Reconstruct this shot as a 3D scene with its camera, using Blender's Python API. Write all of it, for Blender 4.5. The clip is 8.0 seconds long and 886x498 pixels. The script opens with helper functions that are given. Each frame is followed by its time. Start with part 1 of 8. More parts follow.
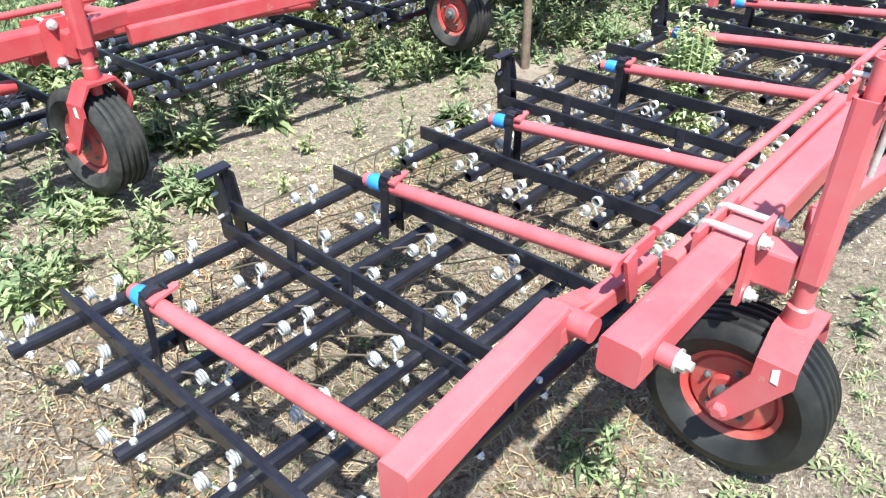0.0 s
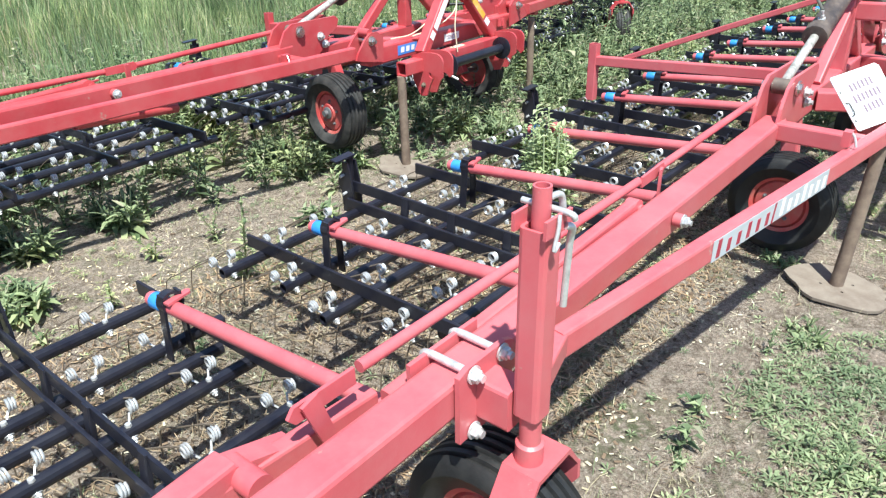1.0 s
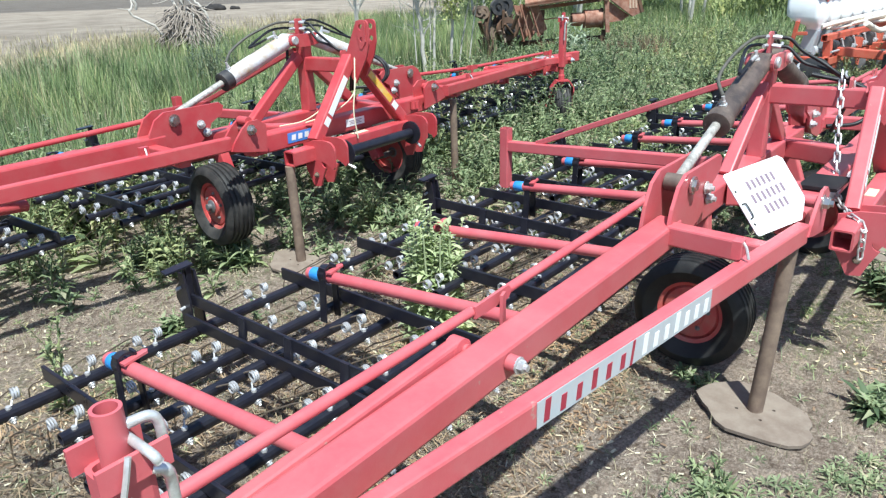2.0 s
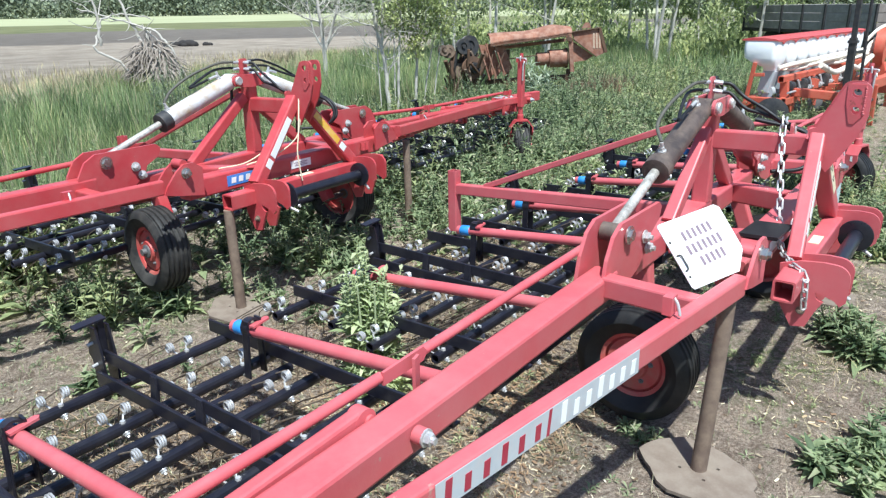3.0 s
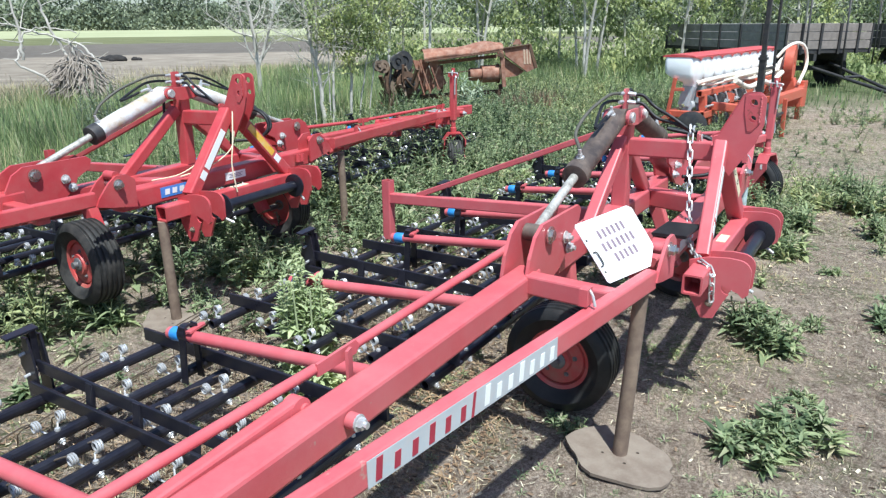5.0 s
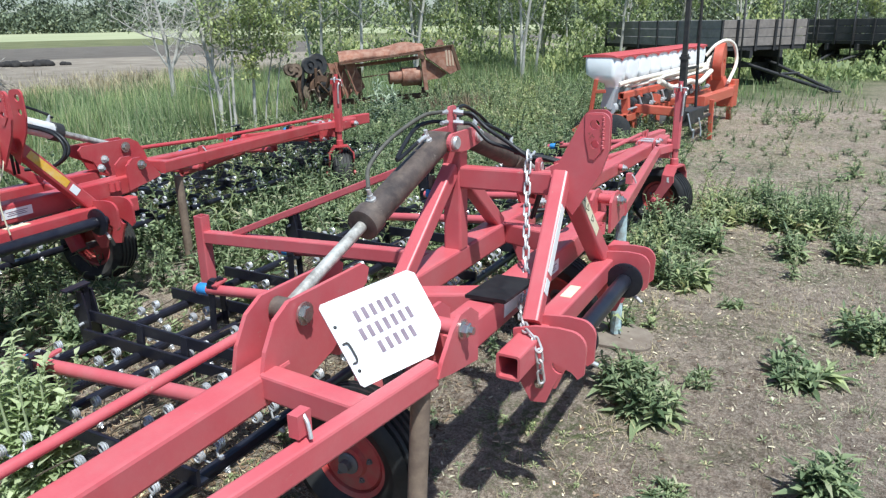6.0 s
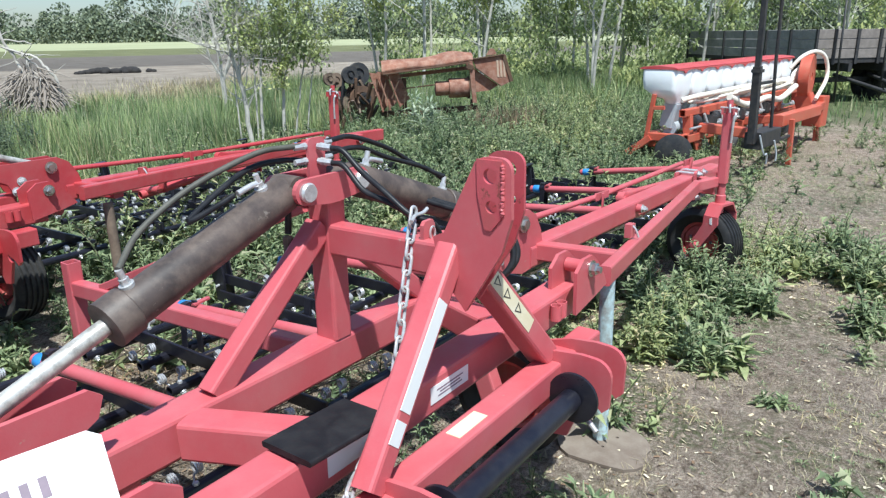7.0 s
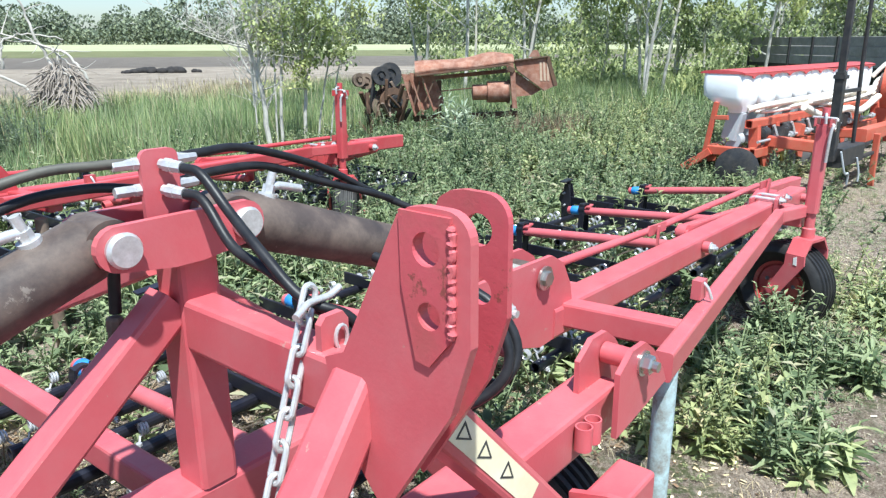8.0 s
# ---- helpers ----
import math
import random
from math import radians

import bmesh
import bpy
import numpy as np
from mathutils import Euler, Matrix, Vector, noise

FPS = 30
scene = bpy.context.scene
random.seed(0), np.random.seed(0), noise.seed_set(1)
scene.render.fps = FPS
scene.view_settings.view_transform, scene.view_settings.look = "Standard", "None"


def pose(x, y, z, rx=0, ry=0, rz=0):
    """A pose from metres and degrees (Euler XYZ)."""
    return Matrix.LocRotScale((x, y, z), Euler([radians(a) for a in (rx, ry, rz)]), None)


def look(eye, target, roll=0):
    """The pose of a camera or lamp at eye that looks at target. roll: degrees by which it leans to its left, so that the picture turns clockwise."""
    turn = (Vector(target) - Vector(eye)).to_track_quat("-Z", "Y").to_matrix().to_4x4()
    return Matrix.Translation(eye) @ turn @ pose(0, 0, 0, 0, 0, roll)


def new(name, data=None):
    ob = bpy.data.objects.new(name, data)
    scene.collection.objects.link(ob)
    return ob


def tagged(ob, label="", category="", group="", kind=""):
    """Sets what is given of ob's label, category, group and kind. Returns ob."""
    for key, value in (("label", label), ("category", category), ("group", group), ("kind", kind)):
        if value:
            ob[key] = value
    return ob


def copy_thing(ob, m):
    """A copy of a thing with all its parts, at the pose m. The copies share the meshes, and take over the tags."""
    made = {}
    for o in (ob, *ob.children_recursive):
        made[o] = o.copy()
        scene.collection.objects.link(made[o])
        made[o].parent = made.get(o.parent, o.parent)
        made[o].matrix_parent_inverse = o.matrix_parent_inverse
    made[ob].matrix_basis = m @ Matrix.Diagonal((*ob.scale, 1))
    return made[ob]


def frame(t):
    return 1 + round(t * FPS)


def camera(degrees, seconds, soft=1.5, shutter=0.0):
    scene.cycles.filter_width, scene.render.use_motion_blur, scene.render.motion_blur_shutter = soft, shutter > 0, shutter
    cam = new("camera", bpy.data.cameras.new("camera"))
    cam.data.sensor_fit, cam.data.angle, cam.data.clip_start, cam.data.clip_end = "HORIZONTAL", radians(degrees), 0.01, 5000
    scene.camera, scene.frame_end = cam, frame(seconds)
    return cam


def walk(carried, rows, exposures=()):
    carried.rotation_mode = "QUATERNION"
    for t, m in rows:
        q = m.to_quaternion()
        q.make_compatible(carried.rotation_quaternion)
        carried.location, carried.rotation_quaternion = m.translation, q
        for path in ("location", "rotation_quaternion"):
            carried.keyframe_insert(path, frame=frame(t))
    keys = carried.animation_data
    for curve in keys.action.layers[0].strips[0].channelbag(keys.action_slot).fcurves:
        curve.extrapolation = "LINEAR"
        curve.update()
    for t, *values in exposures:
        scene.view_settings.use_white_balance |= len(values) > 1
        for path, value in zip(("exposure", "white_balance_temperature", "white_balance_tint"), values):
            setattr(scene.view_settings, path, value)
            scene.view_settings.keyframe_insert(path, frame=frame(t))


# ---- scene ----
cam = camera(64.2, 8.0, soft=1.3)
PATH = [
    (0, (-4.243, -0.342, 1.414), (-3.004, 0.775, 0.311), -0.5),
    (0.5, (-4.006, -0.553, 1.406), (-2.641, 0.505, 0.397), -1.2),
    (1, (-3.775, -0.659, 1.442), (-2.41, 0.484, 0.531), -1.1),
    (1.5, (-3.466, -0.677, 1.457), (-2.071, 0.492, 0.628), -1.2),
    (2, (-3.135, -0.759, 1.421), (-1.69, 0.412, 0.685), -1.5),
    (2.2, (-3.038, -0.778, 1.438), (-1.585, 0.394, 0.719), -1.4),
    (3.3, (-2.945, -0.808, 1.425), (-1.369, 0.27, 0.828), -0.4),
    (3.5, (-2.994, -0.77, 1.392), (-1.374, 0.244, 0.804), -0.5),
    (4, (-3.209, -0.681, 1.331), (-1.602, 0.353, 0.738), -0.1),
    (4.2, (-3.268, -0.676, 1.359), (-1.69, 0.4, 0.766), -0.2),
    (5.3, (-2.835, -0.991, 1.428), (-1.188, -0.036, 0.816), -0.9),
    (5.5, (-2.68, -1.027, 1.422), (-1.018, -0.098, 0.81), -1.2),
    (6, (-2.164, -1.088, 1.429), (-0.493, -0.174, 0.818), -1.0),
    (6.5, (-1.657, -1.175, 1.406), (0.004, -0.237, 0.805), -1.0),
    (7, (-1.183, -1.162, 1.386), (0.373, -0.048, 0.804), -0.8),
    (7.5, (-0.772, -1.052, 1.355), (0.702, 0.168, 0.775), -0.5),
    (8, (-0.486, -0.838, 1.295), (0.999, 0.376, 0.73), 0.0),
]
walk(cam, [(t, look(eye, target, roll)) for t, eye, target, roll in PATH],
     exposures=[(0, 1.29, 6350, -1), (0.5, 1.21, 6350, -1), (1, 0.98, 6300, -1), (1.5, 0.95, 6250, -1), (2, 0.70, 6170, 0), (3.5, 0.62, 6060, 1), (5.5, 0.50, 6060, 1), (6, 0.38, 6060, 1), (6.5, 0.33, 6060, 1), (7.2, 0.53, 6060, 1), (8, 0.82, 6060, 1)])

from mathutils.geometry import tessellate_polygon

# ---- world, sun, exposure ----
SUN_WAY = Vector((0.30, 0.37, -1.0)).normalized()
world = bpy.data.worlds.new("sky")
scene.world = world
world.use_nodes = True
wn, wl = world.node_tree.nodes, world.node_tree.links
sky = wn.new("ShaderNodeTexSky")
sky.sky_type = "NISHITA"
sky.sun_disc = False
sky.sun_elevation = math.asin(-SUN_WAY.z)
sky.sun_rotation = math.atan2(-SUN_WAY.x, -SUN_WAY.y)
sky.air_density, sky.dust_density, sky.ozone_density = 1.0, 0.9, 1.5
background = wn["Background"]
background.inputs["Strength"].default_value = 0.094
tint = wn.new("ShaderNodeMix")
tint.data_type, tint.blend_type = "RGBA", "MULTIPLY"
tint.inputs[0].default_value = 1.0
tint.inputs[7].default_value = (0.96, 0.98, 1.08, 1)
wl.new(sky.outputs["Color"], tint.inputs[6])
wl.new(tint.outputs[2], background.inputs["Color"])

sun_data = bpy.data.lights.new("sun", "SUN")
sun_data.energy, sun_data.angle, sun_data.color = 5.0, radians(1.2), (1.0, 0.985, 0.97)
sun = new("sun", sun_data)
sun.matrix_world = look((0, 0, 30), Vector((0, 0, 30)) + SUN_WAY)


# ---- materials ----
def material(name):
    mat = bpy.data.materials.new(name)
    mat.use_nodes = True
    return mat, mat.node_tree.nodes, mat.node_tree.links, mat.node_tree.nodes["Principled BSDF"]


def node(nodes, kind, **values):
    made = nodes.new(kind)
    for key, value in values.items():
        made.inputs[key].default_value = value
    return made


def ramp(nodes, stops):
    made = nodes.new("ShaderNodeValToRGB")
    while len(made.color_ramp.elements) < len(stops):
        made.color_ramp.elements.new(0.5)
    for element, (place, colour) in zip(made.color_ramp.elements, stops):
        element.position = place
        element.color = (*colour, 1)
    return made


def mixed(nodes, links, factor, a, b):
    made = nodes.new("ShaderNodeMix")
    made.data_type = "RGBA"
    for socket, value in ((0, factor), (6, a), (7, b)):
        if isinstance(value, (tuple, float, int)):
            made.inputs[socket].default_value = (*value, 1) if isinstance(value, tuple) else value
        else:
            links.new(value, made.inputs[socket])
    return made.outputs[2]


def coords(nodes, kind="Object"):
    return nodes.new("ShaderNodeTexCoord").outputs[kind]


def surface(name, base, second, rough=0.5, metal=0.0, coarse=6.0, fine=90.0, dust=None, dust_amount=0.0, bump=0.05, coat=0.0, scale_bump=200.0, gloss=0.5, chips=None, chip_amount=0.7, chip_at=0.655):
    """A surface of two shades mixed by coarse and fine noise, with dust lying on what faces up."""
    mat, nodes, links, shader = material(name)
    at = coords(nodes)
    big = node(nodes, "ShaderNodeTexNoise", Scale=coarse, Detail=5.0, Roughness=0.6)
    small = node(nodes, "ShaderNodeTexNoise", Scale=fine, Detail=4.0, Roughness=0.7)
    for one in (big, small):
        links.new(at, one.inputs["Vector"])
    tone = ramp(nodes, [(0.35, base), (0.7, second)])
    links.new(big.outputs["Fac"], tone.inputs["Fac"])
    colour = mixed(nodes, links, 0.35, tone.outputs["Color"], second)
    speck = ramp(nodes, [(0.45, (0, 0, 0)), (0.75, (1, 1, 1))])
    links.new(small.outputs["Fac"], speck.inputs["Fac"])
    link_mix = nodes.new("ShaderNodeMix")
    link_mix.data_type = "RGBA"
    links.new(speck.outputs["Color"], link_mix.inputs[0])
    links.new(tone.outputs["Color"], link_mix.inputs[6])
    links.new(colour, link_mix.inputs[7])
    out = link_mix.outputs[2]
    if dust:
        dirt = node(nodes, "ShaderNodeTexNoise", Scale=coarse * 2.3, Detail=8.0, Roughness=0.7)
        links.new(at, dirt.inputs["Vector"])
        patch = ramp(nodes, [(0.42, (0, 0, 0)), (0.72, (dust_amount,) * 3)])
        links.new(dirt.outputs["Fac"], patch.inputs["Fac"])
        out = mixed(nodes, links, patch.outputs["Color"], out, dust)
    if chips:
        flake = node(nodes, "ShaderNodeTexNoise", Scale=26.0, Detail=9.0, Roughness=0.72)
        links.new(at, flake.inputs["Vector"])
        spot = ramp(nodes, [(chip_at, (0, 0, 0)), (chip_at + 0.035, (chip_amount,) * 3)])
        links.new(flake.outputs["Fac"], spot.inputs["Fac"])
        out = mixed(nodes, links, spot.outputs["Color"], out, chips)
    links.new(out, shader.inputs["Base Color"])
    rough_map = node(nodes, "ShaderNodeMapRange")
    rough_map.inputs["To Min"].default_value, rough_map.inputs["To Max"].default_value = max(rough - 0.12, 0.05), min(rough + 0.15, 1)
    links.new(big.outputs["Fac"], rough_map.inputs["Value"])
    links.new(rough_map.outputs["Result"], shader.inputs["Roughness"])
    shader.inputs["Metallic"].default_value = metal
    shader.inputs["Coat Weight"].default_value = coat
    shader.inputs["Specular IOR Level"].default_value = gloss
    if bump:
        relief = node(nodes, "ShaderNodeTexNoise", Scale=scale_bump, Detail=3.0)
        links.new(at, relief.inputs["Vector"])
        raised = node(nodes, "ShaderNodeBump", Strength=bump, Distance=0.004)
        links.new(relief.outputs["Fac"], raised.inputs["Height"])
        links.new(raised.outputs["Normal"], shader.inputs["Normal"])
    return mat


RED = surface("coral_red_paint", (0.49, 0.082, 0.098), (0.54, 0.116, 0.132), 0.40, coarse=3, fine=60, dust=(0.46, 0.205, 0.205), dust_amount=0.34, bump=0.06, coat=0.10, chips=(0.42, 0.27, 0.23))
RED_WORN = surface("worn_coral_red_paint", (0.47, 0.070, 0.090), (0.52, 0.100, 0.120), 0.45, coarse=5, fine=60, dust=(0.30, 0.11, 0.085), dust_amount=0.55, bump=0.09, coat=0.05, chips=(0.17, 0.058, 0.042), chip_amount=0.8, chip_at=0.60)
RED_DEEP = surface("bright_red_paint", (0.43, 0.042, 0.052), (0.49, 0.068, 0.078), 0.38, coarse=3, fine=60, dust=(0.45, 0.20, 0.18), dust_amount=0.3, bump=0.05, coat=0.12, chips=(0.36, 0.22, 0.18))
RIM_RED = surface("orange_red_rim_paint", (0.45, 0.052, 0.052), (0.51, 0.082, 0.078), 0.5, coarse=5, dust=(0.34, 0.20, 0.15), dust_amount=0.6)
BLACK = surface("black_paint", (0.007, 0.007, 0.013), (0.016, 0.016, 0.025), 0.30, coarse=8, fine=120, dust=(0.10, 0.095, 0.09), dust_amount=0.12, bump=0.08, gloss=0.48)
RUBBER = surface("black_rubber", (0.016, 0.016, 0.017), (0.035, 0.034, 0.033), 0.62, coarse=7, fine=140, dust=(0.18, 0.16, 0.14), dust_amount=0.24, bump=0.12, gloss=0.35)
TYRE_DARK = surface("clean_black_tyre_rubber", (0.010, 0.010, 0.011), (0.021, 0.021, 0.022), 0.5, coarse=7, fine=140, dust=(0.13, 0.115, 0.10), dust_amount=0.13, bump=0.10, gloss=0.4)
ZINC = surface("zinc_plated_steel", (0.72, 0.72, 0.73), (0.52, 0.51, 0.50), 0.36, 0.5, coarse=25, fine=200, dust=(0.16, 0.13, 0.11), dust_amount=0.35, bump=0.06)
STEEL = surface("dark_spring_steel", (0.16, 0.125, 0.095), (0.27, 0.215, 0.165), 0.6, 0.4, coarse=15)
CHROME = surface("dull_chrome", (0.62, 0.61, 0.58), (0.48, 0.46, 0.43), 0.26, 0.9, coarse=9, dust=(0.30, 0.25, 0.20), dust_amount=0.4, bump=0.02)
ROD = surface("pale_greased_piston_rod", (0.62, 0.60, 0.55), (0.46, 0.43, 0.39), 0.36, 0.3, coarse=14, dust=(0.10, 0.075, 0.06), dust_amount=0.8, bump=0.03)
BROWN_CYL = surface("brown_weathered_cylinder_paint", (0.044, 0.034, 0.031), (0.098, 0.072, 0.062), 0.5, coarse=6, dust=(0.25, 0.19, 0.15), dust_amount=0.55, chips=(0.30, 0.26, 0.22), chip_amount=0.5)
WHITE_CYL = surface("chalky_white_cylinder_paint", (0.66, 0.67, 0.70), (0.54, 0.55, 0.57), 0.5, coarse=4, dust=(0.40, 0.27, 0.13), dust_amount=0.95)
BLUE = surface("blue_plastic_sleeve", (0.030, 0.20, 0.52), (0.06, 0.27, 0.60), 0.4, coarse=20)
HOSE = surface("black_hydraulic_hose", (0.010, 0.010, 0.012), (0.022, 0.022, 0.025), 0.45, coarse=30, gloss=0.35)
HOSE_GREY = surface("grey_green_hose", (0.060, 0.058, 0.048), (0.105, 0.098, 0.080), 0.6, coarse=30)
RUST = surface("brown_rusty_steel", (0.125, 0.085, 0.064), (0.190, 0.136, 0.104), 0.75, coarse=7, fine=80, dust=(0.36, 0.27, 0.19), dust_amount=0.5, bump=0.15)
DUSTY = surface("dusty_tan_rusty_plate", (0.155, 0.118, 0.092), (0.215, 0.172, 0.138), 0.85, coarse=9, fine=120, dust=(0.27, 0.23, 0.185), dust_amount=0.6, bump=0.15)
PALE_POLE = surface("flaking_pale_blue_pole", (0.50, 0.66, 0.70), (0.42, 0.52, 0.52), 0.75, coarse=9, fine=80, dust=(0.17, 0.11, 0.07), dust_amount=1.0, bump=0.2)
WHITE = surface("white_film", (0.80, 0.80, 0.80), (0.76, 0.76, 0.75), 0.4, coarse=3, bump=0)
SILVER = surface("silver_grey_decal", (0.46, 0.49, 0.52), (0.40, 0.43, 0.46), 0.35, coarse=12, dust=(0.55, 0.45, 0.42), dust_amount=0.4, bump=0)
MAROON = surface("maroon_ink", (0.30, 0.020, 0.045), (0.36, 0.04, 0.065), 0.45, coarse=8, bump=0)
GREY_INK = surface("faded_violet_grey_ink", (0.17, 0.125, 0.16), (0.25, 0.19, 0.23), 0.6, coarse=15, bump=0)
DARK_INK = surface("dark_ink", (0.03, 0.03, 0.03), (0.05, 0.05, 0.05), 0.5, coarse=15, bump=0)
BLUE_INK = surface("blue_ink", (0.06, 0.20, 0.58), (0.10, 0.27, 0.64), 0.45, coarse=15, bump=0)
YELLOW = surface("yellow_label", (0.74, 0.42, 0.04), (0.68, 0.36, 0.03), 0.5, coarse=8, dust=(0.7, 0.6, 0.45), dust_amount=0.5, bump=0)
CREAM = surface("cream_label", (0.74, 0.66, 0.46), (0.68, 0.58, 0.38), 0.5, coarse=8, dust=(0.8, 0.75, 0.65), dust_amount=0.5, bump=0)
PAD = surface("black_rubber_pad", (0.008, 0.008, 0.010), (0.016, 0.016, 0.019), 0.6, coarse=12, dust=(0.06, 0.055, 0.05), dust_amount=0.2, gloss=0.25)
ORANGE = surface("orange_red_machine_paint", (0.50, 0.075, 0.042), (0.56, 0.125, 0.080), 0.45, coarse=4, dust=(0.4, 0.22, 0.13), dust_amount=0.35)
RUST_ORANGE = surface("rusted_orange_sheet", (0.31, 0.125, 0.075), (0.17, 0.072, 0.05), 0.8, coarse=5, fine=40, dust=(0.44, 0.29, 0.22), dust_amount=0.7, bump=0.2)
DARK_RUST = surface("dark_rusted_iron", (0.075, 0.045, 0.03), (0.14, 0.075, 0.045), 0.85, coarse=8, fine=50, bump=0.2)
TANK = surface("milky_white_plastic", (0.88, 0.89, 0.91), (0.85, 0.86, 0.88), 0.45, coarse=4, dust=(0.74, 0.72, 0.68), dust_amount=0.2)
LID = surface("red_plastic_lid", (0.50, 0.055, 0.065), (0.58, 0.11, 0.11), 0.4, coarse=5)
GREY_BOX = surface("pale_grey_plastic", (0.50, 0.53, 0.56), (0.42, 0.45, 0.48), 0.4, coarse=7)
GREYWOOD = surface("grey_weathered_boards", (0.22, 0.21, 0.205), (0.33, 0.315, 0.305), 0.8, coarse=6, fine=60, dust=(0.14, 0.13, 0.125), dust_amount=0.5, bump=0.2)
BROWNWOOD = surface("brown_grey_boards", (0.18, 0.155, 0.14), (0.27, 0.235, 0.215), 0.8, coarse=6, fine=60, dust=(0.12, 0.10, 0.09), dust_amount=0.5, bump=0.2)
IRON = surface("dark_grey_iron", (0.025, 0.026, 0.03), (0.05, 0.05, 0.055), 0.55, 0.3, coarse=8, dust=(0.16, 0.13, 0.1), dust_amount=0.35)
HUB_GREY = surface("grey_disc_steel", (0.16, 0.16, 0.17), (0.24, 0.23, 0.23), 0.5, 0.5, coarse=8)


# ---- building helpers ----
def part(name, mesh, mat, parent=None, label="", smooth=38.0):
    """Links a mesh as one object, under a parent if one is given."""
    ob = new(name, mesh)
    if not mesh.materials:
        for one in mat if isinstance(mat, (list, tuple)) else (mat,):
            mesh.materials.append(one)
    if smooth:
        flags = [face.use_smooth for face in mesh.polygons]
        mesh.set_sharp_from_angle(angle=radians(smooth))
        mesh.polygons.foreach_set("use_smooth", flags)
    if parent is not None:
        ob.parent = parent
    return tagged(ob, label=label)


def mesh_of(verts, faces, marks=None, soft=None):
    mesh = bpy.data.meshes.new("mesh")
    mesh.from_pydata([tuple(v) for v in verts], [], faces)
    if marks is not None:
        mesh.polygons.foreach_set("material_index", marks)
    mesh.polygons.foreach_set("use_smooth", soft if soft is not None else [True] * len(faces))
    mesh.update()
    return mesh


class Shape:
    """Collects pieces of one mesh."""

    def __init__(self):
        self.verts, self.faces, self.marks, self.round = [], [], [], []

    def add(self, verts, faces, mark=0, soft=False):
        base = len(self.verts)
        self.round += [soft] * len(faces)
        self.verts += [Vector(v) for v in verts]
        self.faces += [tuple(base + i for i in f) for f in faces]
        self.marks += [mark] * len(faces)
        return self

    def moved(self, m):
        self.verts = [m @ v for v in self.verts]
        return self

    def mesh(self):
        return mesh_of(self.verts, self.faces, self.marks, self.round)

    # a rounded rectangular bar from p to q; wide across, high upwards
    def bar(self, p, q, wide, high, corner=0.008, up=(0, 0, 1), hollow=0.0, mark=0):
        p, q = Vector(p), Vector(q)
        way = (q - p).normalized()
        side = way.cross(Vector(up)).normalized()
        top = side.cross(way)
        a, b, r = wide / 2, high / 2, min(corner, wide / 2.01, high / 2.01)
        loop = []
        for cx, cy, start in ((a - r, b - r, 0), (-a + r, b - r, 90), (-a + r, -b + r, 180), (a - r, -b + r, 270)):
            for step in (0, 45, 90):
                angle = radians(start + step)
                loop.append((cx + r * math.cos(angle), cy + r * math.sin(angle)))
        n = len(loop)
        if not hollow:
            verts = [e + side * x + top * y for e in (p, q) for x, y in loop]
            faces = [(i, (i + 1) % n, n + (i + 1) % n, n + i) for i in range(n)] + [tuple(reversed(range(n))), tuple(range(n, 2 * n))]
            return self.add(verts, faces, mark)
        fa, fb = (a - hollow) / a, (b - hollow) / b
        deep = min(0.12, (q - p).length * 0.45)
        rings = [(p + way * deep, fa, fb), (p, fa, fb), (p, 1, 1), (q, 1, 1), (q, fa, fb), (q - way * deep, fa, fb)]
        verts = [e + side * x * u + top * y * v for e, u, v in rings for x, y in loop]
        faces = [(k * n + i, k * n + (i + 1) % n, (k + 1) * n + (i + 1) % n, (k + 1) * n + i) for k in range(5) for i in range(n)]
        faces += [tuple(reversed(range(n))), tuple(range(5 * n, 6 * n))]
        return self.add(verts, faces, mark)

    # a round tube along points
    def tube(self, points, radius, sides=12, caps=True, mark=0, closed=False, hollow=False):
        points = [Vector(p) for p in points]
        n = len(points)
        radii = radius if isinstance(radius, (list, tuple)) else [radius] * n
        ways = []
        for i in range(n):
            if closed:
                ways.append((points[(i + 1) % n] - points[i - 1]).normalized())
            else:
                ways.append((points[min(i + 1, n - 1)] - points[max(i - 1, 0)]).normalized())
        ref = Vector((0, 0, 1)) if abs(ways[0].z) < 0.9 else Vector((1, 0, 0))
        side = ways[0].cross(ref).normalized()
        verts = []
        for p, way, r in zip(points, ways, radii):
            side = (side - way * side.dot(way)).normalized()
            other = way.cross(side)
            verts += [p + (side * math.cos(2 * math.pi * k / sides) + other * math.sin(2 * math.pi * k / sides)) * r for k in range(sides)]
        rows = n if closed else n - 1
        faces = [(i * sides + k, i * sides + (k + 1) % sides, (i + 1) % n * sides + (k + 1) % sides, (i + 1) % n * sides + k) for i in range(rows) for k in range(sides)]
        self.add(verts, faces, mark, True)
        if caps and not closed:
            base = len(self.verts) - len(verts)
            self.faces += [tuple(base + i for i in reversed(range(sides))), tuple(base + i for i in range((n - 1) * sides, n * sides))]
            self.marks += [mark] * 2
            self.round += [False] * 2
        return self

    # a pipe with open, hollow ends
    def pipe(self, p, q, radius, wall=0.004, sides=20, mark=0):
        p, q = Vector(p), Vector(q)
        way = (q - p).normalized()
        long = (q - p).length
        deep, inner = min(0.12, long * 0.45), radius - wall
        return self.lathe([(deep, inner), (0, inner), (0, radius), (long, radius), (long, inner), (long - deep, inner)], p, way, sides, mark)

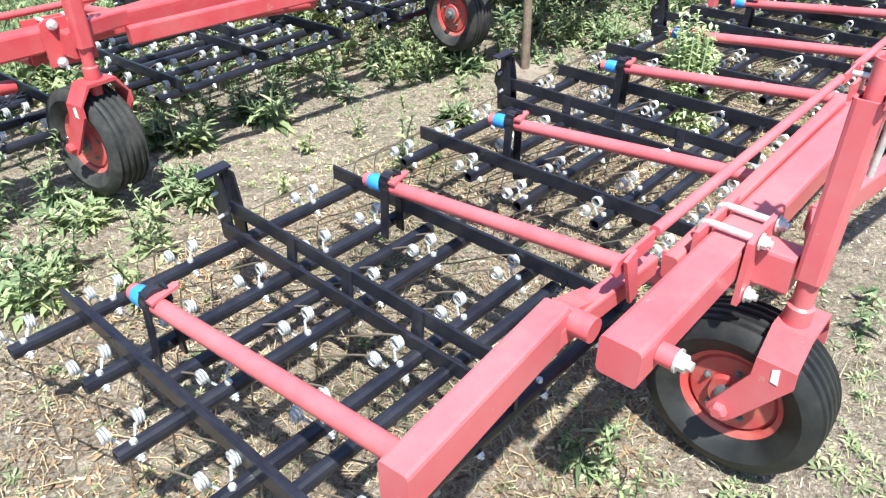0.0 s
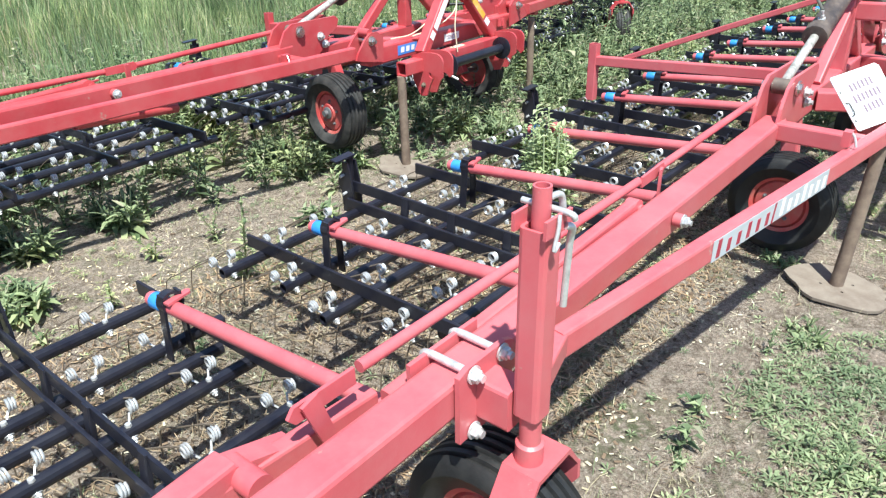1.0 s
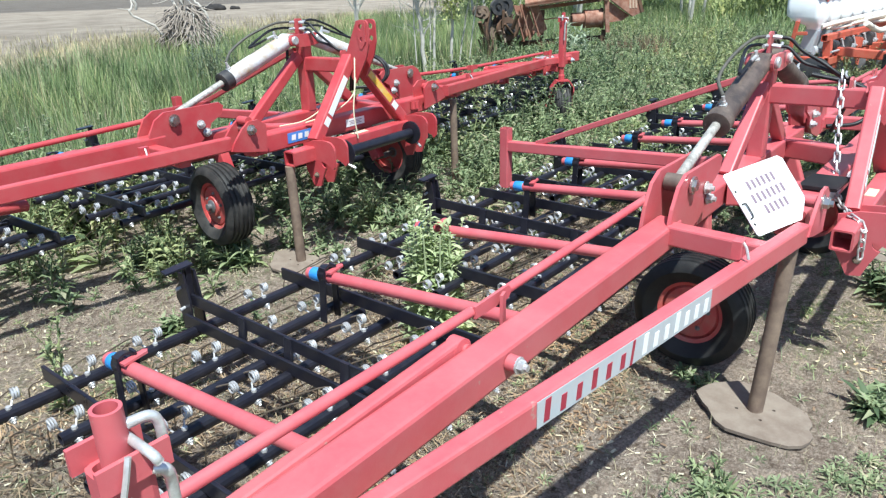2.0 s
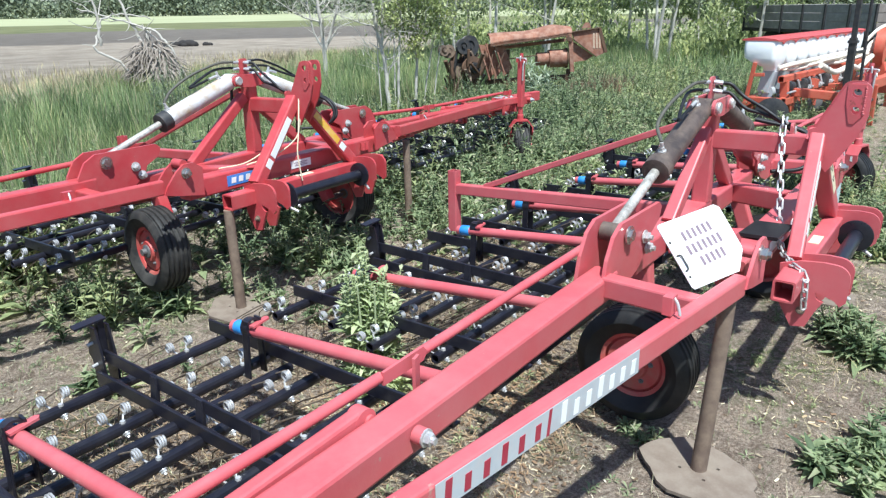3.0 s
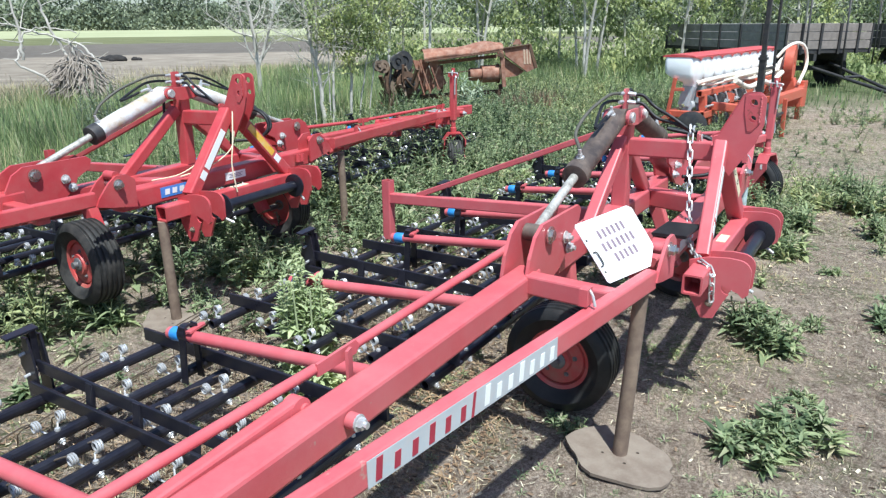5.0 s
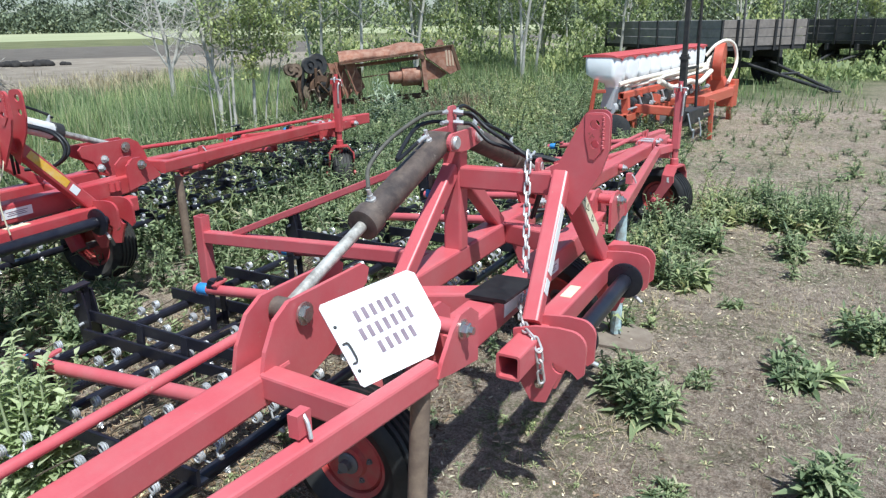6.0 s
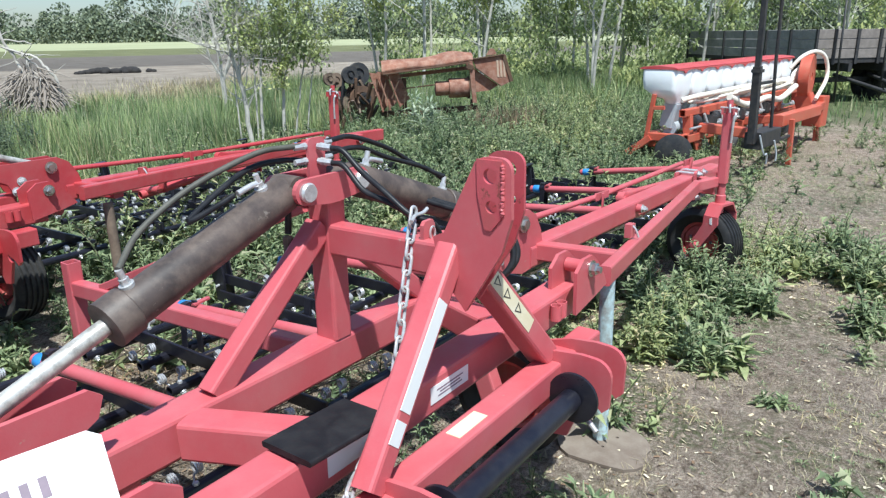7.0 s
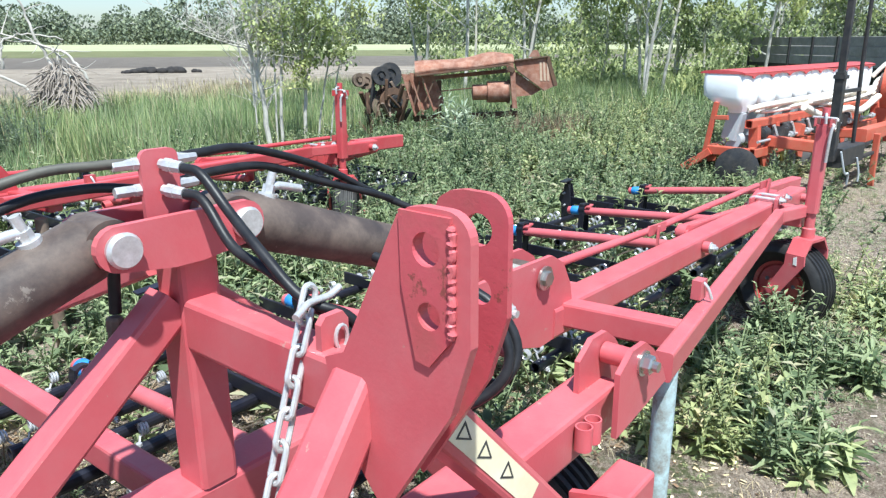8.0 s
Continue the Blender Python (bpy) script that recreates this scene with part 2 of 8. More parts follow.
    # a flat plate: outline (and holes) in the plane of a and b, thick across it
    def plate(self, outline, thick, origin=(0, 0, 0), a=(1, 0, 0), b=(0, 0, 1), holes=(), mark=0):
        a, b, origin = Vector(a), Vector(b), Vector(origin)
        out = a.cross(b).normalized()
        loops = [[Vector((x, y, 0)) for x, y in loop] for loop in (outline, *holes)]
        flat = [v for loop in loops for v in loop]
        tris = tessellate_polygon(loops)
        n = len(flat)
        verts = [origin + a * v.x + b * v.y + out * d for d in (thick / 2, -thick / 2) for v in flat]
        faces = []
        for i, j, k in tris:
            flip = (flat[j] - flat[i]).cross(flat[k] - flat[i]).z < 0
            faces.append((k, j, i) if flip else (i, j, k))
            faces.append((n + i, n + j, n + k) if flip else (n + k, n + j, n + i))
        base = 0
        for count, loop in enumerate(loops):
            m = len(loop)
            area = sum(loop[i].x * loop[(i + 1) % m].y - loop[(i + 1) % m].x * loop[i].y for i in range(m))
            for i in range(m):
                u, v = base + i, base + (i + 1) % m
                quad = (u, n + u, n + v, v)
                faces.append(quad if (area > 0) == (count == 0) else tuple(reversed(quad)))
            base += m
        return self.add(verts, faces, mark)

    # a body of revolution about the line through origin along axis: profile of (along, radius)
    def lathe(self, profile, origin, axis, sides=32, mark=0, closed=False):
        origin, axis = Vector(origin), Vector(axis).normalized()
        ref = Vector((0, 0, 1)) if abs(axis.z) < 0.9 else Vector((1, 0, 0))
        u = axis.cross(ref).normalized()
        v = axis.cross(u)
        n = len(profile)
        verts = [origin + axis * d + (u * math.cos(2 * math.pi * k / sides) + v * math.sin(2 * math.pi * k / sides)) * r for d, r in profile for k in range(sides)]
        rows = n if closed else n - 1
        faces = [(i * sides + k, i * sides + (k + 1) % sides, (i + 1) % n * sides + (k + 1) % sides, (i + 1) % n * sides + k) for i in range(rows) for k in range(sides)]
        if not closed:
            faces += [tuple(reversed(range(sides))), tuple(range((n - 1) * sides, n * sides))]
        return self.add(verts, faces, mark, sides > 8)

    # a hexagon bolt head with a washer and a stub of thread
    def bolt(self, place, way, size=0.012, mark=0):
        place, way = Vector(place), Vector(way).normalized()
        self.lathe([(0, size * 1.35), (size * 0.25, size * 1.35)], place, way, 14, mark)
        self.lathe([(size * 0.25, size), (size * 1.0, size), (size * 1.15, size * 0.8)], place, way, 6, mark)
        self.lathe([(size * 1.0, size * 0.55), (size * 1.7, size * 0.55)], place, way, 8, mark)
        return self


def arc(cx, cy, r, start, end, steps=8):
    return [(cx + r * math.cos(radians(start + (end - start) * i / steps)), cy + r * math.sin(radians(start + (end - start) * i / steps))) for i in range(steps + 1)]


def disc_hole(cx, cy, r, steps=16):
    return arc(cx, cy, r, 0, 360 * (steps - 1) / steps, steps - 1)


def curve_points(points, steps=8):
    """A smooth run of points through the given ones."""
    points = [Vector(p) for p in points]
    ends = [points[0] * 2 - points[1], *points, points[-1] * 2 - points[-2]]
    out = []
    for i in range(1, len(ends) - 2):
        a, b, c, d = ends[i - 1 : i + 3]
        for k in range(steps):
            t = k / steps
            out.append(0.5 * (2 * b + (c - a) * t + (2 * a - 5 * b + 4 * c - d) * t * t + (3 * b - a - 3 * c + d) * t ** 3))
    return out + [points[-1]]


def marks(shape_of, pitch, wide, high, slant=0.0, thick=0.0012):
    """A row of plain slanting bars in place of a maker's lettering: relative heights, bar by bar."""
    row = []
    start = -pitch * (len(shape_of) - 1) / 2
    for k, tall in enumerate(shape_of):
        x, top = start + k * pitch, high * tall
        row.append(Shape().plate([(x - wide / 2, 0), (x + wide / 2, 0), (x + wide / 2 + slant * top, top), (x - wide / 2 + slant * top, top)], thick, (0, -high / 2, 0), (1, 0, 0), (0, 1, 0)).mesh())
    return row


def thing(name, label, category, group="", m=None, kind=""):
    ob = new(name)
    if m is not None:
        ob.matrix_basis = m
    return tagged(ob, label, category, group, kind)

# ---- ground ----
FIELD_WAY = (math.cos(radians(57)), math.sin(radians(57)))
EDGE_WAY = (math.cos(radians(100)), math.sin(radians(100)))


def ground_z(x, y):
    near = 1.0 / (1.0 + (max(abs(x) - 5.0, 0) ** 2 + max(abs(y) - 4.0, 0) ** 2) / 30.0)
    z = 0.030 * noise.noise(Vector((x * 0.45, y * 0.45, 3.1))) * near + 0.016 * noise.noise(Vector((x * 1.9, y * 1.9, 7.7))) * near
    z += 0.010 * noise.noise(Vector((x * 7.0, y * 7.0, 1.2))) * near
    rise = min(max((y - 0.6) / 2.2, 0.0), 1.0)
    return z - 0.012 + 0.03 * rise * rise * (3 - 2 * rise)


def spaced(low, high, step, far, grow):
    out = list(np.arange(low, high + step / 2, step))
    d, v = step, out[-1]
    while v < far:
        d *= grow
        v += d
        out.append(v)
    d, v = step, out[0]
    head = []
    while v > -far:
        d *= grow
        v -= d
        head.append(v)
    return head[::-1] + out


def ground_material():
    mat, nodes, links, shader = material("soil_and_fields")
    at = nodes.new("ShaderNodeNewGeometry").outputs["Position"]

    def noise_at(scale, detail=6.0, rough=0.6):
        one = node(nodes, "ShaderNodeTexNoise", Scale=scale, Detail=detail, Roughness=rough)
        links.new(at, one.inputs["Vector"])
        return one.outputs["Fac"]

    def band(value, low, high):
        one = node(nodes, "ShaderNodeMapRange")
        one.interpolation_type = "SMOOTHSTEP"
        one.inputs["From Min"].default_value, one.inputs["From Max"].default_value = low, high
        links.new(value, one.inputs["Value"])
        return one.outputs["Result"]

    # broad lighter and darker stretches of soil come first
    soil = ramp(nodes, [(0.30, (0.265, 0.190, 0.145)), (0.48, (0.545, 0.425, 0.338)), (0.68, (0.730, 0.605, 0.495))])
    links.new(noise_at(1.7, 10.0, 0.74), soil.inputs["Fac"])
    crumbs = ramp(nodes, [(0.41, (0.105, 0.072, 0.054)), (0.51, (0.470, 0.368, 0.290)), (0.60, (0.85, 0.735, 0.61))])
    links.new(noise_at(75.0, 7.0, 0.85), crumbs.inputs["Fac"])
    colour = mixed(nodes, links, 0.60, soil.outputs["Color"], crumbs.outputs["Color"])
    # mottling over the lumps; the shade of their hollows is put into the colour
    lump_shade = ramp(nodes, [(0.34, (0.50, 0.465, 0.43)), (0.49, (1.0, 1.0, 1.0)), (0.66, (1.28, 1.25, 1.22))])
    links.new(noise_at(15.0, 7.0, 0.72), lump_shade.inputs["Fac"])
    times = nodes.new("ShaderNodeMix")
    times.data_type, times.blend_type = "RGBA", "MULTIPLY"
    times.inputs[0].default_value = 1.0
    links.new(colour, times.inputs[6])
    links.new(lump_shade.outputs["Color"], times.inputs[7])
    colour = times.outputs[2]
    chaff = node(nodes, "ShaderNodeTexVoronoi", Scale=150.0)
    links.new(at, chaff.inputs["Vector"])
    pale = ramp(nodes, [(0.14, (1, 1, 1)), (0.26, (0, 0, 0))])
    links.new(chaff.outputs["Distance"], pale.inputs["Fac"])
    litter = nodes.new("ShaderNodeMath")
    litter.operation = "MULTIPLY"
    links.new(pale.outputs["Color"], litter.inputs[0])
    links.new(band(noise_at(3.0), 0.36, 0.58), litter.inputs[1])
    colour = mixed(nodes, links, litter.outputs[0], colour, (0.66, 0.585, 0.465))
    # a thin green growth in patches
    green = nodes.new("ShaderNodeMath")
    green.operation = "MULTIPLY"
    links.new(band(noise_at(1.1, 5.0), 0.47, 0.68), green.inputs[0])
    links.new(band(noise_at(34.0, 5.0, 0.7), 0.42, 0.60), green.inputs[1])
    colour = mixed(nodes, links, green.outputs[0], colour, (0.16, 0.185, 0.085))
    # fields by distance, across the line of sight to the far wood
    split = nodes.new("ShaderNodeVectorMath")
    split.operation = "DOT_PRODUCT"
    links.new(at, split.inputs[0])
    split.inputs[1].default_value = (*FIELD_WAY, 0)
    wobble = nodes.new("ShaderNodeMath")
    wobble.operation = "MULTIPLY_ADD"
    links.new(noise_at(0.12), wobble.inputs[0])
    wobble.inputs[1].default_value = 7.0
    links.new(split.outputs["Value"], wobble.inputs[2])
    far = wobble.outputs[0]
    rough_grass = ramp(nodes, [(0.3, (0.11, 0.145, 0.060)), (0.7, (0.22, 0.235, 0.125))])
    links.new(noise_at(1.6), rough_grass.inputs["Fac"])
    dry = ramp(nodes, [(0.32, (0.250, 0.208, 0.168)), (0.68, (0.460, 0.390, 0.315))])
    links.new(noise_at(0.7, 9.0, 0.7), dry.inputs["Fac"])
    plough = ramp(nodes, [(0.3, (0.135, 0.116, 0.100)), (0.7, (0.205, 0.178, 0.152))])
    links.new(noise_at(0.9, 8.0), plough.inputs["Fac"])
    olive = ramp(nodes, [(0.3, (0.115, 0.125, 0.062)), (0.7, (0.215, 0.215, 0.110))])
    links.new(noise_at(0.3), olive.inputs["Fac"])
    crop = ramp(nodes, [(0.3, (0.32, 0.335, 0.195)), (0.7, (0.41, 0.415, 0.255))])
    links.new(noise_at(0.05), crop.inputs["Fac"])
    strip = nodes.new("ShaderNodeVectorMath")
    strip.operation = "DOT_PRODUCT"
    links.new(at, strip.inputs[0])
    strip.inputs[1].default_value = (*EDGE_WAY, 0)
    colour = mixed(nodes, links, band(far, 9.0, 12.0), colour, rough_grass.outputs["Color"])
    colour = mixed(nodes, links, band(strip.outputs["Value"], 10.6, 13.0), colour, dry.outputs["Color"])
    for low, high, tone in ((24.0, 27.5, dry), (40.0, 42.0, plough), (66.0, 68.0, olive), (106.0, 110.0, crop)):
        colour = mixed(nodes, links, band(far, low, high), colour, tone.outputs["Color"])
    links.new(colour, shader.inputs["Base Color"])
    shader.inputs["Roughness"].default_value = 0.95
    shader.inputs["Specular IOR Level"].default_value = 0.15
    lumps = nodes.new("ShaderNodeMath")
    lumps.operation = "ADD"
    links.new(noise_at(15.0, 10.0, 0.74), lumps.inputs[0])
    links.new(noise_at(160.0, 4.0, 0.7), lumps.inputs[1])
    raised = node(nodes, "ShaderNodeBump", Strength=1.0, Distance=0.04)
    links.new(lumps.outputs[0], raised.inputs["Height"])
    links.new(raised.outputs["Normal"], shader.inputs["Normal"])
    return mat


def build_ground():
    xs, ys = spaced(-5.2, 5.5, 0.055, 1400, 1.11), spaced(-2.6, 4.2, 0.055, 1400, 1.11)
    nx = len(xs)
    verts = [(x, y, ground_z(x, y)) for y in ys for x in xs]
    faces = [(j * nx + i, j * nx + i + 1, (j + 1) * nx + i + 1, (j + 1) * nx + i) for j in range(len(ys) - 1) for i in range(nx - 1)]
    tagged(part("ground", mesh_of(verts, faces), ground_material(), None, "dry tan soil with straw and chaff, running out to fields", 180), kind="structure", category="ground")


build_ground()

# ---- the harrow machines ----
HOSE_A, HOSE_B = (0.022, -0.07, 1.085), (0.016, -0.08, 1.042)


def lerp(a, b, t):
    return a + (b - a) * t


def beam_z(x):
    """Height of the main beam's middle at a distance from the machine's centre: the wings droop a little."""
    return lerp(0.615, 0.562, (abs(x) - 1.0) / 2.36)


def strut_place(x):
    """Middle of the slanting strut at a distance from the machine's centre."""
    t = (abs(x) - 0.80) / 2.03
    return lerp(-0.348, -0.040, t), lerp(0.640, 0.594, t)


def tyre_mesh(radius, wide, rim):
    w = wide / 2
    profile = [(-w * 0.62, rim), (-w * 0.80, rim + 0.012), (-w * 0.98, rim + 0.045), (-w, radius * 0.80), (-w * 0.93, radius * 0.91), (-w * 0.80, radius * 0.962)]
    marks = (-0.66, -0.33, 0.0, 0.33, 0.66)
    for g in marks:
        bulge = radius * (1.0 - 0.035 * g * g)
        profile += [(w * (g - 0.10), bulge), (w * (g - 0.055), bulge - 0.009), (w * (g + 0.055), bulge - 0.009), (w * (g + 0.10), bulge)]
    profile += [(w * 0.80, radius * 0.962), (w * 0.93, radius * 0.91), (w, radius * 0.80), (w * 0.98, rim + 0.045), (w * 0.80, rim + 0.012), (w * 0.62, rim)]
    return Shape().lathe(profile, (0, 0, 0), (1, 0, 0), 56, closed=True).mesh()


def rim_mesh(rim, wide, face):
    """A dished steel rim; face: the side (+1 or -1) that is dished out."""
    w = wide / 2
    shape = Shape()
    shape.lathe([(-w * 0.66, rim + 0.010), (-w * 0.60, rim + 0.013), (-w * 0.50, rim - 0.004), (w * 0.50, rim - 0.004), (w * 0.60, rim + 0.013), (w * 0.66, rim + 0.010),
                 (w * 0.52, rim - 0.014), (-w * 0.52, rim - 0.014)], (0, 0, 0), (1, 0, 0), 40, closed=True)
    d = face * w * 0.30
    shape.lathe([(d, rim - 0.012), (d + face * 0.014, rim * 0.80), (d + face * 0.016, rim * 0.45), (d + face * 0.03, rim * 0.40), (d + face * 0.03, 0.022),
                 (d, 0.022), (d - face * 0.008, rim * 0.45), (d - face * 0.008, rim - 0.012)], (0, 0, 0), (1, 0, 0), 40, closed=True)
    return shape.mesh()


def wheel(parent, place, face, rubber, radius=0.212, wide=0.155, rim=0.122):
    ob = part("wheel", rim_mesh(rim, wide, face), RIM_RED, parent, "dusty orange-red steel rim")
    ob.location = place
    part("tyre", tyre_mesh(radius, wide, rim), rubber, ob, "ribbed black rubber tyre")
    hub = Shape()
    hub.lathe([(-0.082, 0.017), (0.082, 0.017)], (0, 0, 0), (1, 0, 0), 16)
    hub.lathe([(face * 0.02, 0.034), (face * 0.058, 0.034), (face * 0.062, 0.028)], (0, 0, 0), (1, 0, 0), 20)
    part("hub", hub.mesh(), HUB_GREY, ob, "grey steel hub with axle")
    d = face * (wide / 2 * 0.30 + 0.014)
    for k in range(5):
        turn = 2 * math.pi * k / 5 + 0.4
        part("wheel_bolt", Shape().bolt((d, 0.066 * math.cos(turn), 0.066 * math.sin(turn)), (face, 0, 0), 0.0075).mesh(), HUB_GREY, ob)
    return ob


def caster(root, s, paint, turn=0.0, face=-1):
    """The castering wheel at a wing's end, in its clamp on the main beam."""
    x = s * 2.885
    z = beam_z(2.885)
    y = -0.120 if s < 0 else -0.142
    clamp = Shape()
    clamp.plate([(-0.085, -0.078), (0.085, -0.078), (0.085, 0.075), (0.06, 0.085), (-0.06, 0.085), (-0.085, 0.075)], 0.012, (x, -0.012, z), (1, 0, 0), (0, 0, 1))
    part("clamp_plate", clamp.mesh(), paint, root)
    part("clamp_plate", Shape().plate([(-0.105, -0.085), (0.105, -0.085), (0.105, 0.07), (-0.105, 0.07)], 0.010, (x, 0.090, z), (1, 0, 0), (0, 0, 1)).mesh(), paint, root)
    for d in (-0.046, 0.046):
        loop = Shape()
        loop.tube(curve_points([(x + d, -0.044, z + 0.066), (x + d, 0.03, z + 0.067), (x + d, 0.092, z + 0.066), (x + d, 0.106, z + 0.045), (x + d, 0.106, z - 0.05), (x + d, 0.092, z - 0.066), (x + d, -0.044, z - 0.066)], 4), 0.0085, 10)
        loop.bolt((x + d, -0.020, z + 0.066), (0, -1, 0), 0.014).bolt((x + d, -0.020, z - 0.066), (0, -1, 0), 0.014)
        part("u_bolt", loop.mesh(), ZINC, root, "galvanised U-bolt with nuts")
    part("caster_arm", Shape().bar((x, -0.018, z), (x, y + 0.03, z), 0.07, 0.090, 0.008).mesh(), paint, root)
    low = 0.0
    sleeve = Shape()
    sleeve.bar((x, y, 0.572), (x, y, 0.955 - low), 0.054, 0.054, 0.010, (0, 1, 0), hollow=0.006)
    part("caster_post", sleeve.mesh(), paint, root)
    stem = Shape().pipe((x, y, 0.40), (x, y, 1.025 - low), 0.0160)
    stem.lathe([(0.40, 0.0160), (0.402, 0.0215), (0.44, 0.0215), (0.445, 0.028), (0.50, 0.028), (0.505, 0.0215), (0.572, 0.0215)], (x, y, 0), (0, 0, 1), 20)
    part("stem", stem.mesh(), paint, root)
    for d in (-0.030, 0.030):
        part("lock_bracket", Shape().plate([(-0.036, -0.016), (0.042, -0.016), (0.042, 0.016), (-0.036, 0.016)], 0.006, (x, y + d, 0.965 - low), (1, 0, 0), (0, 0, 1)).mesh(), paint, root)
    pin = Shape().tube(curve_points([(x - s * 0.012, y + 0.045, 0.985 - low), (x - s * 0.014, y - 0.042, 0.983 - low), (x - s * 0.018, y - 0.052, 0.972 - low)], 5), 0.0055, 10)
    part("lock_pin", pin.mesh(), ZINC, root, "worn zinc lock pin")
    handle = Shape().tube(curve_points([(x - s * 0.018, y - 0.036, 0.958 - low), (x - s * 0.028, y - 0.042, 0.952 - low), (x - s * 0.034, y - 0.036, 0.92 - low), (x - s * 0.033, y - 0.032, 0.80 - low)], 6), 0.0066, 10)
    handle.tube(curve_points([(x - s * 0.012, y - 0.004, 1.000 - low), (x - s * 0.036, y - 0.010, 1.000 - low), (x - s * 0.044, y - 0.012, 0.988 - low), (x - s * 0.044, y - 0.014, 0.962 - low)], 6), 0.0060, 10)
    part("handle", handle.mesh(), ZINC, root, "worn bent steel handle")
    clip = Shape().tube(curve_points([(x + s * 0.004, y - 0.036, 0.985 - low), (x + s * 0.012, y - 0.040, 0.965 - low), (x + s * 0.022, y - 0.040, 0.93 - low), (x + s * 0.010, y - 0.042, 0.94 - low)], 5), 0.0035, 8)
    part("clip", clip.mesh(), ZINC, root)
    # the bent fork: a saddle under the stem and two cheeks down to the axle, turned with the wheel
    trail = Matrix.Translation((x + 0.016 if s < 0 and paint is RED else x, y - 0.008, 0)) @ pose(0, 0, 0, 0, 0, turn)
    hub_y = 0.085
    fork = new("fork")
    fork.parent = root
    fork.matrix_basis = trail
    saddle = Shape().plate([(-0.100, 0.395), (-0.094, 0.392), (-0.052, 0.447), (0.052, 0.447), (0.094, 0.392), (0.100, 0.395), (0.057, 0.459), (-0.057, 0.459)], 0.084, (0, 0, 0), (1, 0, 0), (0, 0, 1))
    part("fork_saddle", saddle.mesh(), paint, fork)
    for side in (-1, 1):
        cheek = Shape().plate([(-0.042, 0.396), (-0.044, 0.352), (hub_y - 0.030, 0.198), *arc(hub_y, 0.212, 0.032, 200, 350, 6), (0.044, 0.345), (0.042, 0.396)], 0.010, (side * 0.098, 0, 0), (0, 1, 0), (0, 0, 1))
        cheek.lathe([(0, 0.02), (side * 0.016, 0.02), (side * 0.02, 0.014)], (side * 0.103, hub_y, 0.212), (1, 0, 0), 6)
        part("fork_cheek", cheek.mesh(), paint, fork)
        part("wear_mark", Shape().plate([(-0.008, -0.020), (0.008, -0.017), (0.010, 0.014), (-0.004, 0.021)], 0.0016, (side * 0.104, -0.005, 0.368), (0, 1, 0), (0, 0, 1)).mesh(), WHITE, fork, "white wear mark")
    wheel(fork, (0, hub_y, 0.212), face, TYRE_DARK if paint is RED else RUBBER)


BAR_PLACES = (3.73, 2.97, 2.36, 1.60, 0.99, 0.26)


def red_bar(root, x, y0, z0, paint):
    """A round carrying bar that runs back from the frame and holds a harrow section."""
    top = Vector((x, 1.118, 0.403))
    foot = Vector((x, y0, z0))
    way = (top - foot).normalized()
    part("carrying_bar", Shape().tube([foot, top - way * 0.004, top], [0.0215, 0.0215, 0.018], 20).mesh(), paint, root)
    part("blue_sleeve", Shape().lathe([(-0.048, 0.0235), (-0.046, 0.025), (0.0, 0.0255), (0.004, 0.0235)], top - way * 0.028, way, 24).mesh(), BLUE, root, "blue plastic sleeve on the bar's end")
    key = Shape().plate([(-0.03, -0.013), (0.05, -0.013), (0.058, 0), (0.05, 0.013), (-0.03, 0.013)], 0.007, top - way * 0.125 + Vector((0.006, 0, 0.026)), (1, 0.25, 0), (0.0, 1, -0.1))
    part("key_plate", key.mesh(), paint, root)


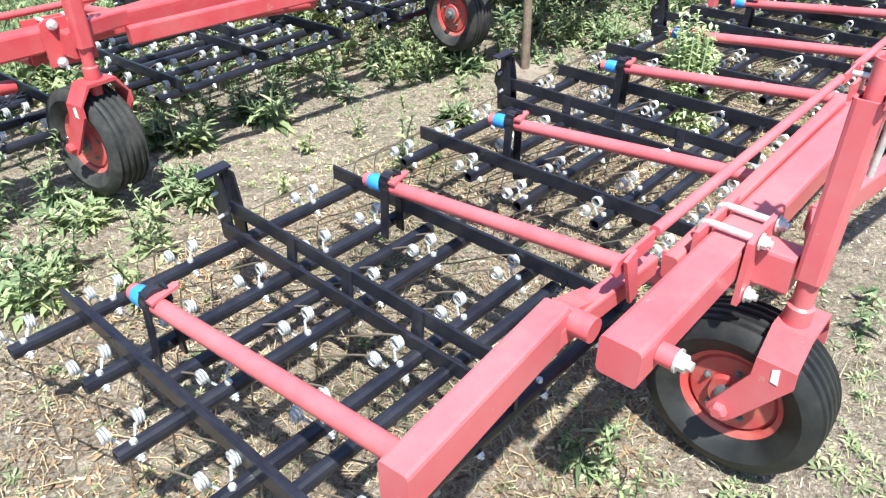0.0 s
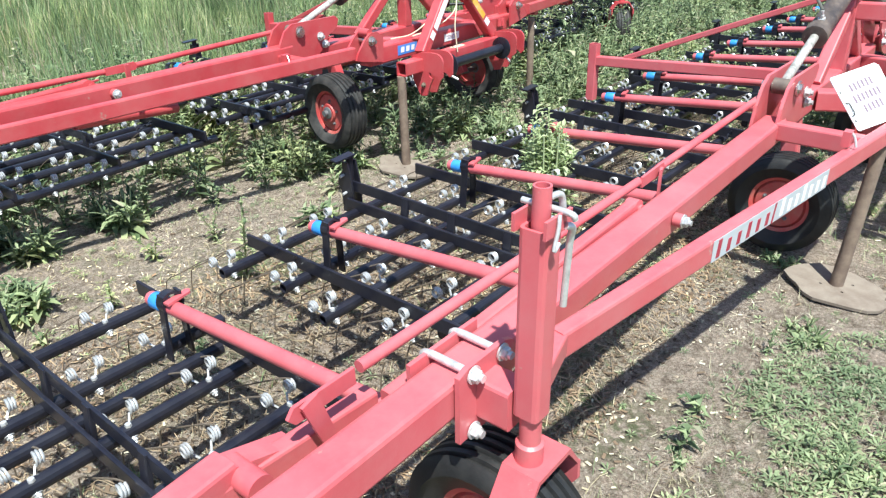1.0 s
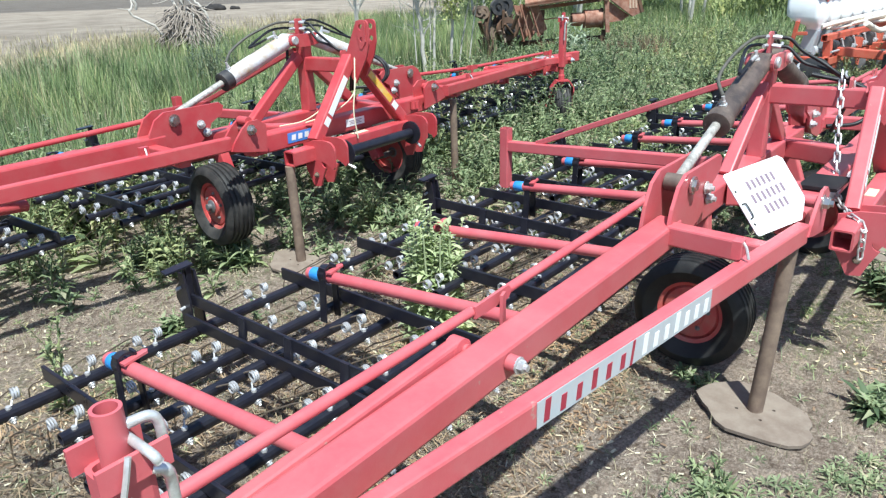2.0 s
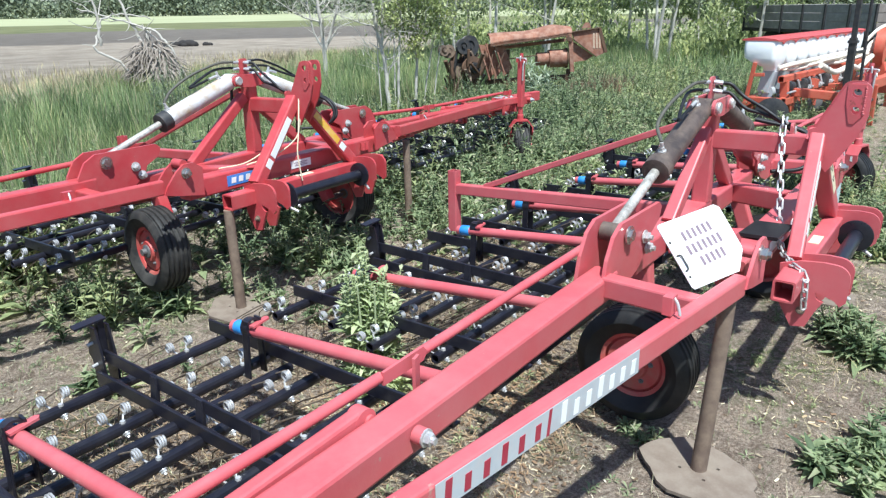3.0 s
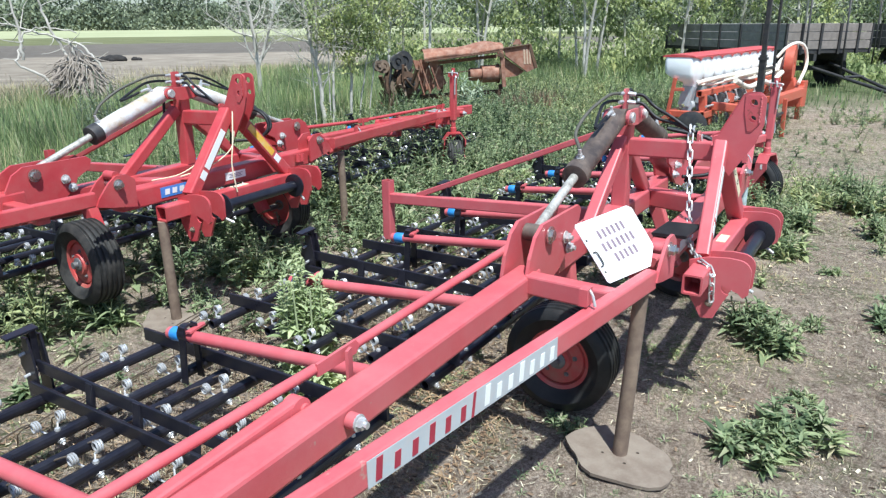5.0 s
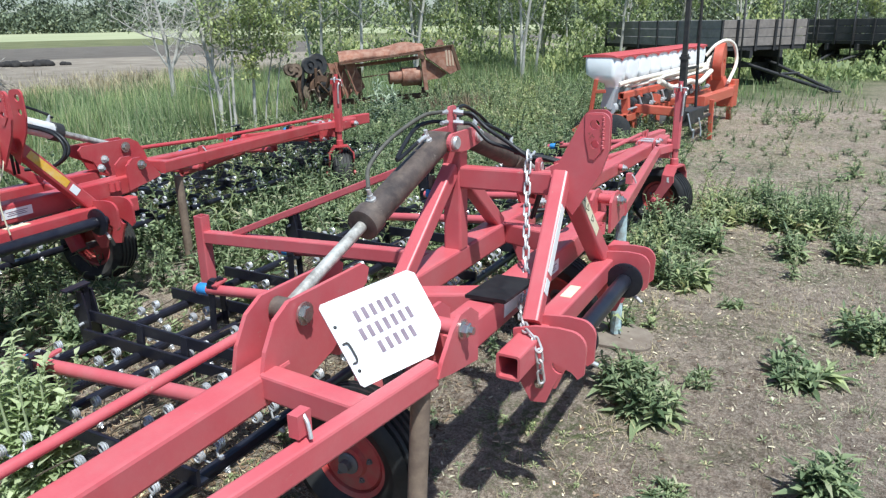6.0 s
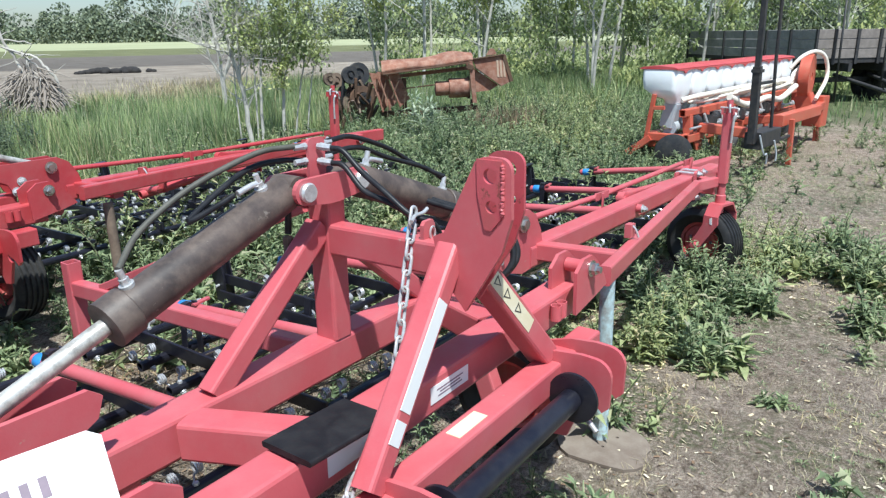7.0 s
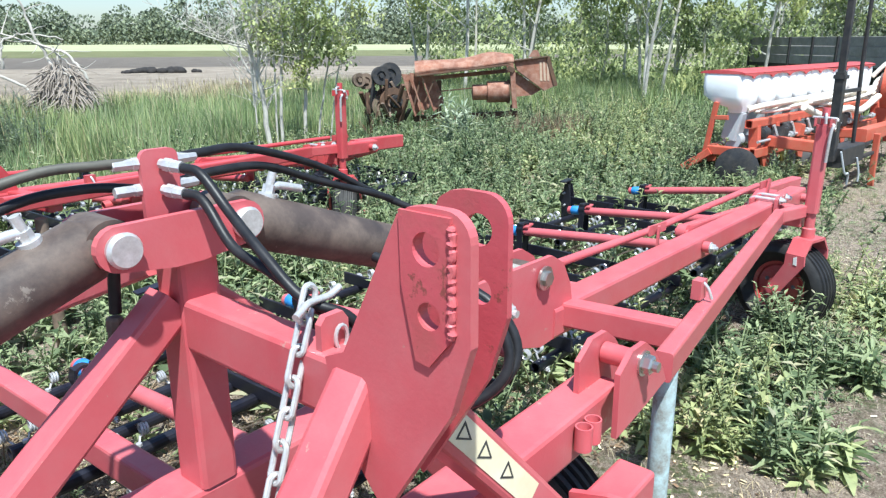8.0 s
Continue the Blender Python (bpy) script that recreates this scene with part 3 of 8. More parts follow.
def wing(root, s, paint, decal=True, turns=(0, 0)):
    p = lambda x, y, z: (s * x, y, z)  # noqa: E731
    main = Shape().bar(p(3.370, 0.042, 0.578), p(0.975, 0.034, 0.609), 0.082, 0.084, 0.010)
    part("main_beam", main.mesh(), paint, root)
    # the pivot at the beam's end
    pivot = Shape().lathe([(0, 0.021), (0.035, 0.021)], p(3.300, 0.0, 0.580), (0, -1, 0), 18)
    part("pivot_tube", pivot.mesh(), paint, root)
    part("pivot_tube", Shape().lathe([(0, 0.026), (0.085, 0.026)], p(3.318, 0.12, 0.572), (0, 1, 0), 18).mesh(), paint, root)
    part("pivot_bolt", Shape().bolt(p(3.300, -0.033, 0.580), (0, -1, 0), 0.017).mesh(), ZINC, root, "galvanised pivot bolt")
    stub = Shape().lathe([(0, 0.020), (0.025, 0.020)], p(1.982, -0.006, 0.604), (0, -1, 0), 18)
    part("stub_tube", stub.mesh(), paint, root)
    part("stub_bolt", Shape().bolt(p(1.982, -0.030, 0.604), (0, -1, 0), 0.015).mesh(), ZINC, root, "galvanised bolt end")
    # the folding end arm that carries the outermost bar
    arm = Shape().bar(p(3.02, 0.165, 0.548), p(3.42, 0.188, 0.548), 0.040, 0.050, 0.006)
    arm.bar(p(3.33, 0.196, 0.562), p(3.80, 0.158, 0.556), 0.058, 0.092, 0.008)
    arm.plate([(s * 3.33, 0.600), (s * 3.33, 0.530), (s * 3.22, 0.525), (s * 3.20, 0.560)], 0.05, (0, 0.192, 0), (1, 0, 0), (0, 0, 1))
    part("end_arm", arm.mesh(), paint, root)
    # the long fold rod along the beam with its flat end tabs
    rod = Shape().tube([p(3.06, 0.148, 0.655), p(1.93, 0.135, 0.667)], 0.0128, 16)
    part("fold_rod", rod.mesh(), paint, root)
    rod2 = Shape().tube([p(1.80, 0.133, 0.670), p(0.98, 0.105, 0.712)], 0.0125, 16)
    part("fold_rod", rod2.mesh(), paint, root)
    tab = Shape().plate([(-0.07, -0.016), (0.07, -0.018), (0.085, 0), (0.07, 0.018), (-0.07, 0.016)], 0.008, p(1.865, 0.124, 0.670), (s * -1, 0.0, 0.03), (0, 0, 1))
    tab.plate([(-0.013, -0.09), (0.013, -0.09), (0.013, 0.035), (-0.013, 0.035)], 0.008, p(1.84, 0.107, 0.652), (1, 0.3, 0), (0, 0, 1))
    part("rod_tab", tab.mesh(), paint, root)
    tab = Shape().plate([(-0.04, -0.018), (0.10, -0.018), (0.115, 0), (0.10, 0.018), (-0.04, 0.018)], 0.008, p(3.12, 0.142, 0.650), (s * 1, 0.02, -0.03), (0, 0, 1))
    tab.plate([(-0.016, -0.10), (0.016, -0.10), (0.02, 0.035), (-0.02, 0.035)], 0.008, p(3.185, 0.130, 0.640), (s * 0.9, 0, -0.3), (s * 0.3, 0, 0.9))
    part("rod_tab", tab.mesh(), paint, root)
    # the folding arm that lies along the back of the beam, round at its inner end
    back = Shape().bar(p(2.04, 0.096, 0.628), p(3.02, 0.120, 0.556), 0.034, 0.060, 0.008)
    back.lathe([(-0.017, 0.031), (0.017, 0.031)], p(2.04, 0.096, 0.628), (0, 1, 0), 24).lathe([(-0.024, 0.013), (0.024, 0.013)], p(2.03, 0.096, 0.630), (0, 1, 0), 14)
    part("folding_arm", back.mesh(), paint, root)
    # lug plates for the lifting cylinder
    outline = [(1.082, 0.578), (1.050, 0.70), (1.010, 0.765), (0.955, 0.795), (0.64, 0.795), (0.615, 0.775), (0.63, 0.735), (0.70, 0.70), (0.72, 0.655), (0.80, 0.600), (0.92, 0.565)]
    for y in (0.004, 0.092):
        lug = Shape().plate([(s * x, z) for x, z in outline][:: 1], 0.012, (0, y, 0), (1, 0, 0), (0, 0, 1), holes=[disc_hole(s * 0.912, 0.750, 0.015)])
        part("lug_plate", lug.mesh(), paint, root)
    pin = Shape().lathe([(0, 0.0145), (0.135, 0.0145)], p(0.912, -0.014, 0.750), (0, 1, 0), 18)
    pin.lathe([(0, 0.030), (0.006, 0.030)], p(0.912, -0.008, 0.750), (0, -1, 0), 20).lathe([(0.006, 0.019), (0.016, 0.019)], p(0.912, -0.008, 0.750), (0, -1, 0), 6)
    part("cylinder_pin", pin.mesh(), CHROME, root, "greasy steel cylinder pin with washer")
    for dx, dz in ((0.765, 0.705), (0.735, 0.660)):
        part("hinge_bolt", Shape().bolt(p(dx, -0.004, dz), (0, -1, 0), 0.017).mesh(), ZINC, root)
    # the short cross tube to the strut
    part("cross_tube", Shape().bar(p(1.045, 0.0, 0.622), p(1.075, -0.290, 0.628), 0.058, 0.066, 0.007).mesh(), paint, root)
    part("pin_bracket", Shape().plate([(-0.02, -0.02), (0.02, -0.02), (0.02, 0.03), (-0.02, 0.03)], 0.025, p(1.245, -0.262, 0.690), (1, 0, 0), (0, 0, 1)).mesh(), paint, root)
    part("drop_pin", Shape().tube(curve_points([p(1.243, -0.270, 0.716), p(1.247, -0.284, 0.700), p(1.252, -0.294, 0.672)], 4), 0.0042, 8).mesh(), ZINC, root, "worn zinc drop pin")
    # the slanting strut from the caster post to the centre frame
    lift = 0.0 if paint is RED else 0.026
    y0, z0 = strut_place(2.70)
    z0 += lift
    y1, z1 = strut_place(0.86)
    z1 += lift
    part("strut", Shape().bar(p(2.70, y0, z0), p(0.86, y1, z1), 0.040, 0.066, 0.007).mesh(), paint, root)
    part("strut_stub", Shape().bar(p(2.87, -0.112, z0 + 0.004), p(2.690, y0 - 0.002, z0 + 0.002), 0.036, 0.056, 0.006).mesh(), paint, root)
    hinge = 0.0 if s < 0 else -0.05
    for y in (-0.358, -0.276):
        plate = Shape().plate([(s * (x + hinge), z) for x, z in ((0.66, 0.590), (0.80, 0.615), (0.87, 0.632), (0.85, 0.665), (0.795, 0.725), (0.755, 0.752), (0.70, 0.752), (0.655, 0.72))], 0.011, (0, y, 0), (1, 0, 0), (0, 0, 1))
        part("hinge_plate", plate.mesh(), paint, root)
    bolt = Shape().bolt(p(0.748 + hinge, -0.363, 0.712), (0, -1, 0), 0.019)
    bolt.lathe([(0, 0.013), (0.10, 0.013)], p(0.748 + hinge, -0.358, 0.712), (0, 1, 0), 14)
    part("hinge_bolt", bolt.mesh(), CHROME, root, "steel hinge bolt")
    part("hinge_sleeve", Shape().lathe([(0, 0.021), (0.066, 0.021)], p(0.748 + hinge, -0.350, 0.712), (0, 1, 0), 18).mesh(), paint, root)
    caster(root, s, paint, turns[0 if s < 0 else 1])
    if decal:
        # the lettered strip on the strut's outer face
        ya, za = strut_place(2.13)
        yb, zb = strut_place(1.45)
        a, b = Vector(p(2.13, ya, za)), Vector(p(1.45, yb, zb))
        way = (b - a).normalized()
        if s > 0:
            way = -way
        up = Vector((0, 0, 1)) - way * way.z
        up.normalize()
        out = way.cross(up)
        mid = (a + b) / 2
        m = Matrix((way, up, out)).transposed().to_4x4()
        m.translation = mid + out * 0.0212
        grey = Shape().plate([(-0.340, -0.031), (0.340, -0.031), (0.340, 0.031), (-0.340, 0.031)], 0.0012, (0, 0, 0), (1, 0, 0), (0, 1, 0)).mesh()
        strip = part("decal", grey, SILVER, root, "silver-grey lettered decal strip", 0)
        strip.matrix_basis = m
        word = marks((1.0, 0.72, 0.72, 0.9, 0.72, 0.72), 0.052, 0.017, 0.050, 0.12)
        for row, place, ink in ((word, -0.182, MAROON), (marks((1.0, 0.72, 0.72, 1.0, 0.72, 0.72, 0.72), 0.046, 0.017, 0.050, 0.12), 0.174, WHITE)):
            for mesh in row:
                part("letter_bar", mesh, ink, strip, "", 0).location = (place, 0.001, 0.0012)
        part("divider", Shape().plate([(-0.010, -0.030), (-0.001, -0.030), (0.009, 0.030), (0.0, 0.030)], 0.001, (-0.012, 0, 0.0014), (1, 0, 0), (0, 1, 0)).mesh(), MAROON, strip, "", 0)
    for x in BAR_PLACES:
        if x > 3.5:
            red_bar(root, s * x, 0.14, 0.535, paint)
        elif x > 1.0:
            red_bar(root, s * x, 0.125, 0.493, paint)
            saddle = Shape().plate([(-0.03, -0.045), (0.03, -0.045), (0.035, 0.02), (-0.035, 0.02)], 0.010, (s * x + 0.03, 0.135, 0.52), (0, 1, 0), (0, 0, 1))
            part("bar_bracket", saddle.mesh(), paint, root)
        else:
            red_bar(root, s * x, 0.125, 0.493, paint)


def hydraulic_cylinder(root, s, barrel):
    """A lifting cylinder from the mast's head down to a wing's lugs."""
    top, low = Vector((s * 0.092, 0.052, 1.049)), Vector((s * 0.912, 0.050, 0.750))
    way = (low - top).normalized()
    neck = top + way * 0.50
    body = Shape()
    body.tube([top + way * 0.005, top + way * 0.02, neck - way * 0.05, neck - way * 0.05, neck, neck + way * 0.002], [0.034, 0.043, 0.043, 0.046, 0.046, 0.042], 28)
    body.lathe([(-0.036, 0.034), (0.036, 0.034)], top, (0, 1, 0), 22)
    part("cylinder_barrel", body.mesh(), barrel, root)
    rod = Shape().tube([neck, low - way * 0.02], 0.0170, 18)
    part("cylinder_rod", rod.mesh(), ROD, root, "pale greasy piston rod")
    part("rod_eye", Shape().lathe([(-0.03, 0.030), (0.03, 0.030)], low, (0, 1, 0), 20).mesh(), BROWN_CYL, root, "dark greasy rod eye")
    part("cylinder_gland", Shape().lathe([(-0.052, 0.047), (-0.05, 0.049), (0.0, 0.049), (0.003, 0.040), (0.003, 0.018)], neck, way, 28).mesh(), IRON if barrel is WHITE_CYL else barrel, root, "dark gland nut of the cylinder")
    out = way.cross(Vector((0, 1, 0))) * (1 if s < 0 else -1)
    if out.z < 0:
        out = -out
    for at in (0.07, 0.43):
        base = top + way * at + out * 0.040
        port = Shape().lathe([(0, 0.015), (0.007, 0.015)], base, out, 16).lathe([(0.007, 0.010), (0.020, 0.010)], base, out, 6).lathe([(0.020, 0.007), (0.040, 0.007)], base, out, 10)
        if at < 0.1:
            port.tube(curve_points([base + out * 0.014, base + out * 0.022 + way * 0.016, base + out * 0.026 + way * 0.060], 4), 0.0068, 10)
        part("hose_fitting", port.mesh(), ZINC, root, "zinc hose fitting")
    return top, neck, out, way


def centre_frame(root, paint, barrel, hose, near_sign, inner):
    # tubes along the machine
    part("front_tube", Shape().bar((-0.70, -0.270, 0.610), (0.70, -0.270, 0.610), 0.088, 0.095, 0.009).mesh(), paint, root)
    part("rear_tube", Shape().bar((-0.74, 0.066, 0.598), (0.74, 0.066, 0.598), 0.088, 0.095, 0.009).mesh(), paint, root)
    for s in (-1, 1):
        part("side_tube", Shape().bar((s * 0.44, 0.022, 0.600), (s * 0.34, -0.226, 0.610), 0.080, 0.085, 0.008).mesh(), paint, root)
        # sloping legs of the mast
        lift = 0.017 if near_sign and s < 0 else 0.0
        part("mast_leg", Shape().bar((s * 0.02 + lift, 0.056, 0.955 - lift * 0.8), (s * 0.40 + lift * 2.7, 0.056, 0.640), 0.056, 0.050, 0.007, (0, 1, 0)).mesh(), paint, root)
        # front legs from the hitch plates down to the hooks
        inward = 0.0 if s < 0 else 0.038
        slim = 0.014 if near_sign and s < 0 else 0.0
        part("front_leg", Shape().bar((s * 0.032 - inward + slim / 2, -0.352 - slim / 2, 0.968), (s * 0.372 - inward + slim / 2, -0.390 - slim / 2, 0.585), 0.060 - slim * 0.7, 0.066 - slim, 0.008, (0, 1, 0)).mesh(), paint, root)
    part("mast_post", Shape().bar((0.027, 0.055, 0.645), (0.027, 0.055, 1.02), 0.062, 0.070, 0.008, (0, 1, 0)).mesh(), paint, root)
    part("top_tube", Shape().bar((0.024, 0.03, 0.910), (0.012, -0.345, 0.920), 0.052, 0.078, 0.008).mesh(), paint, root)
    # head plates that hold both cylinders
    for y in (0.004, 0.100):
        head = Shape().plate([*arc(-0.092, 1.048, 0.030, 100, 265, 8), (-0.02, 1.008), (0.02, 1.008), *arc(0.093, 1.048, 0.031, -85, 80, 8)], 0.012, (0, y, 0), (1, 0, 0), (0, 0, 1))
        part("head_plate", head.mesh(), paint, root)
    for s in (-1, 1):
        pin = Shape().lathe([(0, 0.015), (0.13, 0.015)], (s * 0.092, -0.012, 1.049), (0, 1, 0), 16).lathe([(0, 0.021), (0.010, 0.0235), (0.016, 0.020)], (s * 0.0905, -0.002, 1.048), (0, -1, 0), 24)
        part("head_pin", pin.mesh(), ZINC, root, "pale steel head pin")
    part("hose_bracket", Shape().plate([(-0.027, 1.03), (0.027, 1.03), (0.027, 1.146), *arc(0.015, 1.146, 0.012, 0, 90, 3), *arc(-0.015, 1.146, 0.012, 90, 180, 3)], 0.008, (0, 0.052, 0), (1, 0, 0), (0, 0, 1)).mesh(), paint, root)
    # the hitch mast: two cheek plates with holes
    for x, back, shift in ((-0.044, 0.0, 0.0), (0.032, 0.016, -0.022)):
        holes = [disc_hole(-0.465 + shift / 2, 1.126, 0.0160, 24), disc_hole(-0.468 + shift / 2, 1.066, 0.0136, 24)]
        cheek = Shape().plate([(-0.325, 0.985), (-0.353, 0.998), (-0.429, 1.151), (-0.442, 1.159), (-0.458, 1.162), *arc(-0.484, 1.136, 0.026, 88, 180, 6), (-0.511, 1.045), (-0.490, 0.975), (-0.405, 0.835), (-0.345, 0.905)],
                              0.011 if x < 0 else 0.008, (x, 0, 0), (0, 1, 0), (0, 0, 1), holes=holes)
        cheek.moved(Matrix.Translation((0, back, 0)))
        part("hitch_cheek", cheek.mesh(), RED_WORN if near_sign and x > 0 else paint, root)
        if x < 0:
            patch = Shape().plate([(-0.434, 1.157), (-0.436, 1.090), (-0.452, 1.020), (-0.468, 1.018), (-0.492, 1.048), (-0.491, 1.157)], 0.004, (x - 0.0072, 0, 0), (0, 1, 0), (0, 0, 1), holes=[disc_hole(-0.465, 1.126, 0.0154, 24), disc_hole(-0.468, 1.066, 0.0130, 24)])
            part("hitch_patch", patch.mesh(), RED_WORN if near_sign else paint, root, "worn weld-on patch plate")
    bead = [(-0.0520, -0.4925 + 0.0009 * math.sin(k * 1.1), 1.150 - 0.0024 * k) for k in range(42)]
    weld = Shape().tube(bead, [0.0030 + 0.0012 * abs(math.sin(k * 0.75)) + 0.0007 * math.sin(k * 2.3) for k in range(42)], 8)
    part("weld_bead", weld.mesh(), paint, root)
    part("chain_lug", Shape().plate([(-0.014, 0.950), (0.028, 0.950), (0.028, 0.986), (0.020, 0.997), (-0.006, 0.997), (-0.014, 0.988)], 0.010, (0.010, -0.262, 0), (1, 0, 0), (0, 0, 1)).mesh(), paint, root)
    # lower tube, hooks and the roller between them
    part("lower_tube", Shape().bar((-0.575, -0.412, 0.538), (0.575, -0.412, 0.538), 0.070, 0.075, 0.007, hollow=0.007).mesh(), paint, root)
    outline = [(-0.365, 0.585), (-0.43, 0.605), (-0.50, 0.612), *arc(-0.535, 0.562, 0.048, 95, 185, 6), (-0.580, 0.485), (-0.563, 0.468), (-0.545, 0.485),
               *arc(-0.510, 0.497, 0.024, 20, -100, 5)[::-1][::-1], (-0.492, 0.43), (-0.47, 0.372), (-0.425, 0.365), (-0.375, 0.45)]
    for x in (-0.425, -0.335, 0.335, 0.425):
        part("hook_plate", Shape().plate(outline, 0.012, (x, 0, 0), (0, 1, 0), (0, 0, 1)).mesh(), paint, root)
    roller = Shape().lathe([(-0.325, 0.020), (-0.262, 0.020), (-0.262, 0.028), (0.262, 0.028), (0.262, 0.020), (0.325, 0.020)], (0, -0.508, 0.520), (1, 0, 0), 24)
    part("roller", roller.mesh(), BLACK, root, "black painted hitch roller")
    for x in (-0.275, 0.275):
        part("roller_disc", Shape().lathe([(-0.006, 0.060), (-0.004, 0.066), (0.004, 0.066), (0.006, 0.060)], (x, -0.508, 0.520), (1, 0, 0), 32).mesh(), BLACK, root, "black roller end disc")
    for s in (-1, 1):
        clip = Shape().tube(curve_points([(s * 0.30, -0.50, 0.470), (s * 0.29, -0.54, 0.462), (s * 0.275, -0.575, 0.445)], 4), 0.007, 10)
        part("hook_pin", clip.mesh(), ZINC, root, "zinc hook pin")
        part("hook_bolt", Shape().bolt((s * 0.432, -0.45, 0.43), (s, 0, 0), 0.011).mesh(), STEEL, root)
        # inner wheels under the rear tube
        hx, hy, hz = ((0.695, 0.012, 0.212) if s < 0 else (0.740, -0.085, 0.212)) if near_sign else ((0.745, -0.050, 0.292) if s < 0 else (0.575, -0.090, 0.285))
        part("wheel_leg", Shape().bar((s * (hx - 0.115), 0.066, 0.56), (s * (hx - 0.115), hy + 0.01, hz - 0.012), 0.055, 0.07, 0.007, (0, 1, 0)).mesh(), paint, root)
        part("axle", Shape().lathe([(0, 0.018), (0.16, 0.018)], (s * (hx - 0.135), hy, hz), (s, 0, 0), 14).mesh(), STEEL, root)
        ob = wheel(root, (s * hx, hy, hz), s, TYRE_DARK if near_sign else RUBBER)
        ob.rotation_euler = (0, 0, radians(inner[1] * -s))
        for d in (0.0, 0.034) if s > 0 else ():
            part("ring", Shape().pipe((0.525 + d, -0.332, 0.600), (0.525 + d, -0.332, 0.645), 0.016, 0.003, 16).mesh(), paint, root)
        top, neck, out, way = hydraulic_cylinder(root, s, barrel)
        # hoses from the bracket to both ends of each cylinder
        far = top + way * 0.43 + out * 0.08
        part("hose", Shape().tube(curve_points([(s * 0.02, 0.06, 1.140), (s * 0.075, 0.064, 1.143), (s * 0.16, 0.08, 1.138), (s * 0.317, 0.10, 1.088), (s * 0.44, 0.10, 1.025), far], 7), 0.0066, 10).mesh(), hose if s < 0 else HOSE, root)
        near = top + way * 0.14 + out * 0.068
        if s > 0:
            lower = [(0.02, 0.06, 1.105), (0.09, 0.07, 1.112), (0.20, 0.09, 1.104), (0.315, 0.10, 1.062), far + Vector((-0.05, 0.03, 0.03)), far + Vector((0.03, 0.02, -0.02))]
        else:
            lower = [(-0.02, 0.06, 1.105), (-0.09, 0.085, 1.112), (-0.19, 0.09, 1.10), near + way * 0.12 + out * 0.012, near + way * 0.05 + out * 0.002, near]
        part("hose", Shape().tube(curve_points(lower, 6), 0.0066, 10).mesh(), HOSE, root)
        for z in (1.140, 1.105):
            part("hose_fitting", Shape().lathe([(0.0, 0.006), (0.010, 0.006), (0.010, 0.0085), (0.022, 0.0085), (0.022, 0.0074), (0.046, 0.0074), (0.048, 0.0068)], (s * 0.012, 0.056, z), (s, 0.1, 0), 8).mesh(), ZINC, root, "silver hose fitting")
    # hoses that run forward over the mast to the hitch side
    for k in range(2):
        z = 1.138 - 0.035 * k
        part("hose_fitting", Shape().lathe([(0.0, 0.007), (0.008, 0.007), (0.008, 0.0095), (0.02, 0.0095), (0.02, 0.0085), (0.035, 0.0085)], (0.0, 0.046, z), (0.35, -1, -0.1), 8).mesh(), ZINC, root, "silver hose fitting")
        part("hose", Shape().tube(curve_points([(0.012, 0.012, z - 0.004), (0.018, -0.02, z - 0.010), (HOSE_A if k == 0 else HOSE_B), (0.012 + 0.006 * k, -0.15, 1.045 - 0.022 * k), (0.016 + 0.008 * k, -0.215, 1.003 - 0.006 * k), (0.055, -0.255, 0.975 - 0.02 * k), (0.085 + 0.02 * k, -0.25, 0.90), (0.12 + 0.02 * k, -0.20, 0.76)], 7), 0.0070, 10).mesh(), HOSE, root, "black hydraulic hose")
        part("hose", Shape().tube(curve_points([(0.29 + 0.02 * k, -0.06, 0.96), (0.315 + 0.02 * k, -0.25, 0.92), (0.315 + 0.02 * k, -0.31, 0.84), (0.27, -0.27, 0.775), (0.19, -0.17, 0.765)], 7), 0.0085, 10).mesh(), HOSE, root, "black hydraulic hose")
    # a hanging coupler with a brass collar and a blue cap
    part("coupler_hose", Shape().tube(curve_points([(-0.04, 0.10, 1.06), (-0.055, 0.10, 1.00), (-0.062, 0.10, 0.93)], 5), 0.0085, 10).mesh(), HOSE, root)
    part("coupler", Shape().lathe([(0, 0.009), (0.004, 0.012), (0.02, 0.012), (0.02, 0.010), (0.045, 0.010)], (-0.064, 0.10, 0.925), (-0.1, 0, -1), 8).mesh(), RUST, root, "brown brass hose coupler")
    part("dust_cap", Shape().lathe([(0, 0.008), (0.003, 0.011), (0.022, 0.011), (0.025, 0.008)], (-0.085, 0.10, 0.878), (-0.3, 0, -1), 14).mesh(), BLUE, root, "blue plastic dust cap")
    # the centre bar that runs back to an upright, and its brace
    part("rear_bar", Shape().bar((0.0, 0.10, 0.595), (0.0, 1.30, 0.530), 0.045, 0.055, 0.006).mesh(), paint, root)
    part("brace", Shape().bar((0.0, 0.10, 0.985), (0.0, 1.13, 0.565), 0.024, 0.028, 0.004).mesh(), paint, root)
    part("upright", Shape().bar((0.0, 1.325, 0.30), (0.0, 1.325, 0.625), 0.052, 0.052, 0.006, (0, 1, 0), hollow=0.005).mesh(), paint, root)
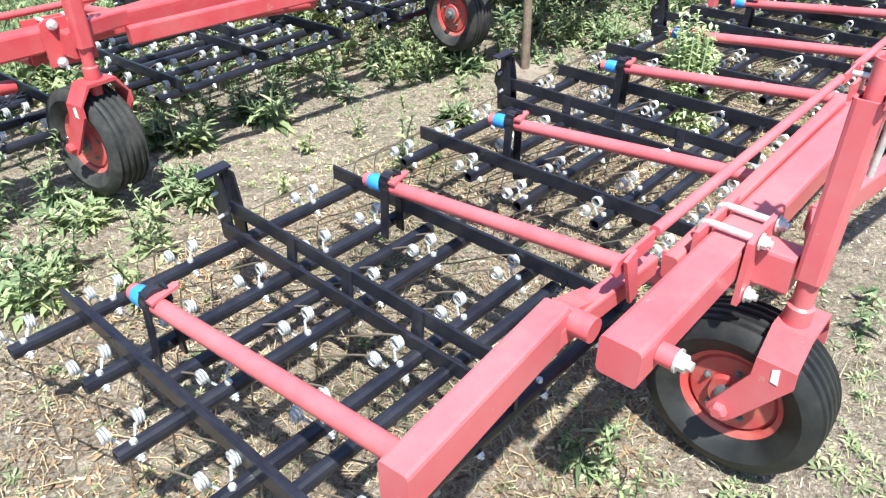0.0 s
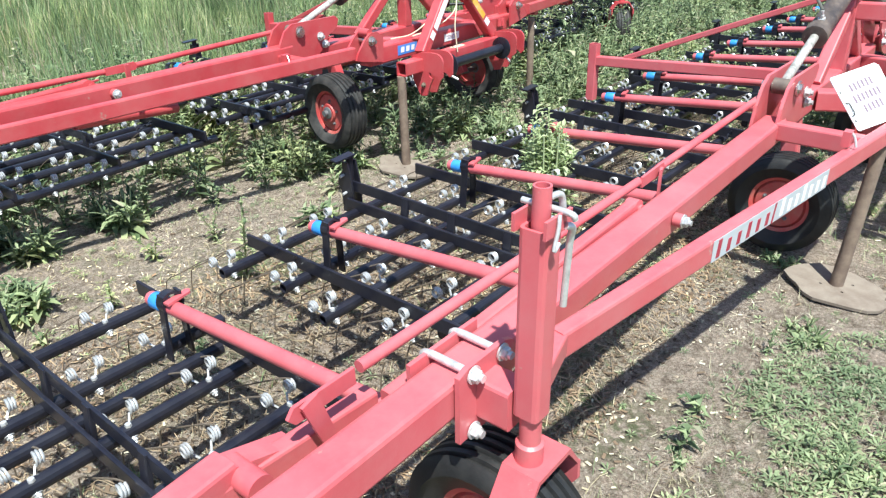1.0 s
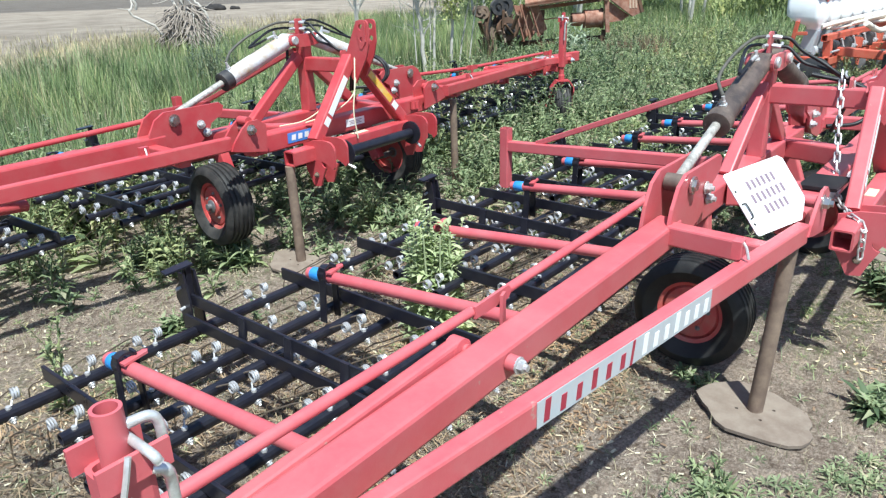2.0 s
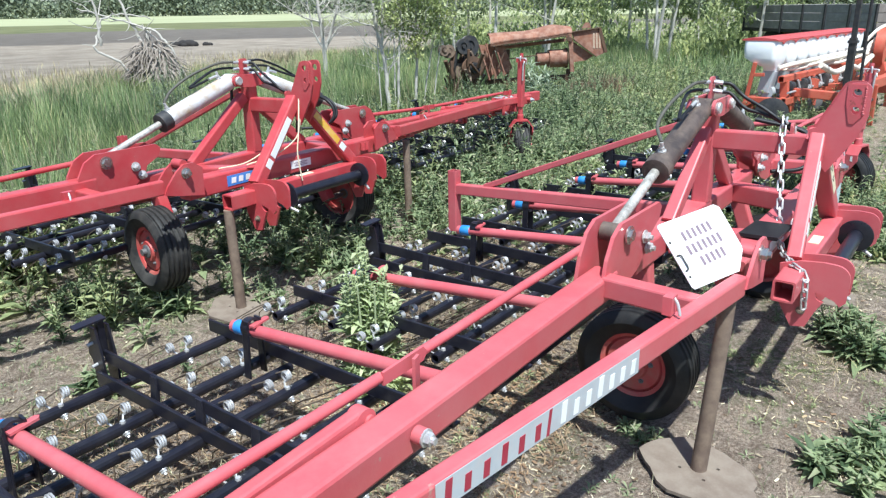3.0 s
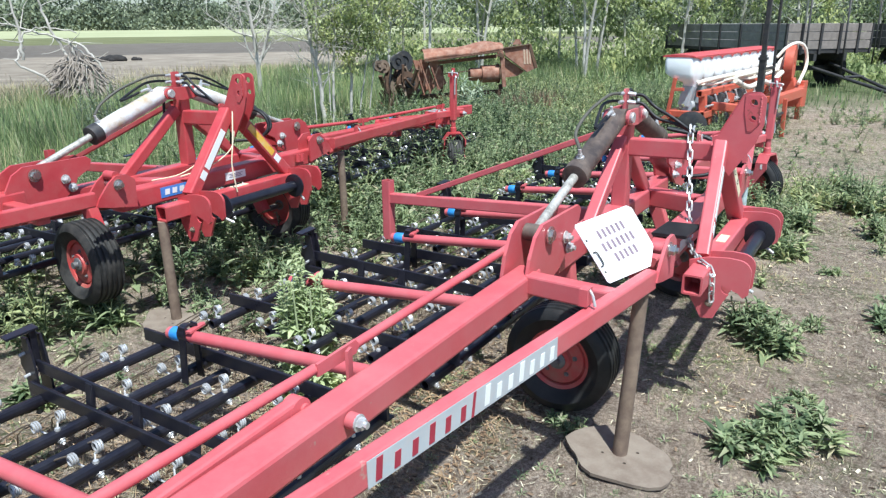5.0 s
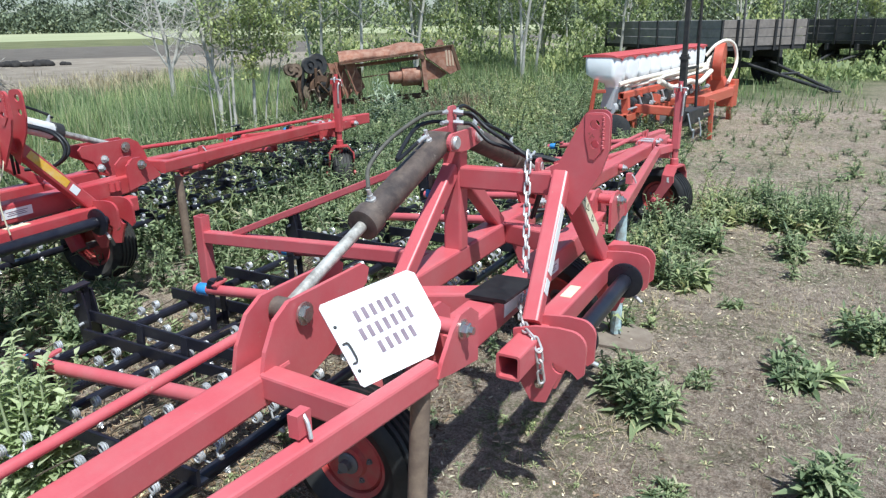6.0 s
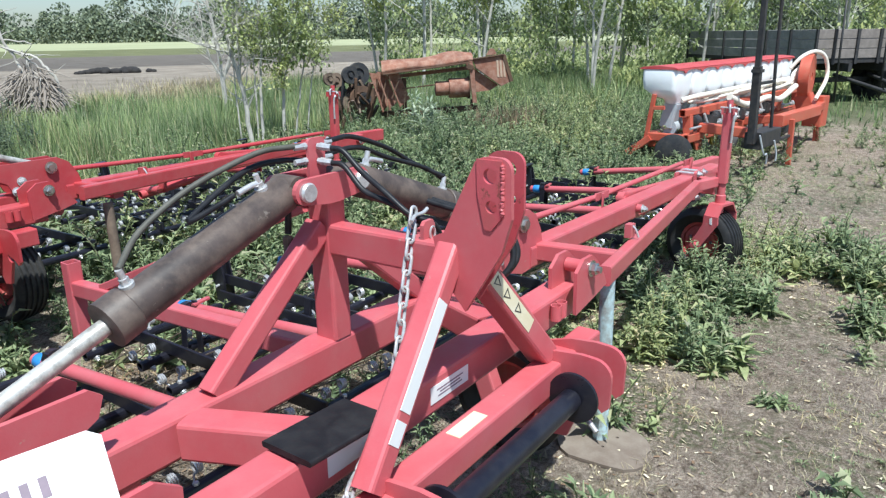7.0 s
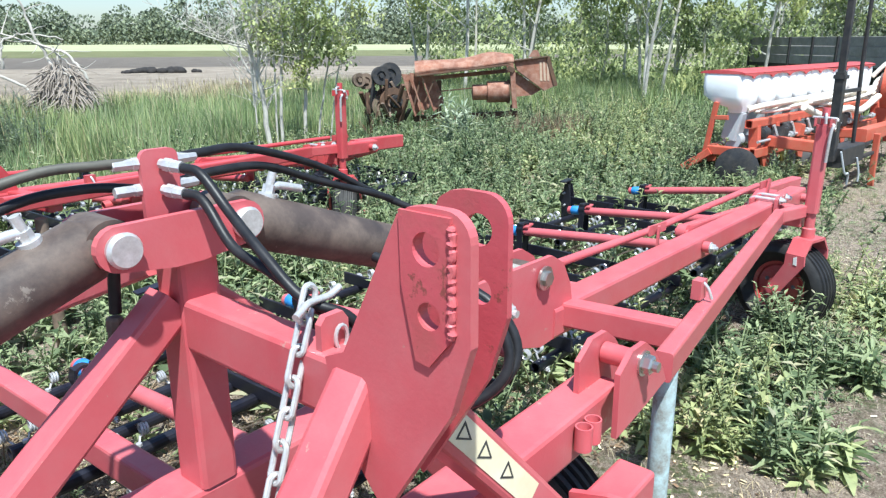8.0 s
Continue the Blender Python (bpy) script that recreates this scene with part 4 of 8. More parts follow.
    if near_sign is not None:
        for s, x in ((-1, -0.205), (1, 0.205)):
            # strips on the front legs
            a = (Vector((s * 0.372, -0.390, 0.585)) - Vector((s * 0.032, -0.352, 0.968))).normalized()
            b = Vector((0, -1, 0)).cross(a).normalized() * s * -1
            long = [(-0.13, -0.018), (0.10, -0.018), (0.10, 0.018), (-0.13, 0.018)]
            part("label_strip", Shape().plate(long, 0.0015, Vector((s * 0.199 - (0.038 if s > 0 else 0.0), -0.4045, 0.78)), a, b).mesh(), WHITE if s < 0 else (CREAM if near_sign else YELLOW), root, "white blank strip" if s < 0 else "pale yellow warning strip", 0)
            if s > 0 and near_sign:
                for d in (-0.10, -0.045, 0.02):
                    part("warning_mark", Shape().plate([(-0.014, -0.012), (0.014, 0), (-0.014, 0.012)], 0.001, Vector((s * 0.199 - 0.038, -0.4057, 0.78)) + a * d, a, b, holes=[[(-0.0115, -0.0085), (0.009, 0), (-0.0115, 0.0085)]]).mesh(), DARK_INK, root, "small dark outlined warning triangle", 0)
            else:
                part("label_strip", Shape().plate([(0.118, -0.018), (0.165, -0.018), (0.165, 0.018), (0.118, 0.018)], 0.0015, Vector((s * 0.199 - (0.038 if s > 0 else 0.0), -0.4045, 0.78)), a, b).mesh(), WHITE, root, "", 0)
        part("label_strip", Shape().plate([(-0.075, -0.021), (0.075, -0.021), (0.075, 0.021), (-0.075, 0.021)], 0.0015, (0.02, -0.3152, 0.612), (1, 0, 0), (0, 0, 1)).mesh(), WHITE, root, "small white printed label", 0)
        for z, w in ((0.620, 0.052), (0.612, 0.040), (0.604, 0.048)):
            part("label_print", Shape().plate([(-w, -0.0016), (w, -0.0016), (w, 0.0016), (-w, 0.0016)], 0.001, (0.02, -0.3162, z), (1, 0, 0), (0, 0, 1)).mesh(), GREY_INK, root, "grey printed bar", 0)
        if near_sign:
            part("label_strip", Shape().plate([(-0.09, -0.022), (0.06, -0.022), (0.06, 0.022), (-0.09, 0.022)], 0.0015, (-0.29, -0.3152, 0.612), (1, 0, 0), (0, 0, 1)).mesh(), WHITE, root, "", 0)
        else:
            part("label_strip", Shape().plate([(-0.085, -0.026), (0.085, -0.026), (0.085, 0.026), (-0.085, 0.026)], 0.0015, (-0.40, -0.3152, 0.612), (1, 0, 0), (0, 0, 1)).mesh(), BLUE_INK, root, "blue badge with a pale mark", 0)
            for d in (-0.045, 0.0, 0.045):
                part("label_print", Shape().plate([(-0.016, -0.014), (0.012, -0.014), (0.016, 0.014), (-0.012, 0.014)], 0.001, (-0.40 + d, -0.3165, 0.612), (1, 0, 0), (0, 0, 1)).mesh(), WHITE, root, "pale mark", 0)
        part("label_strip", Shape().plate([(-0.06, -0.018), (0.05, -0.018), (0.05, 0.018), (-0.06, 0.018)], 0.0015, (-0.05, -0.412, 0.5765), (1, 0, 0), (0, 1, 0)).mesh(), CREAM, root, "", 0)


CASTER_PARTS = ("caster_post", "stem", "lock_bracket", "lock_pin", "handle", "clip", "fork")
NEAR_WING = Matrix.Translation((0.85, 0.07, 0.60)) @ pose(0, 0, 0, 0, 0.7, -1.0) @ Matrix.Translation((-0.85, -0.07, -0.60))
NEAR_CASTER = Matrix.Translation((0.85, 0.07, 0.60)) @ pose(0, 0, 0, 0, 0, -1.0) @ Matrix.Translation((-0.85, -0.07, -0.60))


def harrow_machine(m, paint, barrel, hose, label, decal, turns):
    root = thing("spring_tine_harrow", label, "harrow", "folding harrows", m)
    centre_frame(root, paint, barrel, hose, decal, (0.0, 0.0) if decal else (-0.11, -7.0))
    for s in (-1, 1):
        before = set(bpy.data.objects)
        wing(root, s, paint, decal and s < 0, turns)
        if decal and s > 0:
            for ob in bpy.data.objects:
                if ob not in before and ob.parent == root:
                    hangs = ob.name.split(".")[0] not in CASTER_PARTS
                    ob.matrix_basis = (NEAR_WING if hangs else NEAR_CASTER) @ ob.matrix_basis
        if not decal and s < 0:
            # this wing stands a little higher and further back than the other
            fixed = ("strut", "hinge_plate", "hinge_bolt", "lug_plate", "cylinder_pin", "pin_bracket", "drop_pin", "cross_tube")
            raise_wing = Matrix.Translation((-0.9, 0, 0.040)) @ pose(0, 0, 0, 0, 0.6, -1.0) @ Matrix.Translation((0.9, 0, 0))
            for ob in bpy.data.objects:
                if ob not in before and ob.parent == root and ob.name.split(".")[0] not in fixed:
                    ob.matrix_basis = raise_wing @ ob.matrix_basis
    return root


# ---- harrow sections with spring tines ----
TINE_ROWS = ((1.31, (-0.605, -0.375, -0.145, 0.305)), (1.06, (-0.535, -0.305, -0.085, 0.145, 0.355)), (0.81, (-0.585, -0.355, -0.125, 0.105, 0.335)),
             (0.56, (-0.515, -0.285, -0.055, 0.175, 0.405)), (0.285, (-0.575, -0.345, -0.115, 0.115, 0.345)), (0.06, (-0.53, -0.30, -0.07, 0.16, 0.39)))
ROW_Z = 0.262


def tine_mesh():
    """A double spring tine: two coils, their long legs, and the clamp bolt."""
    shape = Shape()
    for s in (-1, 1):
        turn = [-math.pi / 2 - 2 * math.pi * k / 10 for k in range(26)]
        coil = [(s * (0.028 + 0.0076 * k / 10), 0.044 + 0.0160 * math.cos(a), 0.032 + 0.0160 * math.sin(a)) for k, a in enumerate(turn)]
        shape.tube(coil, 0.0032, 5)
        end = Vector(coil[-1])
        legs = curve_points([end, end + Vector((s * 0.003, 0.06, -0.03)), end + Vector((s * 0.006, 0.22, -0.13)), end + Vector((s * 0.008, 0.33, -0.20)), Vector((s * 0.055, 0.40, -ROW_Z - 0.012))], 2)
        shape.tube(legs, 0.0026, 5, mark=1)
        shape.tube([coil[0], (s * 0.013, 0.024, 0.0), (s * 0.010, 0.010, -0.021), (s * 0.002, -0.006, -0.0215)], 0.0032, 5)
    shape.bolt((0, -0.016, -0.012), (0, -0.75, -0.65), 0.0092)
    shape.lathe([(0.017, 0.009), (0.025, 0.008)], (0, -0.004, 0), (0, 0, 1), 6)
    return shape.mesh()


def harrow_section(left, right, rows):
    """One section, its middle at x = 0; left, right: where its two carrying bars stand; rows of tines."""
    root = thing("harrow_section", "black steel harrow section with rows of zinc spring tines", "harrow section", "harrow sections")
    tine = None
    front = TINE_ROWS[rows - 1][0] - 0.045
    spans = ((-0.64, 0.50), (-0.575, 0.55), (-0.625, 0.49), (-0.56, 0.53), (-0.62, 0.50), (-0.57, 0.55))
    for (y, places), (x0, x1) in list(zip(TINE_ROWS, spans))[:rows]:
        part("tine_bar", Shape().bar((x0, y, ROW_Z), (x1, y, ROW_Z), 0.036, 0.036, 0.013, hollow=0.004).mesh(), BLACK, root)
        for x in places:
            if tine is None:
                first = part("spring_tine", tine_mesh(), (ZINC, STEEL), root, "zinc coil spring tine")
                tine = first.data
            else:
                first = new("spring_tine", tine)
                first.parent = root
                first["label"] = "zinc coil spring tine"
            first.location = (x, y, ROW_Z)
    for y in (0.935, 0.47):
        part("stay_bar", Shape().bar((-0.46, y, ROW_Z), (0.46, y, ROW_Z), 0.034, 0.034, 0.012).mesh(), BLACK, root)
    for x in (-0.465, 0.465):
        part("cross_bar", Shape().bar((x, 1.385, 0.302), (x, front, 0.302), 0.012, 0.050, 0.003).mesh(), BLACK, root)
        part("cross_bar", Shape().bar((x + 0.018, 1.385, 0.280), (x + 0.018, front, 0.280), 0.030, 0.008, 0.002).mesh(), BLACK, root)
    part("channel", Shape().bar((0.012, 1.36, 0.292), (0.012, front + 0.03, 0.292), 0.012, 0.046, 0.003).mesh(), BLACK, root)
    part("lever_bar", Shape().bar((0.040, 1.35, 0.362), (0.040, 0.30, 0.352), 0.010, 0.045, 0.003).mesh(), BLACK, root)
    for y in (1.06, 0.83, 0.58, 0.36):
        part("lever_post", Shape().bar((0.027, y, 0.285), (0.038, y, 0.378), 0.034, 0.014, 0.003, (1, 0, 0)).mesh(), BLACK, root)
    mast = Shape()
    for x in (0.023, 0.067):
        mast.plate([(1.335, 0.245), (1.395, 0.245), (1.400, 0.335), (1.418, 0.36), (1.41, 0.40), (1.385, 0.425), (1.385, 0.465), (1.355, 0.465), (1.345, 0.42), (1.335, 0.36)], 0.008, (x, 0, 0), (0, 1, 0), (0, 0, 1))
    mast.bar((0.045, 1.368, 0.36), (0.045, 1.368, 0.485), 0.024, 0.024, 0.004, (0, 1, 0))
    part("lever_mast", mast.mesh(), BLACK, root)
    handle = Shape().plate([(-0.09, 1.345), (0.015, 1.345), (0.02, 1.39), (-0.085, 1.385)], 0.007, (0.045, 0, 0.490), (1, 0, 0.05), (0, 1, 0))
    part("lever_handle", handle.mesh(), BLACK, root)
    for z, y in ((0.405, 1.40), (0.33, 1.392)):
        part("lever_pin", Shape().tube([(0.0, y - 0.02, z), (0.025, y - 0.02, z + 0.004), (0.080, y - 0.02, z)], 0.006, 8).mesh(), ZINC, root, "worn zinc pin")
    for x in (left, right):
        for d, lean in ((-0.034, -1), (0.034, 1)):
            strap = Shape().bar((x + d * 0.75, 1.015, 0.455), (x + d, 1.02, 0.245), 0.008, 0.032, 0.003, (0, 1, 0))
            part("strap", strap.mesh(), BLACK, root)
        ring = Shape().lathe([(-0.017, 0.026), (-0.017, 0.034), (0.017, 0.034), (0.017, 0.026)], (x, 1.018, 0.424), (0, 1, -0.13), 24, closed=True)
        part("strap_ring", ring.mesh(), BLACK, root)
    chain = Shape()
    for k in range(5):
        at = Vector((0.42 - 0.018 * k, 0.42, 0.315 - 0.004 * k))
        loop = [at + Vector((0.014 * math.cos(a), (0.008 * math.sin(a)) * (k % 2), (0.008 * math.sin(a)) * ((k + 1) % 2))) for a in [2 * math.pi * i / 10 for i in range(10)]]
        chain.tube(loop, 0.0028, 6, closed=True)
    part("short_chain", chain.mesh(), BLACK, root)
    return root


HARROW_NEAR = pose(0, 0, 0)
HARROW_FAR = pose(-0.3925, 2.415, 0.028, 0, 0, 2.6)
harrow_machine(HARROW_NEAR, RED, BROWN_CYL, HOSE_GREY, "coral-red folding spring-tine harrow with a brown hydraulic cylinder, parked on soil", True, (0, -14))
far_harrow = harrow_machine(HARROW_FAR, RED_DEEP, WHITE_CYL, HOSE_GREY, "bright red folding spring-tine harrow with white hydraulic cylinders, parked among weeds", False, (8, -50))

for s in (-1, 1):
    for x0, x1 in ((3.55, 3.03), (2.10, 1.55), (1.03, 0.22)):
        part("carrier_pipe", Shape().pipe((s * x0, 0.185, 0.520), (s * x1, 0.25, 0.456), 0.026, 0.004).mesh(), RED_DEEP, far_harrow, "open-ended red carrier pipe")

SECTION_MIDDLES = (-3.345, -1.98, -0.625, 0.625, 1.98, 3.345)
for base, tilt, rows in ((HARROW_NEAR, 0, 5), (HARROW_FAR, 1, 6)):
    section = harrow_section(-0.38, 0.38, rows)
    first_used = False
    for x in SECTION_MIDDLES:
        m = base @ (pose(x, 0.075, 0.022) if tilt and x < 0 else pose(x, 0, 0))
        if not tilt and x > 1.0:
            m = NEAR_WING @ m
        if not first_used:
            section.matrix_basis = m
            first_used = True
        else:
            copy_thing(section, m)

# ---- loose things on the near machine ----


def prop_pole(x, y, z, top, lean, mat, plate_mat, label, plate=True):
    root = thing("prop_pole", label, "prop", "prop poles", pose(x, y, z))
    pole = Shape().tube([(0, 0, 0.006), (lean[0] * 0.5, lean[1] * 0.5, top * 0.5), (lean[0], lean[1], top)], [0.026, 0.025, 0.024], 16)
    part("pole", pole.mesh(), mat, root)
    if plate:
        rng = random.Random(7)
        outline = []
        for k in range(28):
            a = 2 * math.pi * k / 28
            r = 0.165 * (1 + 0.10 * math.sin(2 * a + 0.6) + 0.05 * math.sin(5 * a)) * (1 + rng.uniform(-0.03, 0.03))
            outline.append((r * 0.85 * math.cos(a) - 0.01, r * 1.2 * math.sin(a)))
        part("foot_plate", Shape().plate(outline, 0.012, (0, 0, 0.006), (1, 0, 0.03), (0, 1, 0.02), holes=[disc_hole(0.06 * math.cos(a), 0.06 * math.sin(a), 0.006, 8) for a in (0.5, 2.1, 3.7, 5.2)]).mesh(), plate_mat, root, "dusty rusted foot plate")
    return root


prop_pole(-0.915, -0.300, 0.0, 0.615, (0.035, -0.02), RUST, DUSTY, "brown rusty pole on a dusty foot plate under the strut")
prop_pole(0.928, -0.325, 0.0, 0.63, (-0.01, 0.0), PALE_POLE, DUSTY, "flaking pale blue pole propping the strut")
far = HARROW_FAR @ Vector((-0.56, -0.405, -0.02))
prop_pole(far.x, far.y, far.z, 0.52, (-0.01, 0.0), RUST, DUSTY, "brown rusty pole on a foot plate under the tube")
far = HARROW_FAR @ Vector((1.02, -0.29, -0.02))
prop_pole(far.x, far.y, far.z, 0.60, (-0.01, 0.0), RUST, DUSTY, "thin rusty pole propping the strut")

# paper sign lying on the strut
sign_r, sign_u = Vector((0.943, -0.318, 0.099)).normalized(), Vector((-0.1365, -0.640, -0.756)).normalized()
sign_n = sign_r.cross(-sign_u).normalized()
sign_m = Matrix((sign_r, -sign_u, sign_n)).transposed().to_4x4()
sign_m.translation = Vector((-0.996, -0.121, 0.820))
sign = thing("paper_sign", "white paper sign with printed words, propped on the red strut", "sign", "", sign_m)
part("sheet", Shape().plate([(0.008, 0.0), (0.262, -0.006), (0.279, -0.02), (0.272, -0.165), (0.205, -0.222), (0.004, -0.212), (-0.002, -0.204), (0, -0.008)], 0.003, (0, 0, 0), (1, 0, 0), (0, 1, 0)).mesh(), WHITE, sign, "white sheet in a clear sleeve", 0)
for count, y, x in ((6, -0.060, 0.134), (7, -0.104, 0.136), (5, -0.148, 0.140)):
    for mesh in marks((1.0,) * count, 0.0235, 0.0115, 0.030, 0.0, 0.0006):
        part("letter_bar", mesh, GREY_INK, sign, "", 0).location = (x, y, 0.0022)
clip = Shape().tube(curve_points([(0.006, -0.105, 0.004), (0.018, -0.108, 0.007), (0.020, -0.130, 0.007), (0.018, -0.152, 0.007), (0.006, -0.155, 0.004)], 5), 0.0024, 8)
part("clip", clip.mesh(), IRON, sign, "dark wire clip on the sleeve")
for y in (-0.062, -0.175):
    part("punch_hole", Shape().lathe([(0, 0.0045), (0.0008, 0.0045)], (0.012, y, 0.0016), (0, 0, 1), 12).mesh(), DARK_INK, sign, "small dark punched hole", 0)

pad_m = Matrix.Translation((-0.348, -0.290, 0.668)) @ pose(0, 0, 0, -2, 1.5, -2)
pad = thing("rubber_pad", "black rubber pad lying on the red frame", "pad", "", pad_m)
part("slab", Shape().bar((-0.105, 0, 0), (0.105, 0, 0), 0.132, 0.012, 0.004).mesh(), PAD, pad)


def chain_thing(points, label):
    root = thing("chain", label, "chain")
    run = [Vector(p) for p in curve_points(points, 24)]
    pitch = 0.036
    loop_data = Shape().tube([Vector((0.0095 * math.sin(a), 0, 0.0135 * math.copysign(1, math.cos(a)) + 0.0095 * math.cos(a))) for a in [2 * math.pi * (i + 0.5) / 14 for i in range(14)]], 0.0038, 8, closed=True).mesh()
    done, count = 0.0, 0
    for a, b in zip(run, run[1:]):
        length = (b - a).length
        while done <= count * pitch < done + length:
            at = a.lerp(b, (count * pitch - done) / length)
            way = (b - a).normalized()
            turn = way.to_track_quat("Z", "X").to_matrix().to_4x4() @ pose(0, 0, 0, 0, 0, 90 * (count % 2) + 20)
            link = part("link", loop_data, ZINC, root) if count == 0 else new("link", loop_data)
            link.parent = root
            link.matrix_basis = Matrix.Translation(at) @ turn
            count += 1
        done += length
    return root


chain_thing([(0.012, -0.226, 1.000), (-0.062, -0.254, 0.848), (-0.123, -0.279, 0.727), (-0.180, -0.302, 0.635), (-0.310, -0.342, 0.598), (-0.415, -0.395, 0.590), (-0.455, -0.450, 0.560), (-0.440, -0.458, 0.455)], "zinc safety chain hanging from the red mast")

# the toggle pin and lynch pin that hold the chain on the mast
toggle = thing("toggle_pin", "pale worn toggle pin with a ring clip on the red mast", "pin")
part("pin", Shape().tube(curve_points([(-0.025, -0.250, 1.000), (0.005, -0.238, 1.006), (0.04, -0.232, 1.004), (0.06, -0.230, 1.010)], 4), 0.0045, 10).mesh(), ZINC, toggle)
part("ring_clip", Shape().tube([Vector((0.022 + 0.009 * math.cos(a), -0.272, 0.968 + 0.015 * math.sin(a))) for a in [2 * math.pi * i / 14 for i in range(14)]], 0.0025, 6, closed=True).mesh(), ZINC, toggle)

# pale cords hanging from the far machine's mast
for run in (((0.04, -0.36, 1.02), (-0.06, -0.30, 0.86), (-0.18, -0.30, 0.74), (-0.34, -0.30, 0.68), (-0.50, -0.28, 0.675)), ((0.04, -0.37, 1.02), (-0.04, -0.40, 0.88), (-0.10, -0.42, 0.78), (-0.20, -0.36, 0.70), (-0.36, -0.32, 0.672)), ((-0.04, -0.40, 0.99), (-0.10, -0.44, 0.82), (-0.13, -0.45, 0.70), (-0.12, -0.46, 0.56))):
    part("cord", Shape().tube(curve_points(run, 6), 0.0035, 6).mesh(), CREAM, far_harrow, "thin pale cord")

# ---- the seed drill beyond the harrows ----
def seed_drill(m):
    root = thing("seed_drill", "orange-red seed drill with milky white hoppers under red lids, parked", "seed drill", "", m)
    count, wide = 9, 0.43
    long = count * wide
    for y, z, w, h in ((-0.30, 0.585, 0.07, 0.075), (-0.34, 0.33, 0.09, 0.09), (0.05, 0.33, 0.08, 0.08)):
        part("frame_beam", Shape().bar((-0.02 if y < 0 else 0.0, y, z), (long, y, z), w, h, 0.01, hollow=0.008).mesh(), ORANGE, root)
    for x in (0.12, 0.55, 1.1, 2.2, 3.0, long - 0.1):
        part("frame_stay", Shape().bar((x, -0.30, 0.56), (x, -0.32, 0.36), 0.07, 0.09, 0.008, (0, 1, 0)).mesh(), ORANGE, root)
    part("frame_stay", Shape().bar((0.0, -0.34, 0.33), (0.0, 0.05, 0.33), 0.08, 0.08, 0.008).mesh(), ORANGE, root)
    part("end_foot", Shape().bar((-0.02, 0.02, 0.32), (-0.04, 0.26, 0.14), 0.07, 0.07, 0.008).mesh(), ORANGE, root)
    for x in (0.0, 1.3, 2.6, long):
        part("hopper_stand", Shape().bar((x, 0.09, 0.26), (x, 0.02, 0.76), 0.035, 0.045, 0.006, (0, 1, 0)).bar((x, 0.055, 0.62), (x, -0.10, 0.63), 0.03, 0.04, 0.005).mesh(), ORANGE, root)
    hopper = None
    for k in range(count):
        x = k * wide
        if hopper is None:
            shape = Shape()
            rings = []
            for z, y0, y1, inset in ((0.665, -0.165, -0.045, 0.10), (0.71, -0.175, -0.03, 0.085), (0.745, -0.184, 0.060, 0.022), (0.815, -0.192, 0.172, 0.008), (0.90, -0.196, 0.182, 0.004), (0.985, -0.192, 0.184, 0.006), (1.010, -0.185, 0.184, 0.012)):
                r = 0.05 if z > 0.75 else 0.04
                x0, x1 = inset, wide - inset
                r = min(r, (y1 - y0) * 0.45)
                loop = []
                for cx, cy, start in ((x1 - r, y1 - r, 0), (x0 + r, y1 - r, 90), (x0 + r, y0 + r, 180), (x1 - r, y0 + r, 270)):
                    for step in (0, 22.5, 45, 67.5, 90):
                        a = radians(start + step)
                        loop.append((cx + r * math.cos(a), cy + r * math.sin(a), z))
                rings.append(loop)
            n = len(rings[0])
            verts = [v for loop in rings for v in loop]
            faces = [(i * n + j, i * n + (j + 1) % n, (i + 1) * n + (j + 1) % n, (i + 1) * n + j) for i in range(len(rings) - 1) for j in range(n)]
            shape.add(verts, faces, 0, True)
            shape.add(rings[0], [tuple(reversed(range(n)))]).add(rings[-1], [tuple(range(n))])
            first = part("hopper", shape.mesh(), TANK, root, "milky white plastic hopper", 50)
            hopper = first.data
            lid = Shape()
            edge = [(-0.2, 0.0), (-0.195, -0.012)]
            skirt = [(0.004, 0.012), (wide - 0.004, 0.012), (wide - 0.004, -0.004), (wide * 0.72, -0.010), (wide * 0.58, -0.020), (wide * 0.52, -0.040), (wide * 0.46, -0.040), (wide * 0.40, -0.020), (wide * 0.26, -0.010), (0.004, -0.004)]
            lid.plate(skirt, 0.008, (0, -0.203, 1.010), (1, 0, 0), (0, 0, 1))
            top = [(-0.207, 1.012), (-0.207, 1.022), (-0.17, 1.034), (-0.05, 1.044), (0.06, 1.044), (0.17, 1.036), (0.205, 1.022), (0.205, 1.012)]
            lid.plate(top, wide - 0.008, (wide / 2, 0, 0), (0, 1, 0), (0, 0, 1))
            lid_ob = part("lid", lid.mesh(), LID, first, "red plastic lid with a scalloped rim")
            lid_data = lid_ob.data
            meter = Shape().bar((0.20, -0.105, 0.67), (0.20, -0.060, 0.42), 0.15, 0.15, 0.02, (0, 1, 0))
            meter.lathe([(-0.05, 0.03), (-0.05, 0.085), (0.05, 0.085), (0.05, 0.03)], (0.20, -0.09, 0.41), (1, 0, 0), 24)
            meter_ob = part("seed_meter", meter.mesh(), GREY_BOX, first, "pale grey seed meter")
            meter_data = meter_ob.data
        else:
            first = new("hopper", hopper)
            first.parent = root
            first["label"] = "milky white plastic hopper"
            for name, data, words in (("lid", lid_data, "red plastic lid with a scalloped rim"), ("seed_meter", meter_data, "pale grey seed meter")):
                extra = new(name, data)
                extra.parent = first
                extra["label"] = words
        first.location = (x, 0, 0)
        cx = x + 0.02
